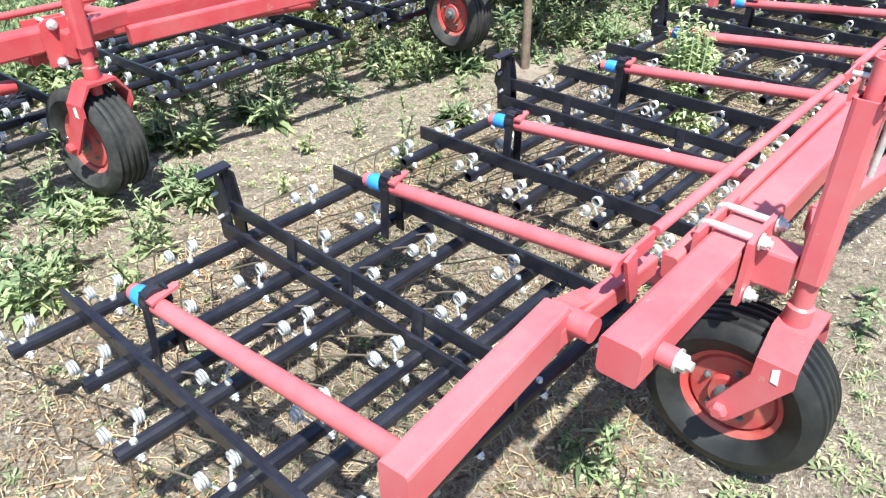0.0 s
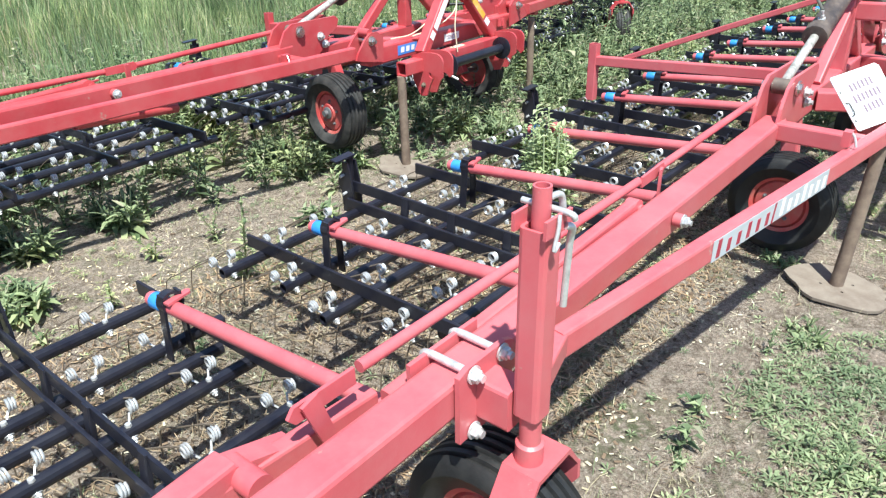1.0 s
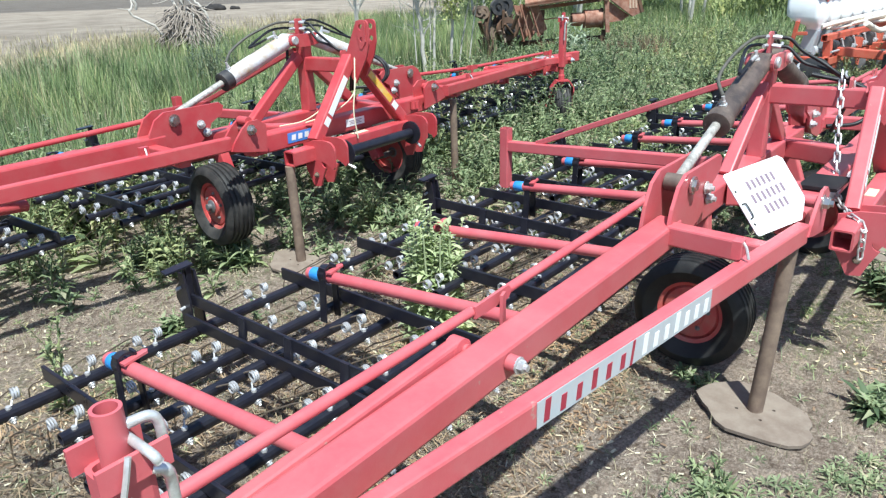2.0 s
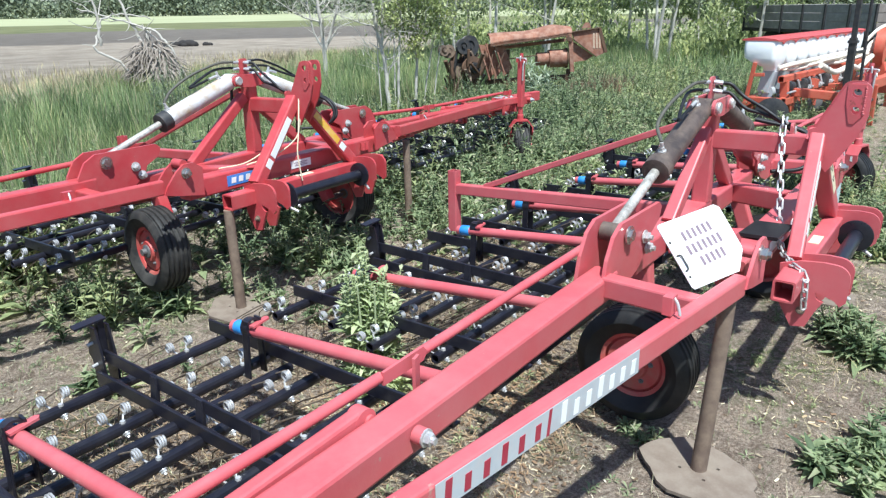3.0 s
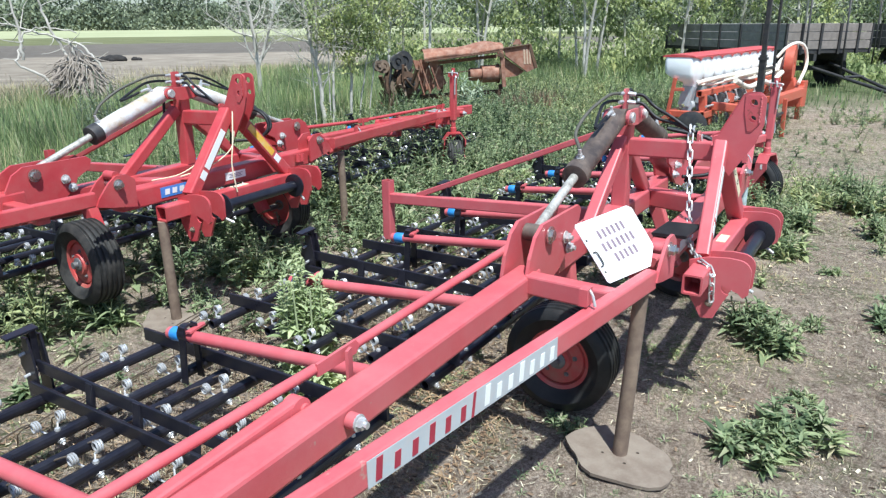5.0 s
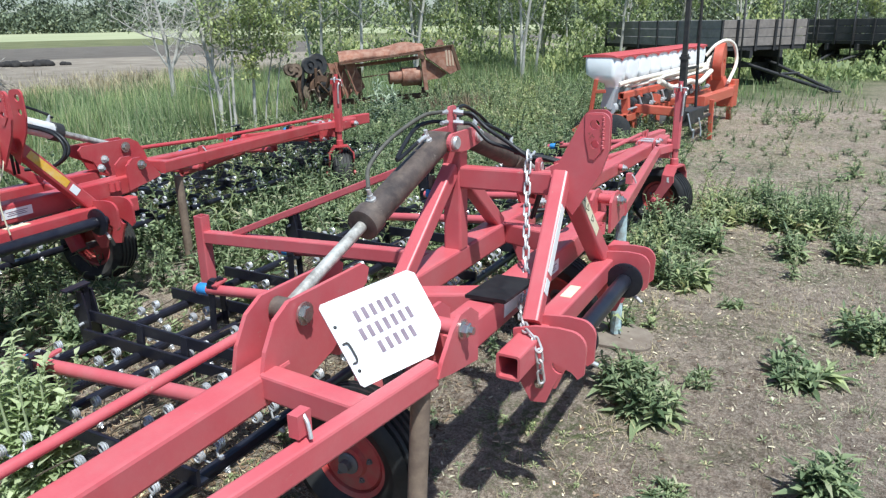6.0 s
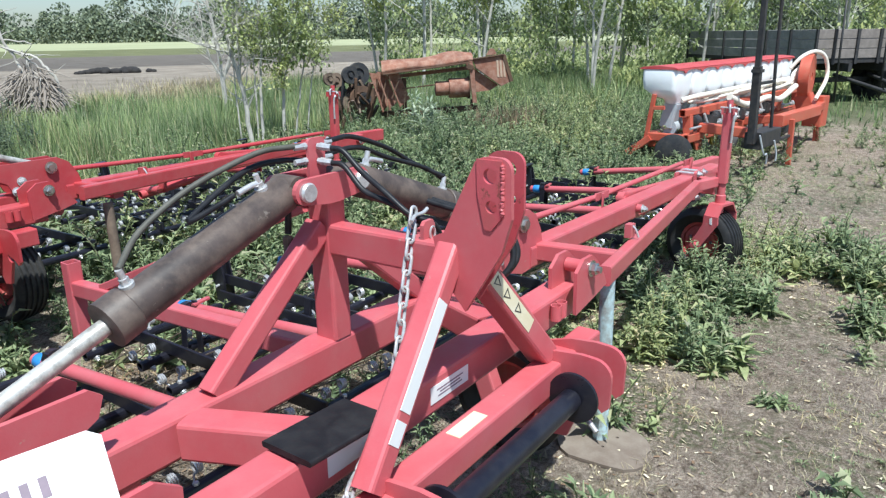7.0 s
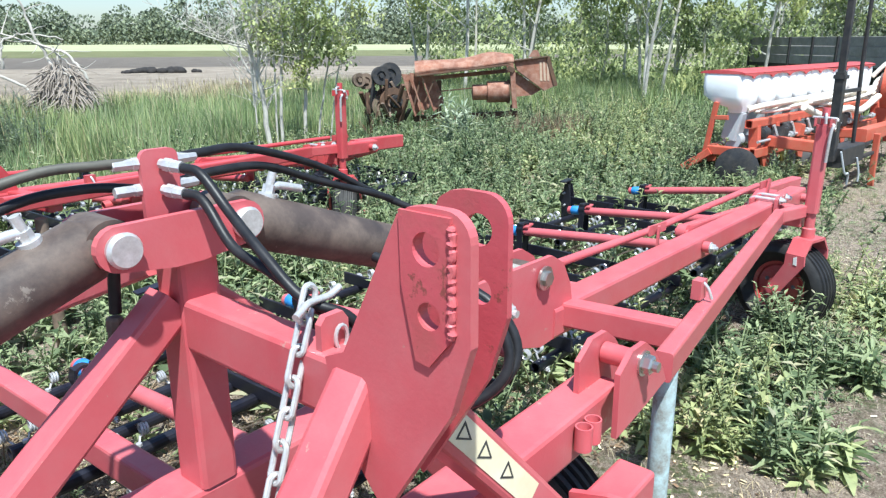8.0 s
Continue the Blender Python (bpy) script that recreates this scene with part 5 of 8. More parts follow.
        unit = Shape().lathe([(-0.015, 0.03), (-0.012, 0.11), (0.012, 0.190), (0.018, 0.190), (0.0, 0.10), (0.0, 0.03)], (cx - 0.10, -0.26, 0.19), (1, 0.25, 0), 36, closed=True)
        unit.lathe([(-0.04, 0.028), (0.03, 0.028)], (cx - 0.10, -0.26, 0.19), (1, 0.25, 0), 14)
        part("coulter_disc", unit.mesh(), IRON if k == 0 else HUB_GREY, root, "dull dark coulter disc")
        unit = Shape().lathe([(0.010, 0.160), (0.016, 0.165), (0.05, 0.165), (0.056, 0.160), (0.05, 0.12), (0.016, 0.12)], (cx + 0.03, -0.19, 0.158), (1, 0.25, 0), 32, closed=True)
        part("gauge_wheel", unit.mesh(), RUBBER, root, "grey-black gauge wheel")
        press = Shape().lathe([(-0.03, 0.10), (-0.03, 0.13), (0.03, 0.13), (0.03, 0.10)], (cx + 0.1, 0.20, 0.135), (1, 0, 0), 24, closed=True).lathe([(-0.008, 0.10), (0.008, 0.10)], (cx + 0.1, 0.20, 0.135), (1, 0, 0), 20)
        part("press_wheel", press.mesh(), RUBBER, root, "black press wheel")
        arm = Shape().bar((cx + 0.1, -0.36, 0.32), (cx + 0.1, 0.22, 0.20), 0.05, 0.06, 0.006).plate([(-0.30, 0.22), (-0.12, 0.17), (0.0, 0.20), (-0.02, 0.30), (-0.28, 0.30)], 0.014, (cx + 0.17, 0, 0), (0, 1, 0), (0, 0, 1))
        part("coulter_arm", arm.mesh(), ORANGE, root)
        part("air_hose", Shape().tube(curve_points([(x + 0.22, -0.18, 0.69), (x + 0.34, -0.25, 0.72), (x + 0.8, -0.27, 0.73 + 0.006 * (k % 3)), (min(x + 1.5, long - 0.4), -0.29 - 0.02 * (k % 2), 0.74), (min(x + 2.2, long - 0.3), -0.33, 0.76)], 6), 0.028, 10).mesh(), CREAM_HOSE, root, "cream corrugated air hose")
        drive = Shape().lathe([(0, 0.013), (wide * 0.96, 0.013)], (x, -0.39, 0.435), (1, 0, 0), 10).lathe([(0, 0.03), (0.05, 0.036), (0.08, 0.03)], (x + 0.30, -0.39, 0.435), (1, 0, 0), 12)
        part("drive_shaft", drive.mesh(), ZINC, root)
        if k < 6:
            part("hydraulic_motor", Shape().lathe([(0, 0.03), (0.01, 0.052), (0.13, 0.052), (0.14, 0.035), (0.18, 0.03)], (x + 0.18 + 0.1 * (k % 2), -0.33, 0.49), (1, 0, 0), 18).mesh(), IRON, root, "black hydraulic motor")
            part("drive_link", Shape().bar((x + 0.40, -0.36, 0.55), (x + 0.48, -0.38, 0.42), 0.02, 0.03, 0.004).mesh(), ZINC, root)
            part("chain_case", Shape().bar((x + 0.5, -0.36, 0.47), (x + 0.62, -0.36, 0.45), 0.12, 0.13, 0.015).mesh(), ORANGE if k % 2 else IRON, root)
        part("underplate", Shape().plate([(x + 0.18, 0.29), (x + 0.60, 0.27), (x + 0.55, 0.20), (x + 0.40, 0.155), (x + 0.25, 0.19)], 0.02, (0, -0.36, 0), (1, 0, 0), (0, 0, 1)).mesh(), OLIVE if k == 1 else ORANGE, root)
    # the steel marker frame ahead of the hoppers
    marker = Shape().bar((0.02, -0.99, 0.34), (-0.03, -0.99, 1.06), 0.075, 0.07, 0.006, (0, 1, 0))
    marker.bar((-0.03, -0.99, 1.03), (-0.06, -0.99, 2.35), 0.05, 0.05, 0.005, (0, 1, 0)).bar((-0.07, -0.99, 1.02), (0.03, -0.99, 1.02), 0.09, 0.03, 0.004)
    part("marker_post", marker.mesh(), IRON, root, "dark grey iron marker post")
    thin = Shape().tube([(0.55, -1.0, 0.34), (0.44, -1.0, 1.1), (0.38, -1.0, 2.4)], 0.017, 10).bar((-0.02, -0.99, 0.90), (0.47, -1.0, 0.90), 0.03, 0.03, 0.004)
    part("marker_post", thin.mesh(), IRON, root, "thin dark iron marker rod")
    part("hitch_block", Shape().bar((0.05, -0.99, 0.36), (0.64, -0.99, 0.36), 0.16, 0.16, 0.01).bar((0.5, -1.03, 0.30), (1.15, -1.05, 0.31), 0.03, 0.03, 0.004).mesh(), IRON, root, "dark iron hitch block")
    for run in (((0.03, -1.06, 0.42), (0.10, -1.09, 0.24), (0.2, -1.09, 0.22), (0.24, -1.08, 0.12)), ((0.42, -1.08, 0.33), (0.46, -1.10, 0.20), (0.47, -1.10, 0.12))):
        part("hanging_hose", Shape().tube(curve_points(run, 5), 0.009, 8).mesh(), GREY_BOX, root, "pale hanging hose")
    part("stand_leg", Shape().bar((1.06, -1.06, -0.02), (1.02, -1.06, 0.48), 0.05, 0.05, 0.006, (0, 1, 0)).mesh(), ORANGE, root)
    part("tow_beam", Shape().bar((0.30, -0.35, 0.42), (0.42, -0.95, 0.38), 0.10, 0.10, 0.01).bar((0.85, -0.96, 0.47), (2.35, -0.95, 0.46), 0.11, 0.12, 0.01).bar((1.6, -0.95, 0.44), (1.6, -0.35, 0.36), 0.09, 0.09, 0.01).mesh(), ORANGE, root)
    fan = Shape().lathe([(-0.06, 0.05), (-0.06, 0.27), (0.06, 0.27), (0.06, 0.05)], (2.85, -0.66, 0.82), (-0.12, 1, 0.0), 30, closed=True)
    fan.bar((2.80, -0.66, 0.60), (2.80, -0.72, 0.42), 0.16, 0.20, 0.012, (0, 1, 0))
    part("fan_housing", fan.mesh(), ORANGE, root)
    part("gearbox", Shape().bar((3.15, -0.74, 0.18), (3.15, -0.74, 0.56), 0.26, 0.24, 0.02, (0, 1, 0)).bar((2.3, -0.9, 0.45), (3.2, -0.8, 0.45), 0.1, 0.1, 0.01).mesh(), ORANGE, root)
    part("stand_leg", Shape().bar((3.1, -0.80, -0.02), (3.1, -0.78, 0.40), 0.06, 0.06, 0.006, (0, 1, 0)).mesh(), ORANGE, root)
    part("fan_hose", Shape().tube(curve_points([(2.62, -0.52, 0.92), (2.70, -0.62, 1.06), (2.88, -0.72, 1.12), (3.04, -0.80, 1.04), (3.06, -0.84, 0.80), (2.6, -0.86, 0.56)], 7), 0.024, 12).mesh(), CREAM_HOSE, root, "cream corrugated hose")
    for k in range(5):
        z, y = 0.650 + 0.026 * (k % 3), -0.25 - 0.040 * k
        part("air_hose", Shape().tube(curve_points([(0.42 + 0.42 * k, -0.16, 0.66), (0.60 + 0.42 * k, y, z + 0.01), (1.6 + 0.2 * k, y - 0.05, z + 0.03), (2.3 + 0.05 * k, y - 0.16, z + 0.08), (2.62, -0.56, 0.70 + 0.04 * k), (2.72 + 0.02 * k, -0.60, 0.95)], 6), 0.019, 10).mesh(), CREAM_HOSE, root, "cream corrugated air hose")
    part("fan_hose", Shape().tube(curve_points([(0.55, -0.55, 0.72), (0.9, -0.62, 0.62), (1.4, -0.66, 0.66), (2.0, -0.62, 0.60), (2.5, -0.64, 0.72)], 7), 0.034, 12).mesh(), CREAM_HOSE, root, "cream corrugated hose")
    return root


CREAM_HOSE = surface("cream_hose_plastic", (0.76, 0.69, 0.58), (0.82, 0.78, 0.70), 0.5, coarse=8, dust=(0.45, 0.36, 0.26), dust_amount=0.4)
OLIVE = surface("olive_yellow_paint", (0.24, 0.20, 0.03), (0.30, 0.25, 0.05), 0.5, coarse=6)
seed_drill(pose(6.16, 1.355, 0.0, 0, 0, -6))


# ---- the toppled rusty machine in the grass ----
def wreck(m):
    """Along x from the gear end to the striped end; -y looks towards the harrows."""
    root = thing("scrap_header", "toppled rusted orange farm machine lying in tall grass", "scrap machine", "", m)
    # the long hood: a bent sheet with a bulge near its far end
    sheet = Shape()
    steps = 16
    for side in (0.0, -0.010):
        verts, faces = [], []
        for i in range(steps + 1):
            u = i / steps
            x = lerp(0.58, 1.84, u)
            base = lerp(0.875, 1.015, u)
            bulge = 0.05 * math.exp(-((u - 0.78) / 0.16) ** 2)
            for y, z in ((-0.10, 0.0), (-0.115, 0.045), (-0.09, 0.10 + bulge * 0.6), (0.0, 0.150 + bulge), (0.14, 0.165 + bulge), (0.30, 0.13)):
                verts.append((x, y + 0.02 * math.sin(3 * u), base + z * lerp(1.0, 0.72, u) + side + 0.008 * math.sin(9 * u + y * 6)))
        for i in range(steps):
            for j in range(5):
                a = i * 6 + j
                quad = (a, a + 6, a + 7, a + 1)
                faces.append(quad if side == 0.0 else tuple(reversed(quad)))
        sheet.add(verts, faces, 0, True)
    part("hood_sheet", sheet.mesh(), RUST_ORANGE, root, "bent rusted hood sheet", 40)
    part("hood_rim", Shape().bar((0.60, -0.105, 0.868), (1.80, -0.09, 1.008), 0.03, 0.022, 0.004).mesh(), DARK_RUST, root)
    part("rear_sheet", Shape().bar((0.6, 0.30, 0.80), (1.84, 0.30, 0.92), 0.04, 0.05, 0.005).mesh(), RUST_ORANGE, root)
    # three slanting side panels at the gear end, with bent rims
    for x, top, low, w in ((0.42, 0.89, 0.36, 0.10), (0.52, 0.90, 0.38, 0.12), (0.66, 0.90, 0.42, 0.16)):
        panel = Shape().plate([(x, top), (x + w, top - 0.01), (x + w + 0.15, low + 0.10), (x + w + 0.02, low), (x + 0.16, low - 0.01)], 0.014, (0, -0.13 + 0.06 * (x - 0.4), 0), (1, 0.22, 0), (0, 0.05, 1))
        panel.bar((x, -0.05, top), (x + 0.165, -0.05, low), 0.02, 0.05, 0.004, (0, 1, 0))
        part("side_panel", panel.mesh(), RUST_ORANGE, root)
        part("panel_brace", Shape().bar((x + 0.05, -0.07, low + 0.12), (x + w, -0.06, top - 0.10), 0.012, 0.02, 0.003).mesh(), DARK_RUST, root)
    part("frame_rail", Shape().bar((0.55, 0.20, 0.30), (1.95, 0.20, 0.36), 0.08, 0.08, 0.006).mesh(), DARK_RUST, root)
    part("frame_rail", Shape().tube([(0.86, 0.0, 0.665), (1.20, 0.0, 0.70), (1.42, 0.0, 0.72), (1.55, 0.02, 0.75)], 0.009, 8).mesh(), DARK_RUST, root)
    drum = Shape().lathe([(1.32, 0.03), (1.33, 0.10), (1.52, 0.10), (1.52, 0.135), (1.80, 0.135), (1.805, 0.03)], (0, 0.05, 0.625), (1, 0.0, 0.02), 28)
    part("drum", drum.mesh(), RUST_ORANGE, root, "rusted round drum")
    part("drum_flange", Shape().lathe([(1.79, 0.03), (1.79, 0.155), (1.81, 0.155), (1.81, 0.03)], (0, 0.05, 0.625), (1, 0, 0.02), 28).mesh(), DARK_RUST, root)
    rib = Shape().plate([(1.74, 1.00), (1.83, 1.04), (1.865, 0.90), (1.875, 0.70), (1.90, 0.46), (1.84, 0.46), (1.815, 0.70), (1.80, 0.90)], 0.05, (0, -0.08, 0), (1, 0, 0), (0, 0, 1))
    part("end_rib", rib.mesh(), RUST_ORANGE, root)
    part("rib_bracket", Shape().bar((1.76, -0.11, 0.97), (1.84, -0.11, 0.93), 0.03, 0.07, 0.006).mesh(), DARK_RUST, root)
    end = Shape().plate([(1.84, 1.045), (2.27, 1.10), (2.39, 0.74), (2.25, 0.68), (1.90, 0.93)], 0.014, (0, -0.06, 0), (1, 0, 0), (0, 0, 1))
    end.plate([(1.87, 0.92), (2.22, 0.69), (2.10, 0.62), (1.90, 0.60)], 0.012, (0, -0.01, 0), (1, 0, 0), (0, 0, 1))
    part("end_panel", end.mesh(), RUST_ORANGE, root)
    rim = Shape().bar((1.83, -0.075, 1.05), (2.275, -0.075, 1.105), 0.05, 0.018, 0.004).bar((2.275, -0.075, 1.105), (2.395, -0.075, 0.74), 0.05, 0.016, 0.004, (0, 1, 0)).bar((1.87, -0.075, 0.945), (2.24, -0.075, 0.685), 0.03, 0.016, 0.004)
    part("end_rim", rim.mesh(), DARK_RUST, root)
    part("end_fin", Shape().plate([(2.08, 1.09), (2.24, 1.10), (2.20, 1.18), (2.14, 1.18)], 0.012, (0, 0.25, 0), (1, 0, 0), (0, 0, 1)).mesh(), RUST_ORANGE, root)
    for k in range(3):
        x = 2.155 + 0.046 * k
        part("stripe", Shape().plate([(x + 0.02, 1.035), (x + 0.045, 1.03), (x + 0.065, 0.80), (x + 0.035, 0.81)], 0.004, (0, -0.071, 0), (1, 0, 0), (0, 0, 1)).mesh(), FADED, root, "faded cream stripe")
    # pulleys, belt guard and gear iron
    for x, y, z, r, mat in ((0.15, -0.20, 0.875, 0.115, IRON), (0.26, -0.10, 0.88, 0.155, IRON), (-0.13, -0.10, 0.82, 0.085, RUST), (-0.05, -0.02, 0.80, 0.10, RUST), (0.30, -0.16, 0.56, 0.17, DARK_RUST), (0.34, -0.20, 0.56, 0.08, IRON), (0.14, -0.12, 0.50, 0.13, RUST)):
        way = (0.45, -1, 0.1)
        pulley = Shape().lathe([(-0.03, r * 0.5), (-0.03, r), (-0.015, r * 0.9), (0.0, r), (0.015, r * 0.9), (0.03, r), (0.03, r * 0.5)], (x, y, z), way, 28, closed=True)
        pulley.lathe([(-0.01, r * 0.55), (0.01, r * 0.55)], (x, y, z), way, 20).lathe([(-0.05, 0.03), (0.05, 0.03)], (x, y, z), way, 12)
        part("pulley", pulley.mesh(), mat, root, "rusty belt pulley")
    rng = random.Random(11)
    for k in range(54):
        a = Vector((rng.uniform(-0.08, 0.42), rng.uniform(-0.28, 0.15), rng.uniform(0.10, 0.60)))
        b = a + Vector((rng.uniform(-0.14, 0.14), rng.uniform(-0.15, 0.15), rng.uniform(0.10, 0.34)))
        b.z = min(b.z, 0.84)
        part("gear_iron", Shape().bar(a, b, rng.uniform(0.015, 0.06), rng.uniform(0.012, 0.045), 0.006).mesh(), (DARK_RUST, RUST, IRON, DARK_RUST)[k % 4], root)
    part("gear_case", Shape().bar((0.18, 0.05, 0.0), (0.36, 0.08, 0.70), 0.32, 0.30, 0.05).mesh(), DARK_RUST, root)
    for x in (0.9, 1.88):
        part("stay_foot", Shape().bar((x, 0.18, 0.0), (x, 0.18, 0.48 if x > 1.5 else 0.80), 0.06, 0.06, 0.006, (0, 1, 0)).mesh(), DARK_RUST, root)
    return root


FADED = surface("faded_cream_stripe", (0.52, 0.40, 0.30), (0.44, 0.28, 0.19), 0.7, coarse=12, fine=60)
wreck(Matrix.Translation((6.12, 5.78, 0.0)) @ pose(0, 0, 0, 0, 0, math.degrees(math.atan2(-1.83, 1.63))))


# ---- the grey board trailer ----
def trailer(m, wood):
    root = thing("farm_trailer", "grey weathered board-sided farm trailer with a drawbar on the ground", "trailer", "", m)
    long, wide, low, high = 4.4, 2.2, 0.86, 1.40
    part("bed", Shape().bar((0, 0, low - 0.04), (long, 0, low - 0.04), wide, 0.08, 0.01).mesh(), IRON, root)
    for y in (-0.4, 0.4):
        part("chassis_rail", Shape().bar((-0.1, y, low - 0.16), (long, y, low - 0.16), 0.08, 0.16, 0.01).mesh(), IRON, root)
    boards, tall = 3, (high - low) / 3
    for k in range(boards):
        z = low + tall * (k + 0.5)
        for y in (-wide / 2, wide / 2):
            part("side_board", Shape().bar((0, y, z), (long, y, z), 0.035, tall - 0.012, 0.006).mesh(), wood, root)
        for x in (0, long):
            part("end_board", Shape().bar((x, -wide / 2, z), (x, wide / 2, z), 0.035, tall - 0.012, 0.006).mesh(), BROWNWOOD if x == 0 and wood is GREYWOOD else wood, root)
    for k in range(7):
        x = long * k / 6
        for y in (-wide / 2 - 0.03, wide / 2 + 0.03):
            part("stake", Shape().bar((x, y, low - 0.1), (x, y, high), 0.05, 0.04, 0.005, (0, 1, 0)).mesh(), IRON, root)
    for y in (-0.75, -0.25, 0.25, 0.75):
        part("stake", Shape().bar((-0.03, y, low - 0.1), (-0.03, y, high), 0.04, 0.06, 0.005, (0, 1, 0)).mesh(), IRON, root)
    for x in (0.75, 3.5):
        part("axle_beam", Shape().bar((x, -0.85, 0.42), (x, 0.85, 0.42), 0.1, 0.1, 0.01).mesh(), IRON, root)
        for y in (-0.85, 0.85):
            tyre = tyre_mesh(0.42, 0.2, 0.22)
            ob = part("wheel", rim_mesh(0.22, 0.2, -1), IRON, root)
            ob.matrix_basis = Matrix.Translation((x, y, 0.40)) @ pose(0, 0, 0, 0, 0, 90)
            part("tyre", tyre, RUBBER, ob, "dusty black trailer tyre")
    bar = Shape().tube([(0.3, -0.4, 0.55), (-1.9, -0.05, 0.06)], 0.035, 10).tube([(0.3, 0.4, 0.55), (-1.9, 0.05, 0.06)], 0.035, 10).tube([(-0.8, -0.25, 0.33), (-0.8, 0.25, 0.33)], 0.03, 10)
    bar.tube([Vector((-2.0, 0, 0.06)) + Vector((0.07 * math.cos(a), 0.07 * math.sin(a), 0)) for a in [i * math.pi / 6 for i in range(12)]], 0.02, 8, closed=True)
    part("drawbar", bar.mesh(), IRON, root)
    for x, y in ((-0.15, -0.3), (-0.2, 0.75)):
        part("upright_rod", Shape().tube([(x, y, 0.1), (x + 0.03, y, 2.2)], 0.02, 8).mesh(), IRON, root, "dark upright iron rod")
    return root


# the grey boards again, with the shade under the trees put into their colour
SHADED_WOOD = surface("shaded_grey_boards", (0.045, 0.045, 0.048), (0.085, 0.080, 0.078), 0.85, coarse=6, fine=60, bump=0.2)
trailer(pose(14.9, 0.35, -0.02, 0, 0, 48), GREYWOOD)
other = trailer(pose(19.6, -1.15, -0.05, 0, 0, -32), SHADED_WOOD)
other["label"] = "board-sided trailer standing in dark shade under trees"

# dark heap on the bare strip
def heap(m):
    root = thing("manure_heap", "dark low heap of earth on the bare field strip", "heap", "", m)
    rng = random.Random(5)
    shape = Shape()
    for k in range(26):
        x = rng.uniform(-1.5, 1.5)
        r = rng.uniform(0.14, 0.30) * (1.15 - abs(x) / 2.2)
        profile = [(-r, 0.02), (-r * 0.6, r * 0.75), (0, r), (r * 0.6, r * 0.8), (r, 0.02)]
        shape.lathe(profile, (x, rng.uniform(-0.4, 0.4), r * 0.5), (rng.uniform(-1, 1), rng.uniform(-1, 1), rng.uniform(0.2, 1)), 9)
    tagged(part("mound", shape.mesh(), DARK_HEAP, root, smooth=60), kind="stuff")


DARK_HEAP = surface("dark_moist_earth", (0.016, 0.014, 0.014), (0.035, 0.03, 0.028), 0.9, coarse=6, fine=30, bump=0.4)
heap(pose(15.7, 27.6, 0.0, 0, 0, -30) @ Matrix.Diagonal((1, 1, 0.72, 1)))

# ---- plants ----
def leaf_material(name, dark, light, rough=0.5, through_light=0.25, dry=None):
    mat, nodes, links, shader = material(name)
    pick = nodes.new("ShaderNodeNewGeometry").outputs["Random Per Island"]
    stops = [(0.0, dark), (0.75, light)]
    if dry:
        stops += [(0.86, light), (0.93, dry)]
    tone = ramp(nodes, stops)
    links.new(pick, tone.inputs["Fac"])
    spots = node(nodes, "ShaderNodeTexNoise", Scale=14.0, Detail=4.0)
    links.new(coords(nodes), spots.inputs["Vector"])
    shade = ramp(nodes, [(0.3, (0.75, 0.75, 0.72)), (0.7, (1.12, 1.1, 1.0))])
    links.new(spots.outputs["Fac"], shade.inputs["Fac"])
    # some stretches grow darker and bluer, others dry out
    stand = node(nodes, "ShaderNodeTexNoise", Scale=0.9, Detail=3.0)
    links.new(coords(nodes), stand.inputs["Vector"])
    drift = ramp(nodes, [(0.34, (0.62, 0.68, 0.70)), (0.50, (0.95, 0.97, 0.97)), (0.66, (1.22, 1.14, 1.02))])
    links.new(stand.outputs["Fac"], drift.inputs["Fac"])
    grown = nodes.new("ShaderNodeMix")
    grown.data_type, grown.blend_type = "RGBA", "MULTIPLY"
    grown.inputs[0].default_value = 1.0
    links.new(tone.outputs["Color"], grown.inputs[6])
    links.new(drift.outputs["Color"], grown.inputs[7])
    times = nodes.new("ShaderNodeMix")
    times.data_type, times.blend_type = "RGBA", "MULTIPLY"
    times.inputs[0].default_value = 1.0
    links.new(grown.outputs[2], times.inputs[6])
    links.new(shade.outputs["Color"], times.inputs[7])
    links.new(times.outputs[2], shader.inputs["Base Color"])
    shader.inputs["Roughness"].default_value = rough
    shader.inputs["Specular IOR Level"].default_value = 0.35
    glow = nodes.new("ShaderNodeBsdfTranslucent")
    links.new(times.outputs[2], glow.inputs["Color"])
    both = nodes.new("ShaderNodeMixShader")
    both.inputs[0].default_value = through_light
    links.new(shader.outputs[0], both.inputs[1])
    links.new(glow.outputs[0], both.inputs[2])
    links.new(both.outputs[0], nodes["Material Output"].inputs["Surface"])
    return mat


WEED = leaf_material("weed_leaves", (0.105, 0.160, 0.085), (0.46, 0.53, 0.31), 0.6, dry=(0.56, 0.53, 0.38), through_light=0.42)
THISTLE = leaf_material("thistle_leaves", (0.24, 0.31, 0.22), (0.50, 0.55, 0.43), through_light=0.3)
WEED_PALE = leaf_material("pale_bush_leaves", (0.40, 0.49, 0.25), (0.66, 0.71, 0.46), through_light=0.42)
COVER = leaf_material("ground_cover_leaves", (0.155, 0.205, 0.105), (0.37, 0.42, 0.25), dry=(0.50, 0.45, 0.31))
GRASS = leaf_material("tall_grass", (0.125, 0.205, 0.088), (0.39, 0.47, 0.235), dry=(0.50, 0.47, 0.31), through_light=0.42)
STALK = surface("pale_green_stalk", (0.30, 0.36, 0.18), (0.40, 0.45, 0.26), 0.6, coarse=20)
DRY_GRASS = leaf_material("dry_grass", (0.30, 0.25, 0.16), (0.58, 0.51, 0.36), 0.7, 0.2)
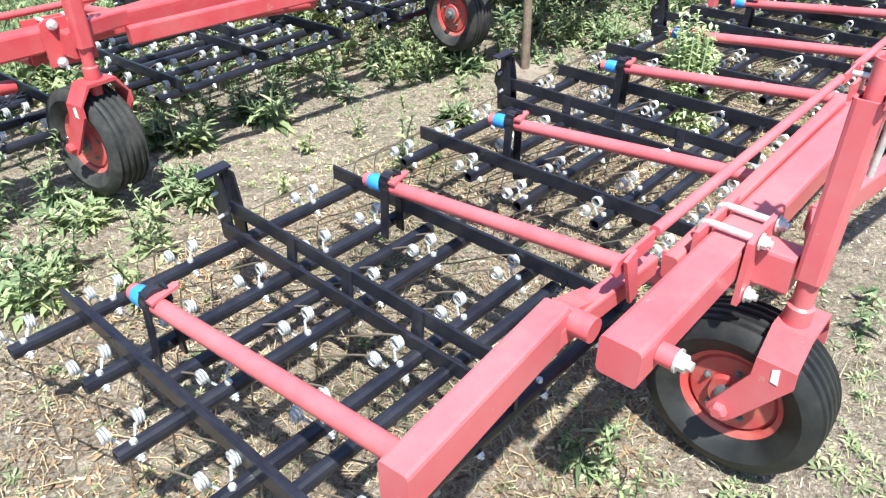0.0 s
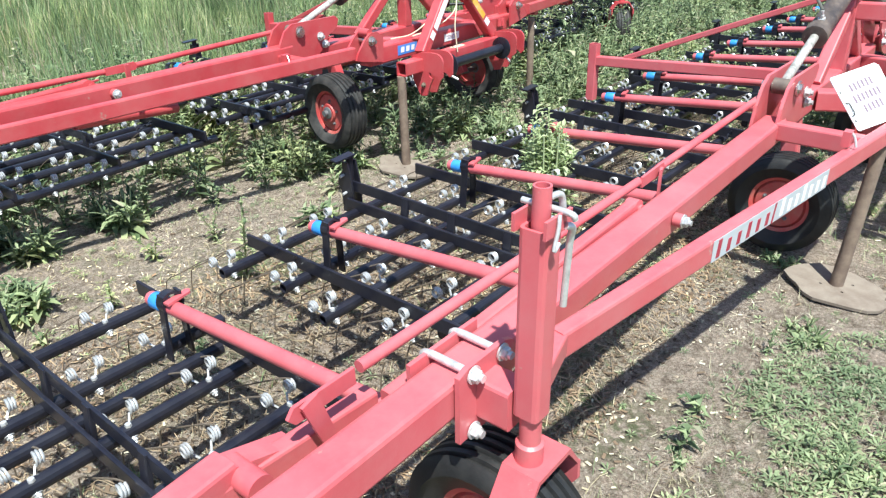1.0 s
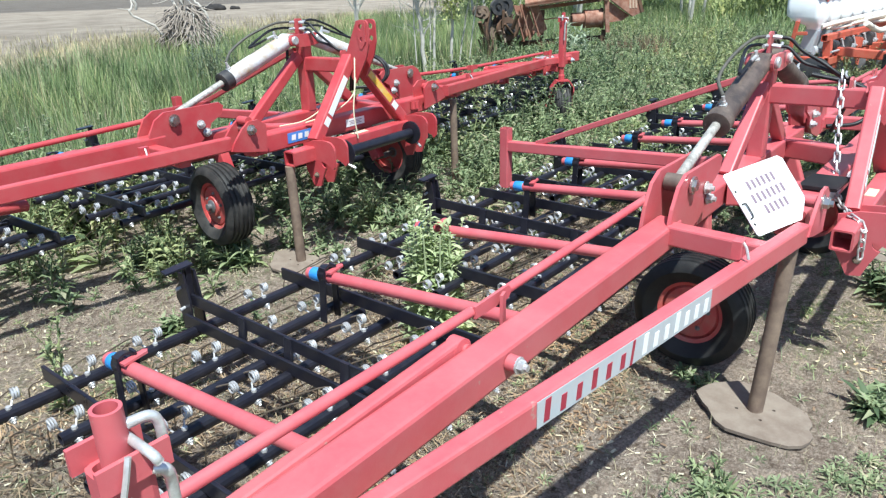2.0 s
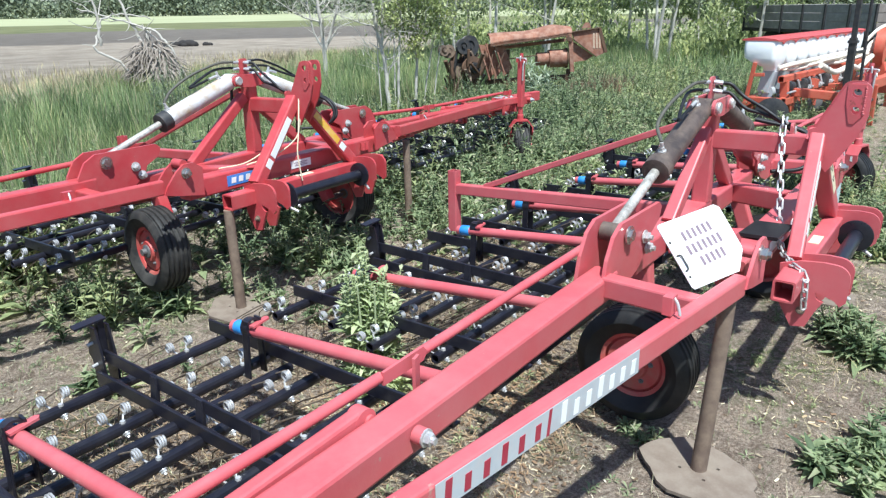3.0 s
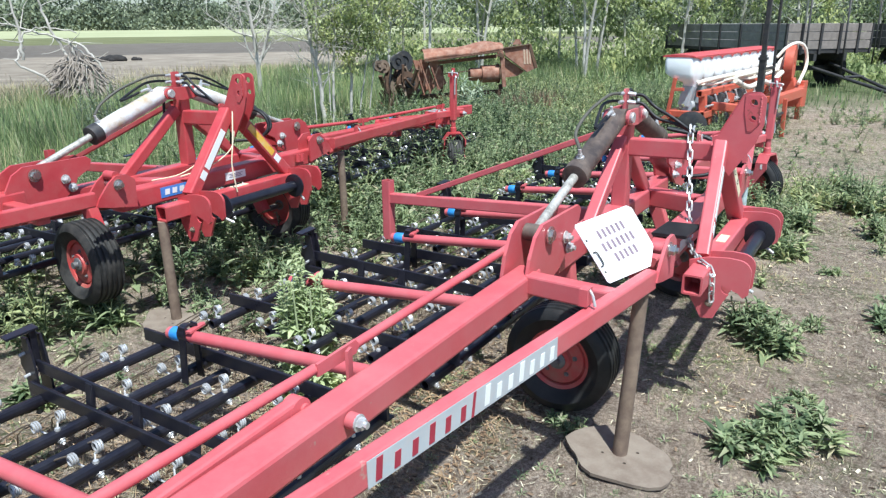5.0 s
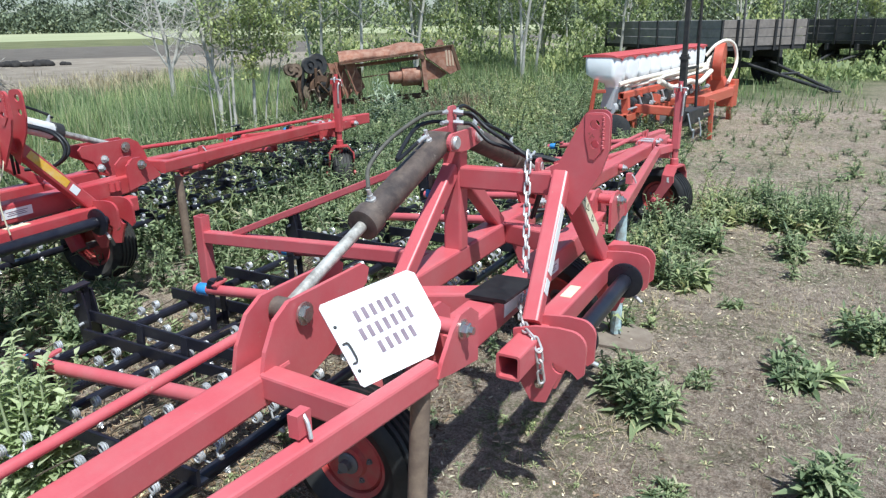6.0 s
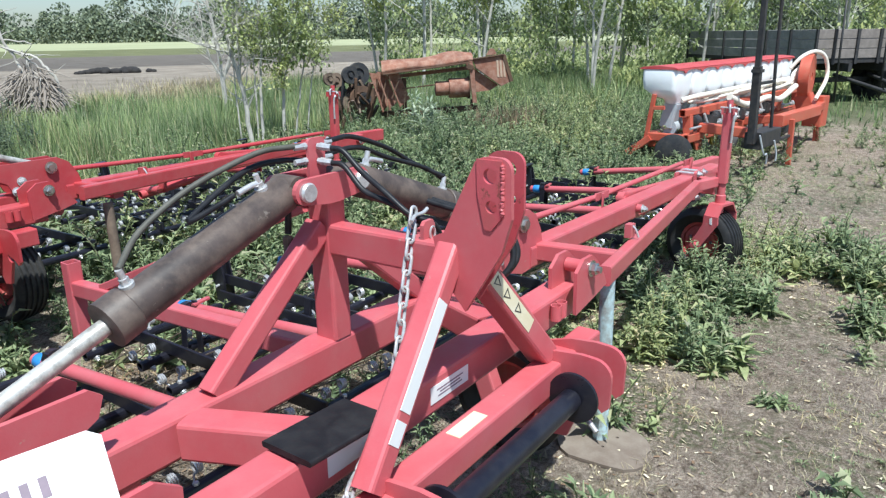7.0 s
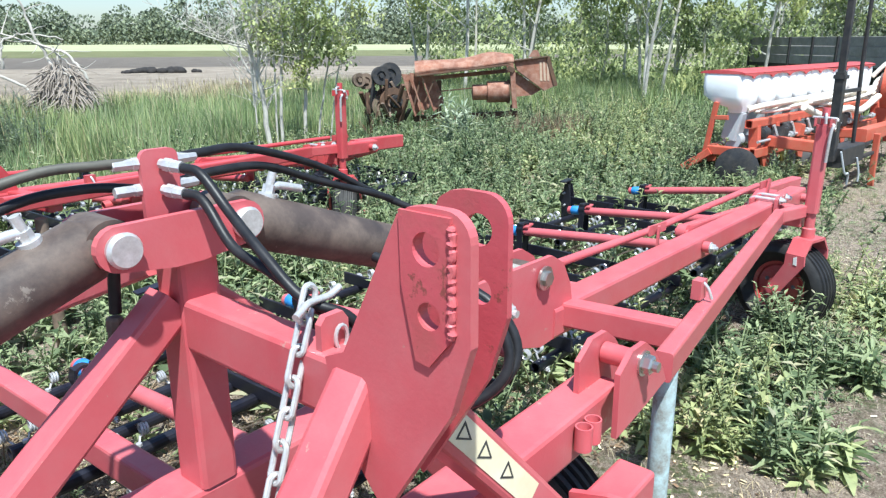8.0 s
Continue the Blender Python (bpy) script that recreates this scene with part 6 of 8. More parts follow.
STRAW = leaf_material("dry_straw", (0.36, 0.29, 0.20), (0.72, 0.64, 0.50), 0.7, 0.05)
LITTER = leaf_material("brown_plant_litter", (0.060, 0.040, 0.028), (0.23, 0.155, 0.108), 0.85, 0.0)
TWIG = leaf_material("brown_stalks", (0.12, 0.075, 0.050), (0.40, 0.29, 0.20), 0.8, 0.0)
TREE_LEAF = leaf_material("tree_leaves", (0.17, 0.235, 0.10), (0.58, 0.635, 0.33), through_light=0.52)
FAR_LEAF = leaf_material("far_wood_leaves", (0.075, 0.098, 0.072), (0.265, 0.305, 0.220), 0.8, 0.15)
SHRUB = leaf_material("grey_green_shrub_leaves", (0.13, 0.165, 0.11), (0.28, 0.33, 0.23), through_light=0.3)
BARK = surface("pale_grey_bark", (0.46, 0.43, 0.38), (0.60, 0.57, 0.51), 0.85, coarse=9, fine=60, dust=(0.18, 0.155, 0.13), dust_amount=0.45, bump=0.3)
BRUSHWOOD = surface("grey_brown_brushwood", (0.24, 0.20, 0.17), (0.38, 0.325, 0.28), 0.85, coarse=9, fine=60, bump=0.2)
DEADWOOD = surface("bleached_dead_wood", (0.42, 0.385, 0.345), (0.54, 0.50, 0.45), 0.85, coarse=9, fine=60, bump=0.3)

gen = np.random.default_rng(12)


def stuff_mesh(verts, faces):
    mesh = bpy.data.meshes.new("stuff")
    n, m = len(verts), len(faces)
    mesh.vertices.add(n)
    mesh.vertices.foreach_set("co", np.asarray(verts, np.float32).ravel())
    k = faces.shape[1]
    mesh.loops.add(m * k)
    mesh.loops.foreach_set("vertex_index", np.asarray(faces, np.int32).ravel())
    mesh.polygons.add(m)
    mesh.polygons.foreach_set("loop_start", np.arange(0, m * k, k, dtype=np.int32))
    mesh.update(calc_edges=True)
    return mesh


def strewn(verts, faces, places, turns, sizes, tilts=None):
    """Many copies of a small mesh as one: places (n, 3), turns about z, sizes."""
    n, k = len(places), len(verts)
    c, s = np.cos(turns), np.sin(turns)
    x = verts[None, :, 0] * c[:, None] - verts[None, :, 1] * s[:, None]
    y = verts[None, :, 0] * s[:, None] + verts[None, :, 1] * c[:, None]
    out = np.stack([x, y, np.broadcast_to(verts[None, :, 2], x.shape)], -1) * sizes[:, None, None]
    if tilts is not None:
        out[..., 0] += out[..., 2] * tilts[:, None, 0]
        out[..., 1] += out[..., 2] * tilts[:, None, 1]
    out += places[:, None, :]
    many = faces[None] + (np.arange(n) * k)[:, None, None]
    return out.reshape(-1, 3), many.reshape(-1, faces.shape[1])


def leaf_grid(start, way, up, long, wide, droop, steps=2):
    """A folded lance-shaped leaf: vertices (rows of three) and quads."""
    way, up = np.asarray(way, float), np.asarray(up, float)
    side = np.cross(way, up)
    side /= np.linalg.norm(side) + 1e-9
    if steps == 1:
        mid = np.asarray(start) + way * long * 0.45
        tip = np.asarray(start) + way * long - up * droop * long
        w = wide * 0.5
        return [np.asarray(start), mid + side * w + up * w * 0.4, tip, mid - up * droop * long * 0.1, mid - side * w + up * w * 0.4], [(0, 1, 2, 3), (0, 3, 2, 4)]
    verts = []
    for i in range(steps + 1):
        t = i / steps
        w = wide * (math.sin(math.pi * min(t * 0.86 + 0.12, 1.0)) ** 0.8) * 0.5
        mid = np.asarray(start) + way * long * t + up * (-droop * long * t * t)
        verts += [mid - side * w + up * w * 0.45, mid, mid + side * w + up * w * 0.45]
    faces = []
    for i in range(steps):
        b = i * 3
        faces += [(b, b + 1, b + 4, b + 3), (b + 1, b + 2, b + 5, b + 4)]
    return verts, faces


def weed_arrays(seed, high, leaves, long, wide, spread, steps=1):
    """One leafy weed: a bent stem with lance-shaped leaves round it."""
    rng = np.random.default_rng(seed)
    verts, faces = [], []

    def put(v, f):
        base = len(verts)
        verts.extend(v)
        faces.extend([tuple(base + i for i in q) for q in f])

    stems = 1 + int(spread * 3)
    for k in range(stems):
        a = 2 * math.pi * k / stems + rng.uniform(0, 1)
        lean = np.array([math.cos(a), math.sin(a)]) * (0.15 + 0.35 * spread) * rng.uniform(0.5, 1.2)
        h = high * rng.uniform(0.7, 1.0)
        path = [np.array([lean[0] * h * t * t, lean[1] * h * t * t, h * t]) for t in (0, 0.35, 0.7, 1.0)]
        for p, q in zip(path, path[1:]):
            r = 0.003
            put([p + (r, 0, 0), p + (-r * 0.5, r, 0), p + (-r * 0.5, -r, 0), q + (r, 0, 0), q + (-r * 0.5, r, 0), q + (-r * 0.5, -r, 0)], [(0, 1, 4, 3), (1, 2, 5, 4), (2, 0, 3, 5)])
        count = max(4, leaves // stems)
        for j in range(count):
            t = (j + 0.5) / count
            at = np.array([lean[0] * h * t * t, lean[1] * h * t * t, h * t])
            turn = j * 2.4 + rng.normal(0, 0.9)
            rise = rng.uniform(-0.15, 0.9) + 0.5 * t
            way = np.array([math.cos(turn), math.sin(turn), rise])
            way /= np.linalg.norm(way)
            up = np.array([-math.cos(turn) * rise, -math.sin(turn) * rise, 1.0])
            up /= np.linalg.norm(up)
            size = (1.2 - 0.65 * t) * rng.uniform(0.45, 1.25)
            put(*leaf_grid(at, way, up, long * size, wide * size, rng.uniform(-0.1, 0.8), steps))
    return np.array(verts), np.array(faces)


WEEDS = [weed_arrays(1, 0.20, 40, 0.050, 0.022, 0.6), weed_arrays(2, 0.27, 58, 0.050, 0.020, 0.7), weed_arrays(3, 0.14, 16, 0.105, 0.042, 0.9),
         weed_arrays(4, 0.34, 70, 0.056, 0.023, 0.6), weed_arrays(5, 0.085, 20, 0.048, 0.020, 0.9), weed_arrays(6, 0.21, 22, 0.115, 0.040, 0.7)]


def heights(x, y):
    return np.array([ground_z(a, b) for a, b in zip(x, y)])


YARD_STANDS = ((1.88, -0.36, 0.30), (1.75, -0.02, 0.30), (2.25, -0.16, 0.42), (2.62, -0.36, 0.36), (3.05, -0.20, 0.42), (3.60, -0.25, 0.45), (3.36, -0.56, 0.32), (3.32, -1.05, 0.42), (3.72, -0.95, 0.36), (4.10, -0.55, 0.30),
               (2.74, -1.38, 0.20), (2.55, -1.02, 0.10), (1.34, -1.42, 0.16), (4.9, -0.15, 0.30), (6.2, -1.2, 0.35), (7.6, -0.55, 0.4), (7.9, -1.6, 0.45))


def weed_cover(x, y):
    """How thickly weeds stand at a place, 0 to 1."""
    n = noise.noise(Vector((x * 0.9, y * 0.9, 5.0)))
    n2 = noise.noise(Vector((x * 2.4, y * 2.4, 9.0)))
    if y > 2.9:
        cover = (0.62 + 0.35 * n + 0.25 * min(max(x, 0), 1.5)) * (0.80 + 0.8 * n2)
    elif y > 2.3:
        cover = (0.10 if x < -1.5 else 0.22) + 0.50 * n2 + 0.26 * min(max(x + 2.2, 0), 1.6)
    elif y > 1.45:
        cover = 0.06 + 0.40 * max(n2, 0) if x < -0.9 else 0.62 + 0.40 * n2
    elif y > -0.45:
        cover = 0.05 + 0.16 * max(n2, 0) if x < -0.2 else 0.24 + 0.35 * n2
        if x < -1.1 and y < -0.15:
            cover += 0.14 + 0.40 * max(n2, 0)
        if x > 1.0:
            cover = 0.74 + 0.40 * n
    elif 1.3 < x < 6.0:
        cover = 0.70 * max(0.0, 1.0 - (-0.45 - y) / 0.45) * min((x - 1.3) / 0.9, 1.0) + 0.03 + 0.55 * max(n2 - 0.05, 0)
    elif x >= 6.0:
        cover = 0.08 + 0.5 * max(n, 0)
    else:
        cover = 0.03 + 0.14 * max(n2 - 0.15, 0)
        if x < -1.2 and y < -0.35:
            cover += 0.16 + 0.40 * max(n2, 0)
    if x > 1.2 and y < 0.05:
        # thick stands with bare soil between them
        stand = max(1.0 - math.hypot(x - cx, y - cy) / r for cx, cy, r in YARD_STANDS)
        cover = min(max(stand * 2.6, 0.0), 0.92) * (0.80 + 0.7 * n2) + 0.015 + 0.32 * max(n2 - 0.14, 0)
    if x > 4.6 and y < 0.55 + 0.1 * (x - 4.6):
        cover = 0.10 + 0.5 * max(n, 0)
    return cover


def build_weeds():
    x = gen.uniform(-6.5, 11.0, 20800)
    y = gen.uniform(-4.5, 5.2, 20800)
    keep = np.array([gen.random() < min(max(weed_cover(a, b), 0.0), 1.0) ** 1.15 * 0.95 for a, b in zip(x, y)])
    # nothing grows through the two inner wheels or the foot plates
    for cx, cy, r in ((-0.915, -0.30, 0.20), (-0.70, 0.03, 0.24), (0.70, 0.03, 0.24), (-2.89, -0.04, 0.25), (2.89, -0.04, 0.22)):
        keep &= (x - cx) ** 2 + (y - cy) ** 2 > r * r
    x, y = x[keep], y[keep]
    z = heights(x, y)
    kind = gen.integers(0, len(WEEDS), len(x))
    low = (y < 1.5) & (x < 0.4) | (x > 4.4) & (y < 0.1)
    kind[low & (gen.random(len(x)) < 0.75)] = 4
    all_v, all_f, base = [], [], 0
    for k, (verts, faces) in enumerate(WEEDS):
        mine = kind == k
        size = gen.uniform(0.55, 1.15, mine.sum())
        size *= np.where((x[mine] > 0.9) & (y[mine] < -0.3), 0.95, 0.9)
        size *= np.where((x[mine] < 0.3) & (y[mine] < 1.5), 0.62, 1.0)
        size *= np.where(y[mine] > 2.0, 1.15, 1.0)
        size *= np.where((y[mine] > 3.2) & (x[mine] < 1.0), 1.3, 1.0)
        size *= np.where((y[mine] > 1.6) & (x[mine] > 0.7), 1.35, 1.0)
        size *= np.where((x[mine] > 0.8) & (y[mine] > 0.2) & (y[mine] < 1.6), 1.3, 1.0)
        v, f = strewn(verts, faces, np.stack([x[mine], y[mine], z[mine] - 0.006], -1), gen.uniform(0, 6.28, mine.sum()), size, gen.uniform(-0.2, 0.2, (mine.sum(), 2)))
        all_v.append(v)
        all_f.append(f + base)
        base += len(v)
    tagged(part("weeds", stuff_mesh(np.concatenate(all_v), np.concatenate(all_f)), WEED, None, "low green weeds growing over the bare soil", 0), category="weeds", kind="stuff")


def build_grass(name, label, x, y, tall, wide, lean=0.45, mat=None, swept=False):
    n = len(x)
    base = np.array([(-0.5, 0, 0), (0.5, 0, 0), (0.36, 0.14, 0.55), (-0.36, 0.14, 0.55), (0.03, 0.5, 1.0), (-0.03, 0.5, 1.0)])
    quads = np.array([(0, 1, 2, 3), (3, 2, 4, 5)])
    turn = gen.uniform(0, 6.28, n)
    if swept:
        turn = np.array([9.0 * noise.noise(Vector((a * 1.1, b * 1.1, 61.0))) for a, b in zip(x, y)]) + gen.normal(0, 0.9, n)
    c, s = np.cos(turn)[:, None], np.sin(turn)[:, None]
    bx = base[None, :, 0] * wide[:, None]
    by = base[None, :, 1] * tall[:, None] * lean * gen.uniform(0.2, 1.6, n)[:, None]
    bz = base[None, :, 2] * tall[:, None]
    z = heights(x, y)
    verts = np.stack([bx * c - by * s + x[:, None], bx * s + by * c + y[:, None], bz + z[:, None] - 0.004], -1).reshape(-1, 3)
    faces = (quads[None] + (np.arange(n) * 6)[:, None, None]).reshape(-1, 4)
    tagged(part(name, stuff_mesh(verts, faces), mat or GRASS, None, label, 0), category="grass", kind="stuff")


def build_all_grass():
    # the tall stand behind the far machine, thinning with distance
    n = 150000
    d = gen.uniform(0, 1, n) ** 1.5
    x = gen.uniform(-7, 17, n) + d * 6
    y = 3.3 + d * 15 + 0.5 * np.sin(x * 1.3)
    keep = ~((np.abs(x - 7.2) < 0.8) & (np.abs(y - 4.6) < 0.7) & (gen.random(n) < 0.6))
    u = x * FIELD_WAY[0] + y * FIELD_WAY[1]
    edge = x * EDGE_WAY[0] + y * EDGE_WAY[1] + 0.7 * np.sin(x * 0.9) + gen.normal(0, 0.5, n)
    keep &= ~((x > 2.4) & (y < 5.2) & (gen.random(n) < 0.55))
    keep &= (u < 25) & (edge < 11.6) & (y > 3.85 + 0.35 * np.sin(x * 2.1) - 0.5 * np.clip(x, 0, 1)) & (y > 3.3 + 0.25 * np.maximum(x - 6, 0) * (x > 6))
    x, y = x[keep], y[keep]
    tall = gen.uniform(0.16, 0.48, len(x)) * np.where(y > 9, 0.8, 1.0)
    tuft = np.array([noise.noise(Vector((a * 1.7, b * 1.7, 20.0))) for a, b in zip(x, y)])
    tall *= 1.0 + 0.75 * tuft + 0.35 * np.array([noise.noise(Vector((a * 0.6, b * 0.6, 24.0))) for a, b in zip(x, y)])
    tall *= np.where((np.abs(x - 6.5) < 1.1) & (np.abs(y - 4.1) < 0.7), 0.5, 1.0)
    tall *= np.where((x > 2.6) & (y < 5.4), 0.62, 1.0)
    build_grass("tall_grass", "tall green meadow grass behind the machines", x, y, tall, gen.uniform(0.0035, 0.0085, len(x)) * (1 + (y - 3.3) * 0.10), 0.75, swept=True)
    # a pale dry fringe where the meadow ends
    n = 26000
    x, off = gen.uniform(-9, 16, n), np.abs(gen.normal(0, 2.6, n)) - 0.9
    y = (11.6 + off - 0.7 * np.sin(x * 0.9) - x * EDGE_WAY[0]) / EDGE_WAY[1]
    build_grass("dry_fringe", "pale dry grass along the edge of the meadow", x, y, gen.uniform(0.08, 0.34, n) * np.where(off > 1.5, 0.6, 1.0), gen.uniform(0.008, 0.020, n), 0.8, mat=DRY_GRASS, swept=True)
    # pale dry stems standing above the green
    n = 900
    x, y = gen.uniform(-6, 12, n), gen.uniform(4.2, 11.0, n)
    build_grass("dry_stems", "thin pale dry stems standing in the meadow", x, y, gen.uniform(0.35, 0.75, n), gen.uniform(0.004, 0.009, n), 0.4, mat=DRY_GRASS)
    dry_n = 2600
    a, r = gen.uniform(0, 6.28, dry_n), 0.75 * np.sqrt(gen.uniform(0, 1, dry_n))
    build_grass("dry_grass", "patch of dry brown stalks by the scrap machine", 7.55 + r * np.cos(a), 3.95 + 0.7 * r * np.sin(a), gen.uniform(0.15, 0.42, dry_n), gen.uniform(0.006, 0.014, dry_n), mat=TWIG)
    # short dry and green blades over the yard, in tufts
    for name, label, tufts, blades, mat, low in (("short_grass", "short thin grass scattered over the soil", 5200, 12, GRASS, 0.22), ("dry_tufts", "short dry straw-coloured grass tufts on the soil", 8000, 16, DRY_GRASS, 0.34)):
        cx, cy = gen.uniform(-6, 9, tufts), gen.uniform(-4.2, 3.4, tufts)
        shift = 2.0 if mat is GRASS else 40.0
        keep = np.array([gen.random() < low + 1.2 * max(noise.noise(Vector((a * 1.3, b * 1.3, shift))), 0) for a, b in zip(cx, cy)])
        cx, cy = np.repeat(cx[keep], blades), np.repeat(cy[keep], blades)
        x, y = cx + gen.normal(0, 0.065, len(cx)), cy + gen.normal(0, 0.060, len(cx))
        keep = np.ones(len(x), bool)
        for px, py, r in ((-0.915, -0.30, 0.2), (0.915, -0.30, 0.2)):
            keep &= (x - px) ** 2 + (y - py) ** 2 > r * r
        x, y = x[keep], y[keep]
        build_grass(name, label, x, y, gen.uniform(0.012, 0.060 if mat is GRASS else 0.045, len(x)), gen.uniform(0.0014, 0.0034, len(x)), 2.4, mat=mat)
    # far verge: grass along the yard to the trailers
    n = 30000
    x, y = gen.uniform(9, 34, n), gen.uniform(-14, 9, n)
    keep = (y > 0.6 + 0.15 * (x - 9)) | (y < -4.5) | (x > 17) | (y > -1.6) & (x > 10.5) & (gen.random(n) < 0.6)
    x, y = x[keep], y[keep]
    build_grass("verge_grass", "rough green grass round the parked trailers", x, y, gen.uniform(0.15, 0.5, len(x)) * np.where((y < 0.6 + 0.15 * (x - 9)) & (x < 17), 0.45, 1.0), gen.uniform(0.012, 0.03, len(x)), 0.8)


def build_straw():
    n = 150000
    x, y = gen.uniform(-5.5, 6.5, n), gen.uniform(-3.6, 3.0, n)
    keep = np.array([gen.random() < 0.14 + 1.0 * max(noise.noise(Vector((a * 1.1 + 4, b * 1.1, 6.0))), 0) + (0.06 if b > 0 and a < -0.3 else 0) for a, b in zip(x, y)])
    x, y = x[keep], y[keep]
    n = len(x)
    z = heights(x, y)
    turn, long, wide = gen.uniform(0, 6.28, n), 0.003 + 0.032 * gen.uniform(0, 1, n) ** 2.6, gen.uniform(0.0006, 0.0016, n)
    dx, dy = np.cos(turn), np.sin(turn)
    lift = gen.uniform(0.001, 0.010, n)
    verts = np.stack([
        np.stack([x - dy * wide, y + dx * wide, z + 0.003], -1), np.stack([x + dy * wide, y - dx * wide, z + 0.003], -1),
        np.stack([x + dx * long + dy * wide, y + dy * long - dx * wide, z + 0.003 + lift], -1), np.stack([x + dx * long - dy * wide, y + dy * long + dx * wide, z + 0.003 + lift], -1)], 1).reshape(-1, 3)
    faces = np.array([(0, 1, 2, 3)])[None] + (np.arange(n) * 4)[:, None, None]
    tagged(part("straw", stuff_mesh(verts, faces.reshape(-1, 4)), STRAW, None, "scattered dry straw and chaff on the soil", 0), category="straw", kind="stuff")


def build_chips():
    """Pale and brown flakes of broken stalk and husk, in drifts on the soil."""
    def drift(a, b):
        return max(noise.noise(Vector((a * 1.6, b * 1.6, 51.0))) + 0.5 * noise.noise(Vector((a * 5.5, b * 5.5, 53.0))), 0)

    flake = np.array([(-0.5, -0.16, 0.0), (0.45, -0.22, 0.10), (0.5, 0.14, 0.16), (-0.4, 0.22, 0.06)])
    # pale husks lie over the whole yard, brown litter thickest among the tines
    for name, label, mat, n, wide, deep, base in (("husks", "pale flakes of husk and broken straw on the soil", STRAW, 60000, (-5.0, 5.5), (-2.8, 2.8), 0.14),
                                                  ("litter", "brown crumbled stalks and dead leaves on the soil", LITTER, 30000, (-5.0, 5.5), (-2.8, 2.8), 0.14),
                                                  ("litter", "brown crumbled stalks lying thickly among the tines", LITTER, 70000, (-4.4, 3.9), (0.02, 1.65), 0.55)):
        x, y = gen.uniform(*wide, n), gen.uniform(*deep, n)
        keep = np.array([gen.random() < base + 1.3 * drift(a, b) for a, b in zip(x, y)])
        x, y = x[keep], y[keep]
        m = len(x)
        v, f = strewn(flake, np.array([(0, 1, 2, 3)]), np.stack([x, y, heights(x, y) + gen.uniform(0.001, 0.007, m)], -1), gen.uniform(0, 6.28, m), 0.004 + 0.022 * gen.uniform(0, 1, m) ** 2.0, gen.normal(0, 0.5, (m, 2)))
        tagged(part(name, stuff_mesh(v, f), mat, None, label, 0), category="litter", kind="stuff")


def build_twigs():
    """Loose brown stalks lying among the tines."""
    n = 26000
    x, y = gen.uniform(-4.3, 4.1, n), gen.uniform(0.08, 1.75, n)
    keep = (gen.random(n) < np.where(x < -0.2, 0.7, 0.35))
    x, y = x[keep], y[keep]
    n = len(x)
    z = heights(x, y) + 0.006
    turn, long, wide = gen.normal(1.2, 0.9, n), 0.015 + 0.11 * gen.uniform(0, 1, n) ** 3.2, gen.uniform(0.0007, 0.0016, n)
    dx, dy = np.cos(turn), np.sin(turn)
    rows = []
    for t, lift in ((0.0, 0.0), (0.5, 1.0), (1.0, 0.35)):
        up = lift * gen.uniform(0.002, 0.022, n)
        sway = (gen.uniform(-0.02, 0.02, n) if t == 0.5 else 0)
        cx, cy = x + dx * long * t - dy * sway, y + dy * long * t + dx * sway
        rows += [np.stack([cx - dy * wide, cy + dx * wide, z + up], -1), np.stack([cx + dy * wide, cy - dx * wide, z + up + 0.001], -1)]
    verts = np.stack(rows, 1).reshape(-1, 3)
    faces = (np.array([(0, 1, 3, 2), (2, 3, 5, 4)])[None] + (np.arange(n) * 6)[:, None, None]).reshape(-1, 4)
    tagged(part("dry_stalks", stuff_mesh(verts, faces), TWIG, None, "dry brown stalks lying among the tines", 0), category="stalks", kind="stuff")


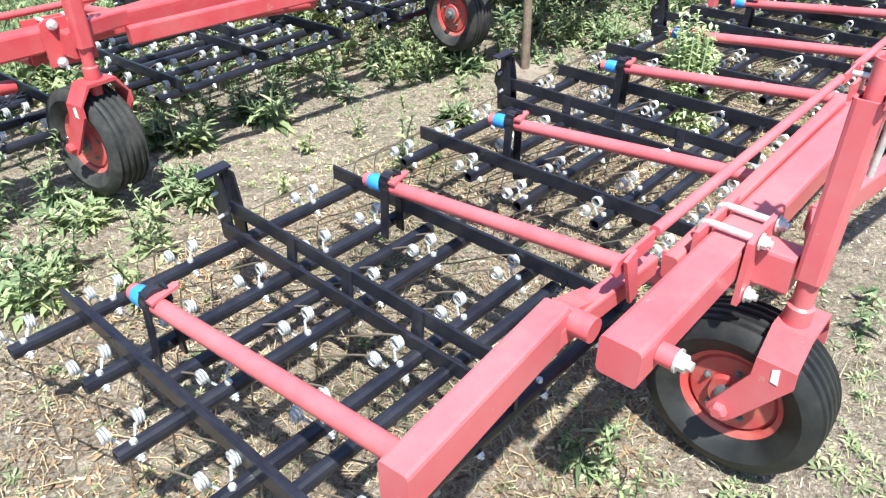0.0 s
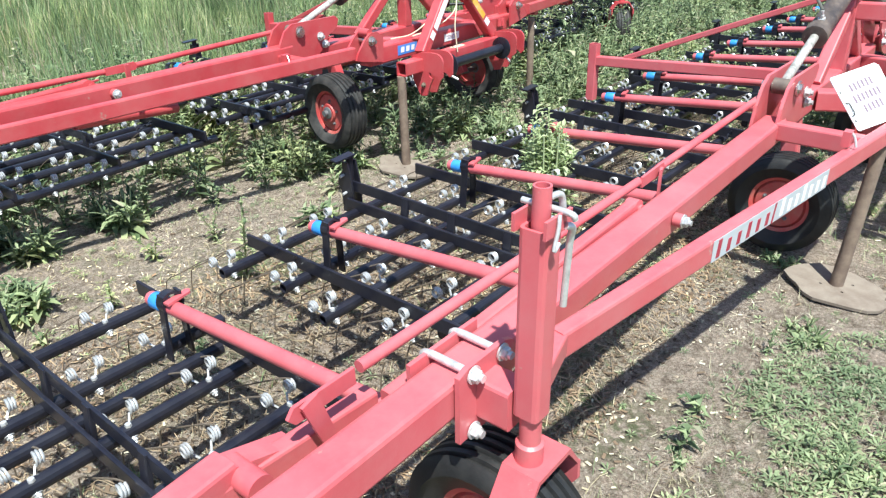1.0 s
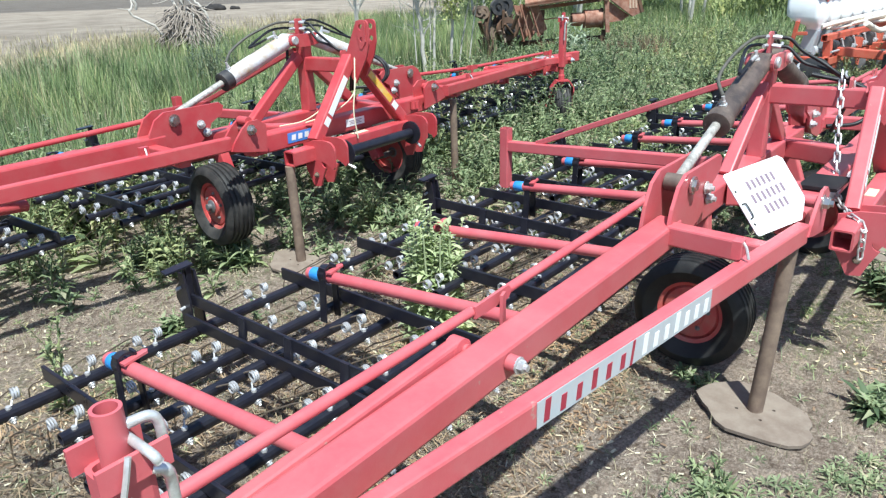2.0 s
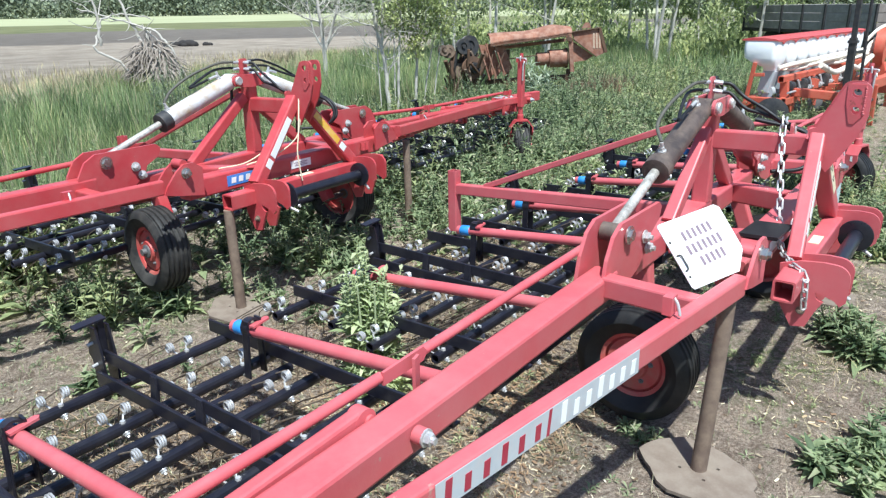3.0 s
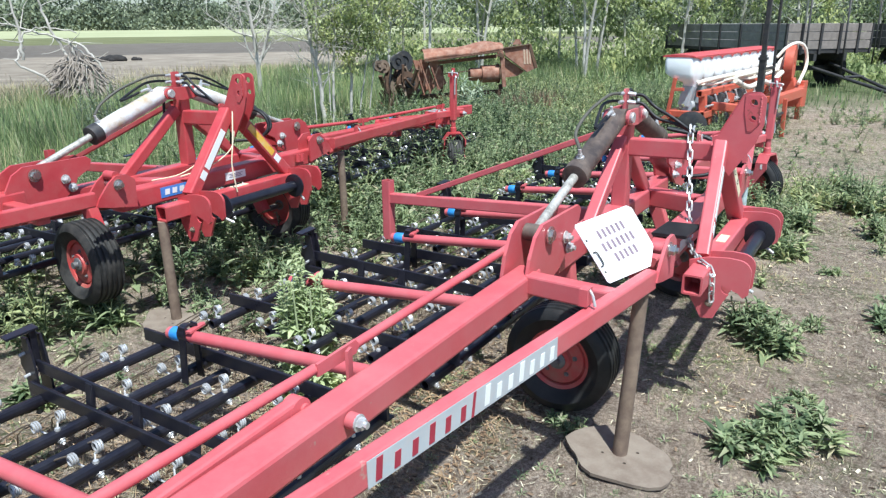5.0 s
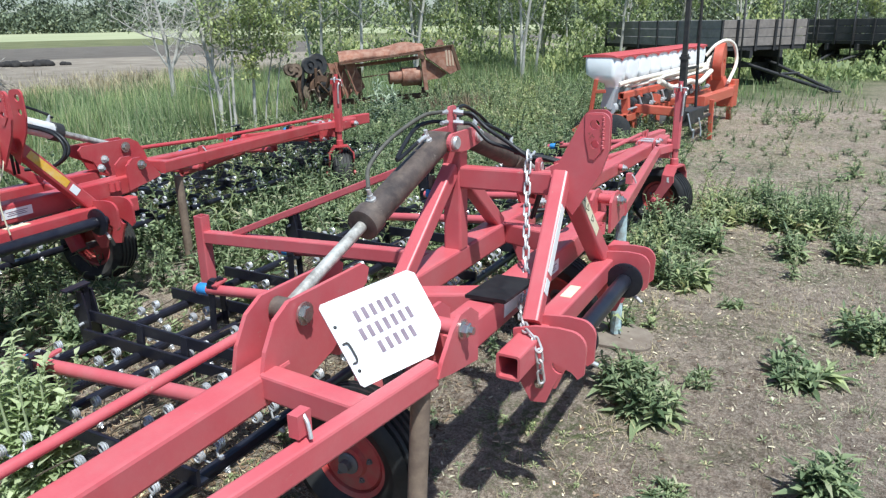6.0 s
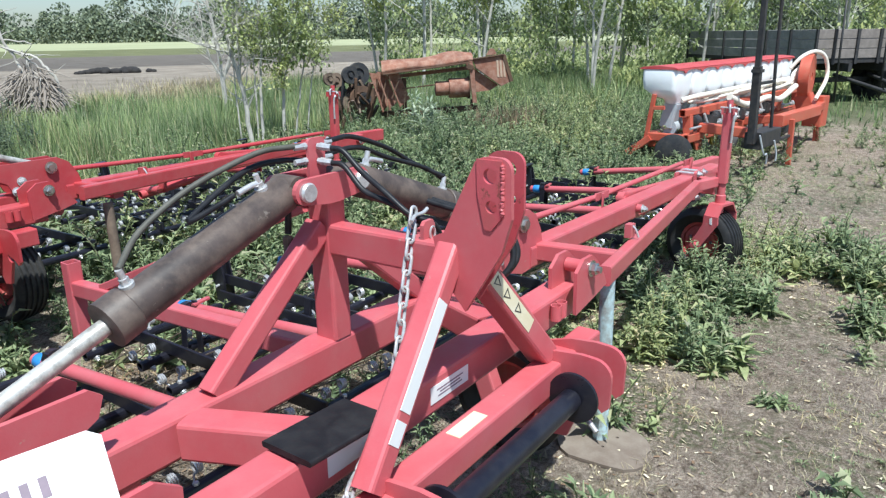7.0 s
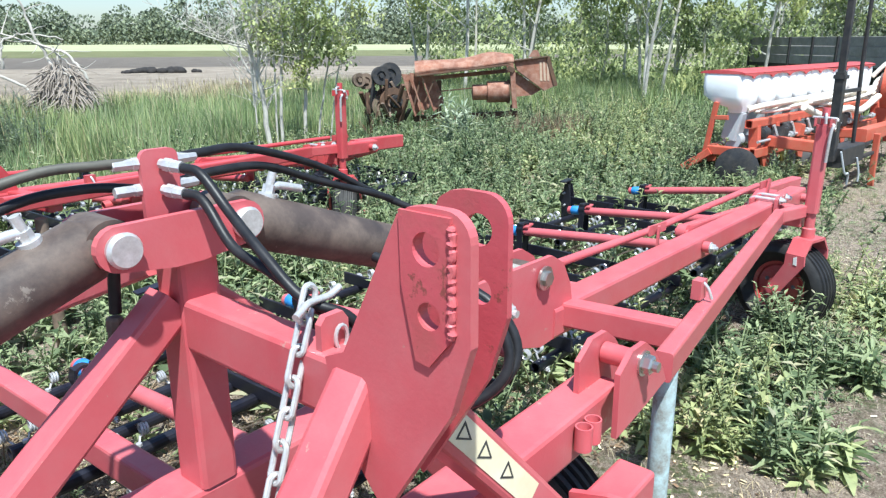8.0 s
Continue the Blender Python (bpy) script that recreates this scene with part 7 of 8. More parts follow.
def build_cover():
    """Small leaf rosettes close to the soil, in patches."""
    n = 24000
    x, y = gen.uniform(-5.5, 7, n), gen.uniform(-3.6, 3.4, n)
    def chance(a, b):
        patch = noise.noise(Vector((a * 1.2 + 3, b * 1.2, 11.0))) + 0.4 * noise.noise(Vector((a * 4, b * 4, 13.0)))
        base = 0.12 if -0.4 < b < 1.5 and a < 0 else 0.30
        if b > 1.6 and a > -0.6 or a > 1.2 and b > -0.4:
            base = 0.8
        if b <= -0.12 and a < -0.2:
            base = 0.75 if a < -1.1 else 0.15
        return base + 1.1 * max(patch, 0)
    keep = np.array([gen.random() < chance(a, b) for a, b in zip(x, y)])
    x, y = x[keep], y[keep]
    n = len(x)
    rosette, petals = [], []
    for k in range(6):
        turn, rise = k * 1.05 + 0.2 * math.sin(k * 5.0), 0.16 + 0.12 * (k % 3)
        c, d = math.cos(turn), math.sin(turn)
        rosette += [(0.08 * c, 0.08 * d, 0.02), (0.55 * c + 0.13 * d, 0.55 * d - 0.13 * c, rise), (c, d, rise * 0.9), (0.55 * c - 0.13 * d, 0.55 * d + 0.13 * c, rise)]
        petals.append((4 * k, 4 * k + 1, 4 * k + 2, 4 * k + 3))
    rosette, petals = np.array(rosette), np.array(petals)
    v, f = strewn(rosette, petals, np.stack([x, y, heights(x, y) + gen.uniform(-0.002, 0.006, n)], -1), gen.uniform(0, 6.28, n), 0.010 + 0.022 * gen.uniform(0, 1, n) ** 1.6, gen.normal(0, 0.30, (n, 2)))
    # a closer mat of tiny leaves on the hitch side of the near machine
    m = 24000
    mx, my = gen.uniform(-4.2, -0.4, m), gen.uniform(-2.6, -0.05, m)
    keep = np.array([gen.random() < (0.45 if a < -1.7 and b < -0.1 else 0.08) + 1.7 * (noise.noise(Vector((a * 1.5, b * 1.5, 31.0))) + 0.7 * noise.noise(Vector((a * 5, b * 5, 33.0)))) for a, b in zip(mx, my)])
    keep &= mx < -0.95 + 0.35 * np.sin(my * 5.0)
    keep &= ((mx + 0.915) ** 2 + (my + 0.30) ** 2 > 0.04) & (my < -0.10 - 0.12 * (mx + 2.9) * (mx < -0.8))
    mx, my = mx[keep], my[keep]
    m = len(mx)
    v2, f2 = strewn(rosette, petals, np.stack([mx, my, heights(mx, my) + gen.uniform(-0.002, 0.012, m)], -1), gen.uniform(0, 6.28, m), 0.012 + 0.028 * gen.uniform(0, 1, m) ** 1.5, gen.normal(0, 0.35, (m, 2)))
    v, f = np.concatenate([v, v2]), np.concatenate([f, f2 + len(v)])
    tagged(part("ground_cover", stuff_mesh(v, f), COVER, None, "small low leaves spread over the soil", 0), category="ground cover", kind="stuff")


def build_clods():
    n = 5000
    x, y = gen.uniform(-5.5, 6.0, n), gen.uniform(-3.4, 3.0, n)
    z = heights(x, y)
    ico = np.array([(1, 0, 0), (0, 1, 0), (-1, 0, 0), (0, -1, 0), (0.1, 0.1, 0.8), (0, 0, -0.7)], float)
    tri = np.array([(0, 1, 4), (1, 2, 4), (2, 3, 4), (3, 0, 4), (1, 0, 5), (2, 1, 5), (3, 2, 5), (0, 3, 5)])
    v, f = strewn(ico, tri, np.stack([x, y, z], -1), gen.uniform(0, 6.28, n), gen.uniform(0.003, 0.011, n), gen.uniform(-0.4, 0.4, (n, 2)))
    clod = surface("dry_clods", (0.24, 0.19, 0.14), (0.38, 0.31, 0.235), 0.95, coarse=4, fine=60, bump=0)
    tagged(part("clods", stuff_mesh(v, f), clod, None, "small dry crumbs of soil", 50), category="clods", kind="stuff")


def single_weed(name, label, place, arrays, high, mat, turn=0.0, category="weed"):
    """A leafy weed of its own: its leaves and the main stems that carry them."""
    verts, faces = arrays
    v, f = strewn(verts, faces, np.array([[0, 0, -0.005]]), np.array([turn]), np.array([1.0]))
    root = thing(name, label, category, "", pose(place[0], place[1], ground_z(*place)))
    part("leaves", stuff_mesh(v, f), mat, root, "", 0)
    wide = 0.35 * float(np.abs(v[:, :2]).max())
    for k in range(4):
        c, d = wide * math.cos(turn + k * 1.6), wide * math.sin(turn + k * 1.6)
        part("stem", Shape().tube([(c * 0.6, d * 0.6, -0.01), (c * 0.8, d * 0.8, high * 0.4), (c, d, high * 0.7)], [0.0045, 0.004, 0.002], 7).mesh(), STALK, root, "pale green stem")
    return root


def clump(seed, count, spread, high, leaves, long, wide, lean):
    rng = np.random.default_rng(seed)
    vs, fs, base = [], [], 0
    for k in range(count):
        broad = k % 3 == 0
        verts, faces = weed_arrays(seed * 31 + k, high * rng.uniform(0.45, 1.0) * (0.75 if broad else 1.0), leaves // 2 if broad else leaves, long * (1.3 if broad else 0.8), wide * (0.95 if broad else 0.75), lean * (1.3 if broad else 1.0), 3 if broad else 2)
        r, a = spread * math.sqrt(rng.random()), rng.uniform(0, 6.28)
        vs.append(verts + (r * math.cos(a), r * math.sin(a), 0))
        fs.append(faces + base)
        base += len(verts)
    return np.concatenate(vs), np.concatenate(fs)


def bush_arrays():
    """A crown of small leaves on upright stems, thin towards the foot."""
    verts, faces = clump(3, 84, 0.110, 0.60, 72, 0.066, 0.040, 0.16)
    low = verts[faces].mean(1)[:, 2] < 0.24
    return verts, faces[~low | (np.random.default_rng(5).random(len(faces)) < 0.3)]


def build_plants():
    build_weeds()
    build_all_grass()
    build_straw()
    build_clods()
    build_chips()
    build_twigs()
    build_cover()
    bush = thing("pale_bush", "pale yellow-green bushy weed growing through the harrow", "bush", "", pose(-1.13, 0.91, ground_z(-1.13, 0.91) - 0.005))
    part("leaves", stuff_mesh(*bush_arrays()), WEED_PALE, bush, "", 0)
    for k in range(6):
        c, d = 0.05 * math.cos(k * 1.05), 0.05 * math.sin(k * 1.05)
        part("stem", Shape().tube([(c * 0.4, d * 0.4, 0.0), (c, d, 0.2), (c * 1.3, d * 1.3, 0.48)], [0.006, 0.005, 0.003], 8).mesh(), STALK, bush, "pale green stem")
    spots = (((-0.62, -0.70), 7, 0.14, 0.13, 0.8), ((-0.44, -0.84), 6, 0.13, 0.12, 0.8), ((0.33, -0.62), 9, 0.10, 0.23, 0.4), ((0.42, -0.50), 5, 0.07, 0.24, 0.3), ((0.82, -1.13), 6, 0.10, 0.11, 0.9), ((0.07, -1.24), 7, 0.07, 0.18, 0.7), ((1.33, -1.42), 8, 0.13, 0.22, 0.5),
             ((-0.80, -0.06), 3, 0.05, 0.07, 0.8), ((-0.15, -0.78), 3, 0.05, 0.06, 0.9), ((0.64, -0.75), 3, 0.06, 0.08, 0.9), ((-1.34, -0.30), 3, 0.06, 0.08, 0.9), ((-3.10, 0.19), 4, 0.07, 0.09, 0.9), ((1.53, -0.76), 3, 0.05, 0.06, 0.9),
             ((1.80, -0.43), 11, 0.15, 0.26, 0.4), ((2.10, -0.16), 9, 0.16, 0.28, 0.4), ((2.31, -0.06), 8, 0.14, 0.34, 0.35), ((2.68, -0.18), 8, 0.14, 0.34, 0.35), ((2.55, -0.42), 8, 0.14, 0.28, 0.4), ((2.55, -1.01), 4, 0.05, 0.26, 0.3), ((2.72, -1.37), 9, 0.12, 0.26, 0.4), ((3.25, -0.93), 10, 0.16, 0.36, 0.4), ((3.45, -1.14), 10, 0.17, 0.38, 0.4), ((3.70, -0.90), 9, 0.16, 0.34, 0.4), ((3.34, -0.55), 8, 0.14, 0.28, 0.4),
             ((-1.75, -0.95), 5, 0.10, 0.10, 0.8), ((-1.95, -0.62), 4, 0.09, 0.08, 0.8), ((-2.35, -0.55), 5, 0.12, 0.08, 0.8),
             ((-2.39, 2.53), 9, 0.13, 0.26, 0.5), ((-2.83, 2.56), 7, 0.12, 0.22, 0.5), ((-3.10, 2.06), 7, 0.12, 0.18, 0.6), ((-1.33, 2.72), 8, 0.15, 0.24, 0.5), ((-1.09, 2.44), 7, 0.11, 0.26, 0.5), ((-1.15, 2.27), 6, 0.09, 0.20, 0.5), ((-1.75, 1.85), 5, 0.09, 0.12, 0.6), ((-3.42, 2.28), 6, 0.12, 0.14, 0.6), ((-3.75, 1.94), 8, 0.14, 0.20, 0.6), ((-0.25, 2.30), 8, 0.14, 0.26, 0.5), ((-0.3, 1.75), 8, 0.14, 0.30, 0.4),
             ((0.95, 2.05), 9, 0.16, 0.34, 0.4), ((1.45, 2.30), 10, 0.18, 0.40, 0.4), ((1.95, 2.15), 10, 0.18, 0.40, 0.4), ((2.35, 2.62), 10, 0.17, 0.42, 0.4), ((2.80, 2.30), 10, 0.18, 0.42, 0.4), ((3.15, 2.95), 10, 0.18, 0.44, 0.4), ((2.55, 3.35), 9, 0.18, 0.42, 0.4), ((3.60, 2.55), 10, 0.2, 0.40, 0.4))
    for k, (place, count, spread, high, lean) in enumerate(spots):
        low = high <= 0.10
        if low:
            v, f = strewn(*clump(40 + k, count * 3, spread * 1.2, high, 16, 0.045, 0.013, lean), np.array([[0, 0, -0.005]]), np.array([k * 0.7]), np.array([1.0]))
            patch = part("weed_patch", stuff_mesh(v, f), WEED, None, "low mat of small green weeds on bare soil", 0)
            patch.location = (place[0], place[1], ground_z(*place))
            tagged(patch, category="weeds", kind="stuff")
        else:
            single_weed("weed_clump", "leafy green weed clump on bare soil", place, clump(40 + k, count + 5, spread * 1.1, high, 40, 0.082, 0.031, lean), high, WEED, k * 0.7)
    single_weed("thistle", "tall grey-green thistle beside the scrap machine", (5.75, 4.0), clump(90, 9, 0.17, 0.92, 44, 0.25, 0.065, 0.4), 0.90, THISTLE)


# ---- trees ----
def limb_points(rng, start, way, long, bend, steps=5):
    pts, at, way = [Vector(start)], Vector(start), Vector(way).normalized()
    for k in range(steps):
        way = (way + Vector((rng.uniform(-bend, bend), rng.uniform(-bend, bend), rng.uniform(-bend * 0.5, bend * 0.7)))).normalized()
        at = at + way * long / steps
        pts.append(at.copy())
    return pts


def tree(place, high, seed, leaves=900, stems=1, leaf=0.075, dead=False, spread=0.32, thick=0.035, label="slim pale-barked young tree with thin leaves"):
    rng = random.Random(seed)
    root = thing("tree", label, "tree", "trees", pose(place[0], place[1], ground_z(*place) - 0.02))
    wood = Shape()
    tips = []
    for k in range(stems):
        a = 6.28 * k / stems + rng.uniform(0, 1)
        off = Vector((0.12 * math.cos(a), 0.12 * math.sin(a), 0)) * (stems > 1)
        lean = Vector((0.14 * math.cos(a), 0.14 * math.sin(a), 1)) if stems > 1 else Vector((rng.uniform(-0.08, 0.08), rng.uniform(-0.08, 0.08), 1))
        h = high * rng.uniform(0.75, 1.0)
        trunk = limb_points(rng, off, lean, h, 0.09, 9)
        wood.tube(trunk, [thick * (1 - 0.085 * i) for i in range(10)], 8)
        for i in range(2, 10):
            for _ in range(2 if i > 3 else 1):
                turn = rng.uniform(0, 6.28)
                way = Vector((math.cos(turn), math.sin(turn), rng.uniform(0.3, 1.1)))
                long = h * spread * rng.uniform(0.5, 1.1) * (1.15 - 0.08 * i)
                arm = limb_points(rng, trunk[i], way, long, 0.3, 4)
                base = thick * (1 - 0.085 * i) * 0.5
                wood.tube(arm, [max(base * (1 - 0.2 * j), 0.003) for j in range(5)], 5)
                tips += arm[1:]
                for _ in range(2):
                    twig = limb_points(rng, arm[rng.randint(1, 3)], way + Vector((rng.uniform(-1, 1), rng.uniform(-1, 1), rng.uniform(-0.3, 0.8))), long * 0.5, 0.35, 3)
                    wood.tube(twig, [max(base * 0.4 * (1 - 0.25 * j), 0.002) for j in range(4)], 4)
                    tips += twig[1:]
    part("trunk", wood.mesh(), DEADWOOD if dead else BARK, root)
    if not dead:
        pts = np.array([tuple(t) for t in tips])
        pick = pts[gen.integers(0, len(pts), leaves)] + gen.normal(0, 0.10 * high / 4, (leaves, 3)) * (1, 1, 0.8)
        quad = np.array([(-0.32, 0, 0), (0, -0.5, 0.06), (0.32, 0, 0), (0, 0.5, 0.06)])
        turn = gen.uniform(0, 6.28, leaves)
        v, f = strewn(quad, np.array([(0, 1, 2, 3)]), pick, turn, gen.uniform(0.6, 1.3, leaves) * leaf)
        v = v.reshape(leaves, 4, 3)
        tilt = gen.normal(0, 0.9, (leaves, 2))
        mid = pick[:, None, :]
        v[..., 2] += (v[..., 0] - mid[..., 0]) * tilt[:, None, 0] + (v[..., 1] - mid[..., 1]) * tilt[:, None, 1]
        part("crown", stuff_mesh(v.reshape(-1, 3), f), TREE_LEAF, root, "", 0)
    return root


def grove_tree(label, seed, leaves, from_z, stems):
    """A tree by its stems (their points, then the radius at the foot), with twigs and leaves above a height."""
    rng = random.Random(seed)
    root = thing("tree", label, "tree", "trees")
    tips = []
    for *points, thick in stems:
        run = [p + Vector((rng.uniform(-0.008, 0.008), rng.uniform(-0.008, 0.008), 0)) for p in curve_points(points, 4)]
        n = len(run)
        wood = Shape().tube(run, [thick * (1 - 0.7 * i / n) for i in range(n)], 9)
        for i in range(n // 4, n):
            if run[i].z < from_z - 0.15:
                continue
            for _ in range(2):
                turn = rng.uniform(0, 6.28)
                way = Vector((math.cos(turn), math.sin(turn), rng.uniform(0.1, 1.1)))
                long = rng.uniform(0.18, 0.60)
                twig = limb_points(rng, run[i], way, long, 0.35, 4)
                wood.tube(twig, [max(thick * 0.28 * (1 - 0.2 * j), 0.0022) for j in range(5)], 5)
                tips += twig[1:]
                for _ in range(2):
                    spray = limb_points(rng, twig[rng.randint(1, 3)], way + Vector((rng.uniform(-1, 1), rng.uniform(-1, 1), rng.uniform(-0.5, 0.6))), long * 0.5, 0.4, 3)
                    wood.tube(spray, [0.003, 0.0025, 0.002, 0.0015], 4)
                    tips += spray[1:]
        part("trunk", wood.mesh(), DEADWOOD if not leaves else BARK, root)
    if leaves:
        pts = np.array([tuple(t) for t in tips if t.z > from_z])
        pick = pts[gen.integers(0, len(pts), leaves)] + gen.normal(0, 0.05, (leaves, 3))
        quad = np.array([(-0.32, 0, 0), (0, -0.5, 0.06), (0.32, 0, 0), (0, 0.5, 0.06)])
        v, f = strewn(quad, np.array([(0, 1, 2, 3)]), pick, gen.uniform(0, 6.28, leaves), gen.uniform(0.6, 1.3, leaves) * 0.042)
        v = v.reshape(leaves, 4, 3)
        tilt = gen.normal(0, 0.8, (leaves, 2))
        v[..., 2] += (v[..., 0] - pick[:, None, 0]) * tilt[:, :1] + (v[..., 1] - pick[:, None, 1]) * tilt[:, 1:]
        part("crown", stuff_mesh(v.reshape(-1, 3), f), TREE_LEAF, root, "", 0)
    return root


def build_trees():
    rng = random.Random(21)
    grove_tree("leaning pale-barked bare tree beside the scrap machine", 401, 120, 0.5, (
        ((4.25, 5.45, -0.04), (4.24, 5.46, 0.33), (4.21, 5.48, 0.80), (4.13, 5.54, 1.27), (4.10, 5.56, 1.75), (4.02, 5.62, 2.5), (3.96, 5.68, 3.3), 0.031),
        ((4.19, 5.49, 0.90), (4.21, 5.48, 1.25), (4.23, 5.47, 1.80), (4.27, 5.50, 2.6), (4.24, 5.55, 3.2), 0.020),
        ((4.14, 5.53, 1.22), (4.02, 5.62, 1.25), (3.90, 5.70, 1.30), (3.73, 5.82, 1.38), (3.60, 5.90, 1.50), 0.011),
        ((4.17, 5.52, -0.03), (4.16, 5.53, 0.6), (4.15, 5.53, 1.15), (4.20, 5.50, 1.8), (4.22, 5.5, 2.4), 0.010)))
    grove_tree("slim straight pale-barked tree with yellow-green leaves", 402, 2100, 1.12, (
        ((4.37, 5.40, -0.04), (4.37, 5.39, 0.30), (4.39, 5.38, 0.80), (4.42, 5.36, 1.25), (4.44, 5.36, 1.75), (4.52, 5.30, 2.5), (4.50, 5.30, 3.1), 0.021),
        ((4.34, 5.43, -0.03), (4.34, 5.42, 0.7), (4.35, 5.42, 1.2), (4.30, 5.44, 1.8), (4.28, 5.46, 2.5), 0.012)))
    grove_tree("slim grey-barked young tree with green leaves", 403, 3600, 0.85, (
        ((4.61, 5.28, -0.04), (4.61, 5.28, 0.35), (4.63, 5.27, 0.80), (4.62, 5.27, 1.25), (4.66, 5.24, 1.8), (4.62, 5.28, 2.5), (4.66, 5.26, 3.2), 0.023),
        ((4.62, 5.27, 0.85), (4.70, 5.20, 1.15), (4.74, 5.16, 1.6), (4.80, 5.10, 2.2), 0.011)))
    grove_tree("thin leaning young tree with green leaves", 404, 1900, 1.05, (
        ((4.78, 5.30, -0.04), (4.80, 5.28, 0.30), (4.86, 5.22, 0.80), (4.93, 5.16, 1.25), (4.99, 5.10, 1.8), (5.06, 5.05, 2.5), 0.013),
        ((4.90, 5.22, -0.03), (4.94, 5.18, 0.6), (5.02, 5.10, 1.2), (5.08, 5.02, 1.9), 0.011)))
    grove_tree("dead bare tree with forked bleached stems", 405, 0, 0.5, (
        ((7.06, 9.51, -0.04), (7.06, 9.51, 0.66), (7.04, 9.53, 1.15), (7.00, 9.56, 1.60), (6.92, 9.60, 2.3), (6.86, 9.66, 3.2), 0.046),
        ((7.06, 9.51, 0.62), (7.18, 9.41, 1.05), (7.28, 9.32, 1.45), (7.36, 9.22, 1.95), (7.40, 9.20, 2.9), 0.032),
        ((7.06, 9.51, 0.70), (6.94, 9.62, 1.00), (6.88, 9.68, 1.5), (6.84, 9.7, 2.2), 0.022),
        ((7.02, 9.55, 1.22), (6.86, 9.68, 1.27), (6.70, 9.83, 1.37), (6.42, 10.05, 1.62), 0.018),
        ((7.10, 9.48, 0.75), (7.22, 9.36, 1.0), (7.30, 9.30, 1.12), (7.50, 9.10, 1.2), 0.016)))
    # the belt of young trees behind the scrap machine and the trailers
    spots = []
    for k in range(44):
        t = k / 43
        az = lerp(50, -12, t) + rng.uniform(-1.5, 1.5)
        d = rng.uniform(15, 24) if az > 12 else rng.uniform(20, 30)
        spots.append((d * math.cos(radians(az)), d * math.sin(radians(az)) - 0.5))
    for k, (x, y) in enumerate(spots):
        if math.degrees(math.atan2(y + 0.8, x + 0.5)) > 41:
            continue
        tree((x, y), rng.uniform(4.0, 7.5), 300 + k, 2400, 1 + (k % 3 == 0), 0.092, thick=0.042, spread=0.36)
    # low leafy growth under them
    n = 46000
    az, d = radians(1) * gen.uniform(-14, 40, n), gen.uniform(17, 31, n)
    x, y = d * np.cos(az), d * np.sin(az)
    lump = np.array([noise.noise(Vector((a * 0.35, b * 0.35, 8.0))) for a, b in zip(x, y)])
    z = gen.uniform(0, 1, n) ** 1.3 * np.maximum(0.8 + 2.2 * lump, 0.35)
    quad = np.array([(-0.4, 0, 0), (0, -0.5, 0.1), (0.4, 0, 0), (0, 0.5, 0.1)])
    v, f = strewn(quad, np.array([(0, 1, 2, 3)]), np.stack([x, y, z], -1), gen.uniform(0, 6.28, n), gen.uniform(0.045, 0.125, n), gen.normal(0, 0.8, (n, 2)))
    v = v.reshape(n, 4, 3)
    tilt = gen.normal(0, 1.0, (n, 2))
    v[..., 2] += (v[..., 0] - x[:, None]) * tilt[:, :1] + (v[..., 1] - y[:, None]) * tilt[:, 1:]
    tagged(part("undergrowth", stuff_mesh(v.reshape(-1, 3), f), TREE_LEAF, None, "leafy undergrowth below the belt of trees", 0), category="bushes", kind="stuff")
    # the far wood beyond the fields: crowns of uneven height on a dark hedge
    crowns = 620
    caz, cd = radians(1) * gen.uniform(-30, 115, crowns), gen.uniform(285, 318, crowns)
    tall = (6.5 + 12.0 * gen.uniform(0, 1, crowns) ** 2.0) * (1 + 0.16 * np.sin(caz * 9.0) + 0.08 * np.sin(caz * 37.0))
    spread = gen.uniform(2.8, 6.5, crowns)
    per = 260
    who = np.repeat(np.arange(crowns), per)
    n = crowns * per
    u = gen.uniform(0.15, 1.0, n)
    wide = spread[who] * np.sqrt(np.clip(1 - ((u - 0.55) / 0.46) ** 2, 0.02, 1))
    r, a = wide * np.sqrt(gen.uniform(0, 1, n)), gen.uniform(0, 6.28, n)
    x, y = cd[who] * np.cos(caz[who]) + r * np.cos(a), cd[who] * np.sin(caz[who]) + r * np.sin(a)
    z = u * tall[who]
    h = 42000
    haz, hd = radians(1) * gen.uniform(-30, 115, h), gen.uniform(280, 300, h)
    x, y = np.concatenate([x, hd * np.cos(haz)]), np.concatenate([y, hd * np.sin(haz)])
    z = np.concatenate([z, gen.uniform(0, 1, h) * (6.5 + 2.2 * np.sin(haz * 31.0) + 1.4 * np.sin(haz * 83.0))])
    n += h
    quad = np.array([(-0.5, 0, -0.45), (0.5, 0, -0.45), (0.4, 0.2, 0.5), (-0.4, 0.2, 0.5)])
    v, f = strewn(quad, np.array([(0, 1, 2, 3)]), np.stack([x, y, z], -1), gen.uniform(0, 6.28, n), gen.uniform(0.35, 0.95, n), gen.normal(0, 0.6, (n, 2)))
    tagged(part("far_wood", stuff_mesh(v, f), FAR_LEAF, None, "far dark green line of trees beyond the fields", 0), category="wood", kind="stuff")


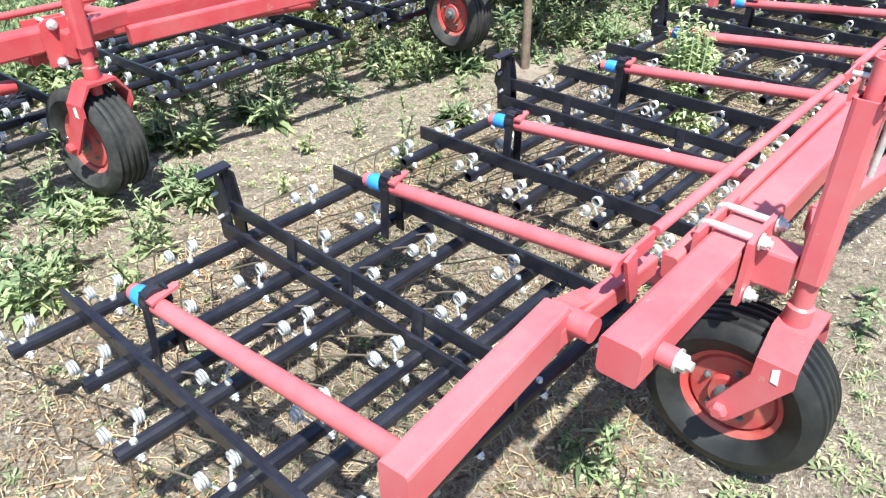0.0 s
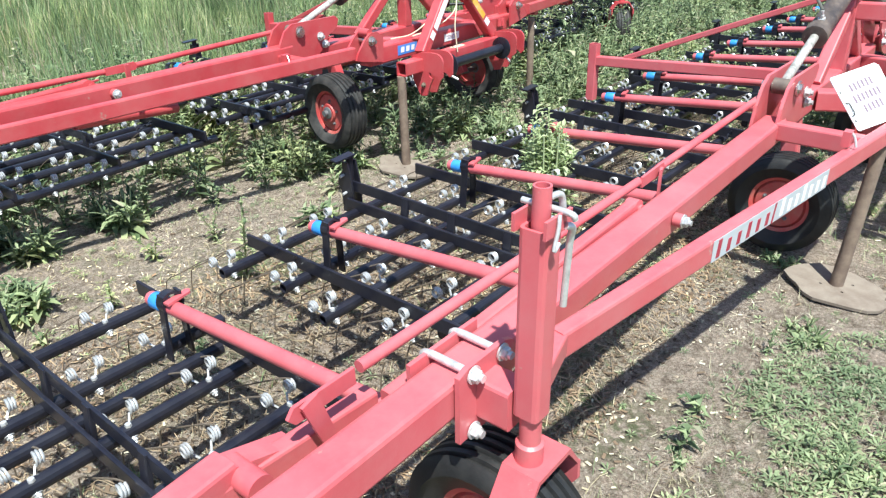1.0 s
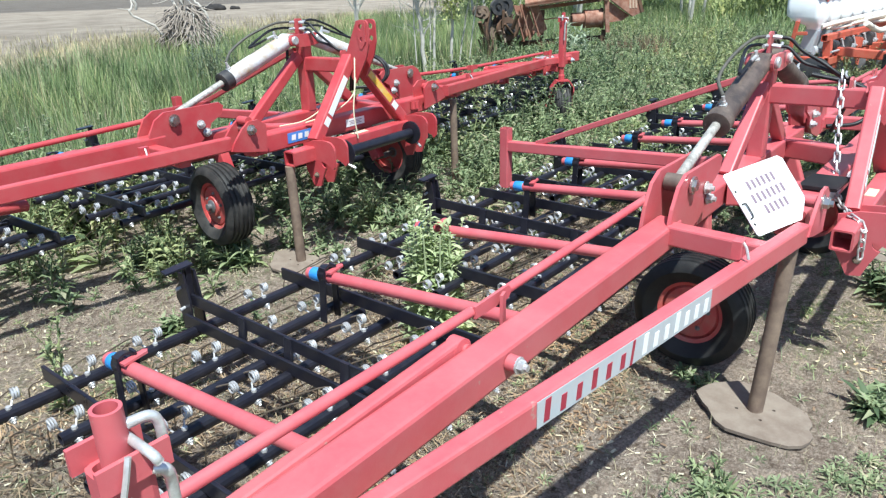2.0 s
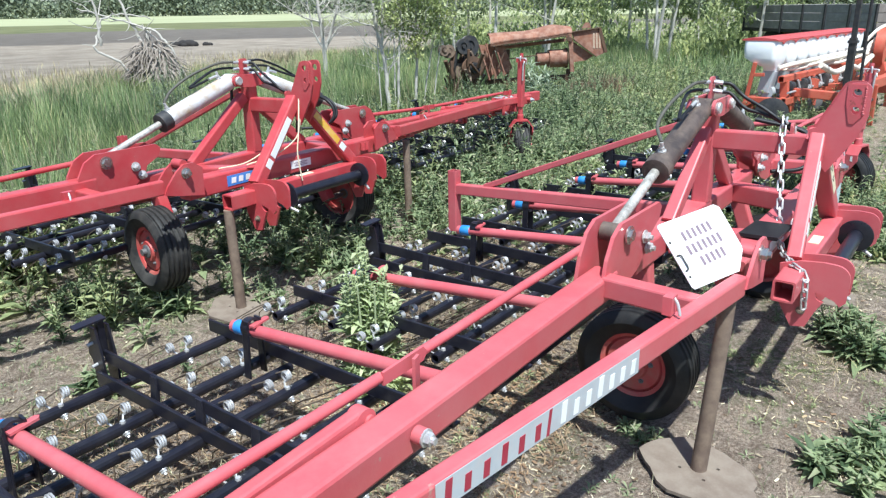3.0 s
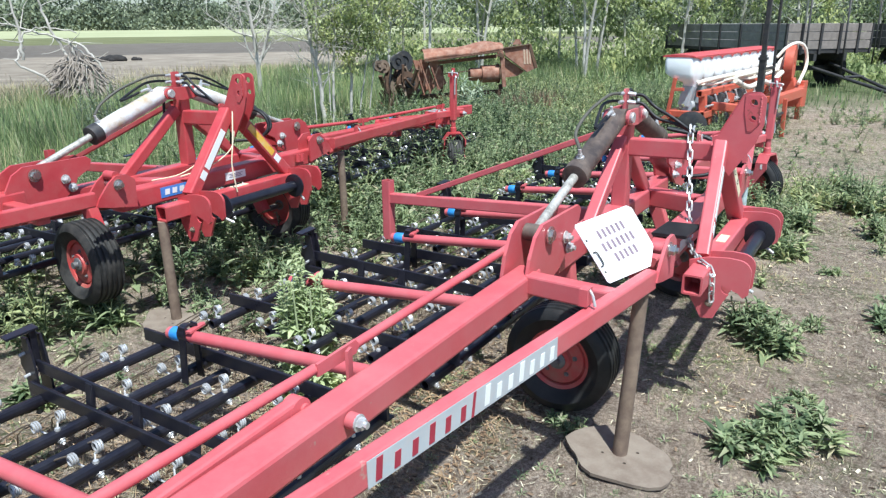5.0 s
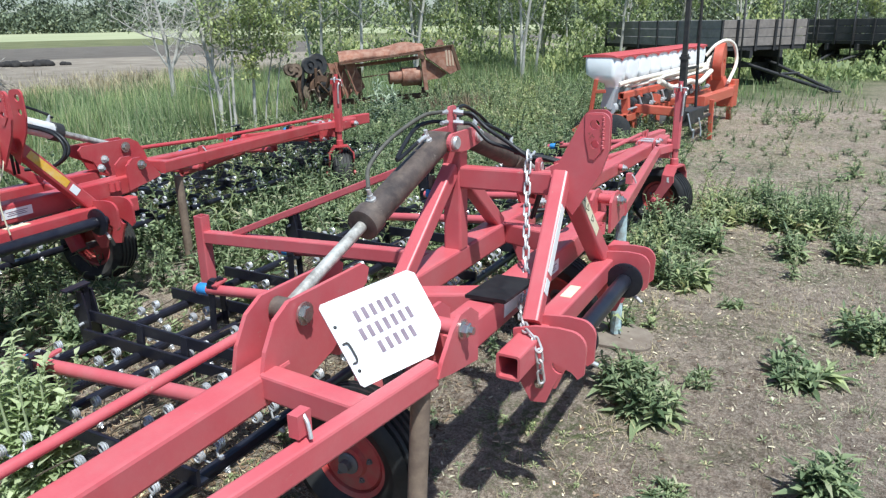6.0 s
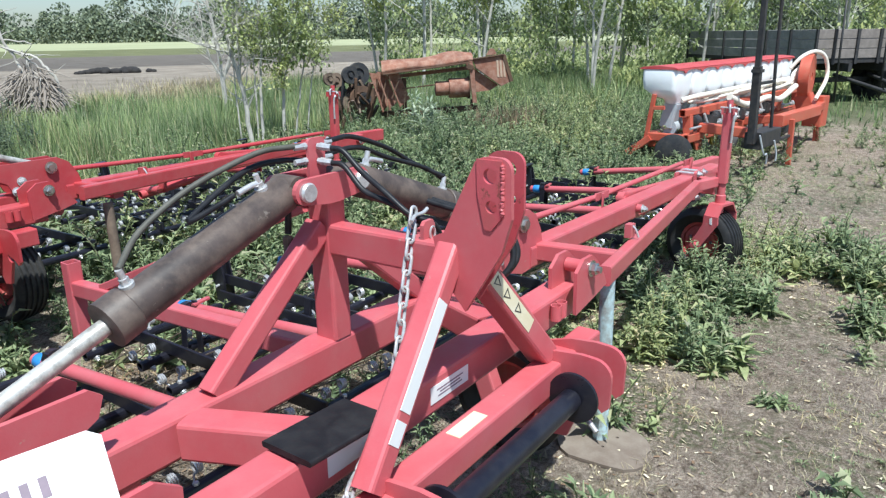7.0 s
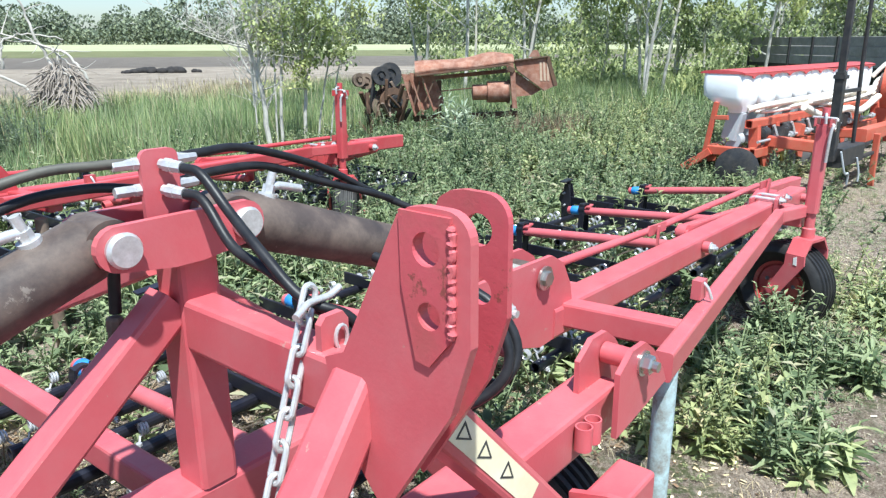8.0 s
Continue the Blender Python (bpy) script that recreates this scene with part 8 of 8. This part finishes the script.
# bleached brush mound beside the bare strip
def brush_pile(m):
    root = thing("brush_pile", "heap of bleached dry branches in the grass", "brush", "", m)
    rng = random.Random(3)
    wood = Shape()
    for k in range(340):
        a = rng.uniform(0, 6.28)
        r = 0.36 * math.sqrt(rng.random())
        high = 0.80 * math.sqrt(max(1 - (r / 0.40) ** 2, 0.02)) + 0.04
        start = Vector((r * math.cos(a), r * math.sin(a), high * rng.uniform(0.55, 1.0)))
        way = (math.cos(a) * 0.35 - math.sin(a) * rng.uniform(-0.5, 0.5), math.sin(a) * 0.35 + math.cos(a) * rng.uniform(-0.5, 0.5), rng.uniform(-1.6, -0.2))
        run = [Vector((p.x, p.y, max(p.z, -0.01))) for p in limb_points(rng, start, way, rng.uniform(0.25, 0.55), 0.35, 4)]
        wood.tube(run, [0.011, 0.010, 0.008, 0.006, 0.004], 4)
    part("tangle", wood.mesh(), BRUSHWOOD, root, "grey-brown tangle of twigs")
    # drooping bleached limbs that arch over the mound
    for pts, r in ((((0.0, 0.0, 0.3), (-0.10, 0.1, 0.75), (-0.22, 0.15, 1.05), (-0.35, 0.2, 1.5), (-0.55, 0.2, 1.95)), 0.028), (((0.35, -0.2, 0.05), (0.32, -0.15, 0.55), (0.15, -0.05, 0.85), (-0.15, 0.1, 1.02), (-0.6, 0.2, 1.15), (-0.95, 0.2, 1.25)), 0.024),
                   (((-0.25, 0.0, 0.2), (-0.55, 0.05, 0.5), (-0.80, 0.05, 0.65), (-0.72, 0.1, 0.9), (-0.62, 0.1, 1.1), (-0.35, 0.15, 1.18), (0.1, 0.1, 1.10)), 0.022), (((-0.72, 0.1, 0.7), (-0.70, 0.1, 1.1), (-0.74, 0.15, 1.6), (-0.85, 0.2, 2.1)), 0.024),
                   (((0.05, 0.0, 0.3), (0.02, 0.05, 0.7), (-0.05, 0.1, 1.0)), 0.02), (((0.15, -0.1, 0.4), (0.10, -0.1, 0.75), (-0.10, 0.05, 1.0)), 0.016)):
        limbs = Shape()
        run = curve_points(pts, 5)
        run = [p + Vector((rng.uniform(-0.02, 0.02), rng.uniform(-0.02, 0.02), rng.uniform(-0.02, 0.02))) for p in run]
        limbs.tube(run, [r * (1 - 0.6 * i / len(run)) for i in range(len(run))], 7)
        for _ in range(5):
            limbs.tube(limb_points(rng, run[rng.randint(len(run) // 3, len(run) - 1)], (rng.uniform(-1, 1), rng.uniform(-1, 1), rng.uniform(-0.6, 1)), rng.uniform(0.2, 0.55), 0.45, 4), [0.009, 0.007, 0.006, 0.004, 0.003], 5)
        part("dead_limb", limbs.mesh(), DEADWOOD, root, "bare arching bleached limb")


build_plants()
build_trees()
brush_pile(pose(5.05, 12.2, 0.0, 0, 0, -22) @ Matrix.Scale(1.2, 4))
single_weed("grey_bush", "grey-green bushy shrub in the tall grass", (2.50, 7.72), clump(77, 26, 0.42, 0.95, 60, 0.10, 0.030, 0.35), 1.0, SHRUB, category="bush")
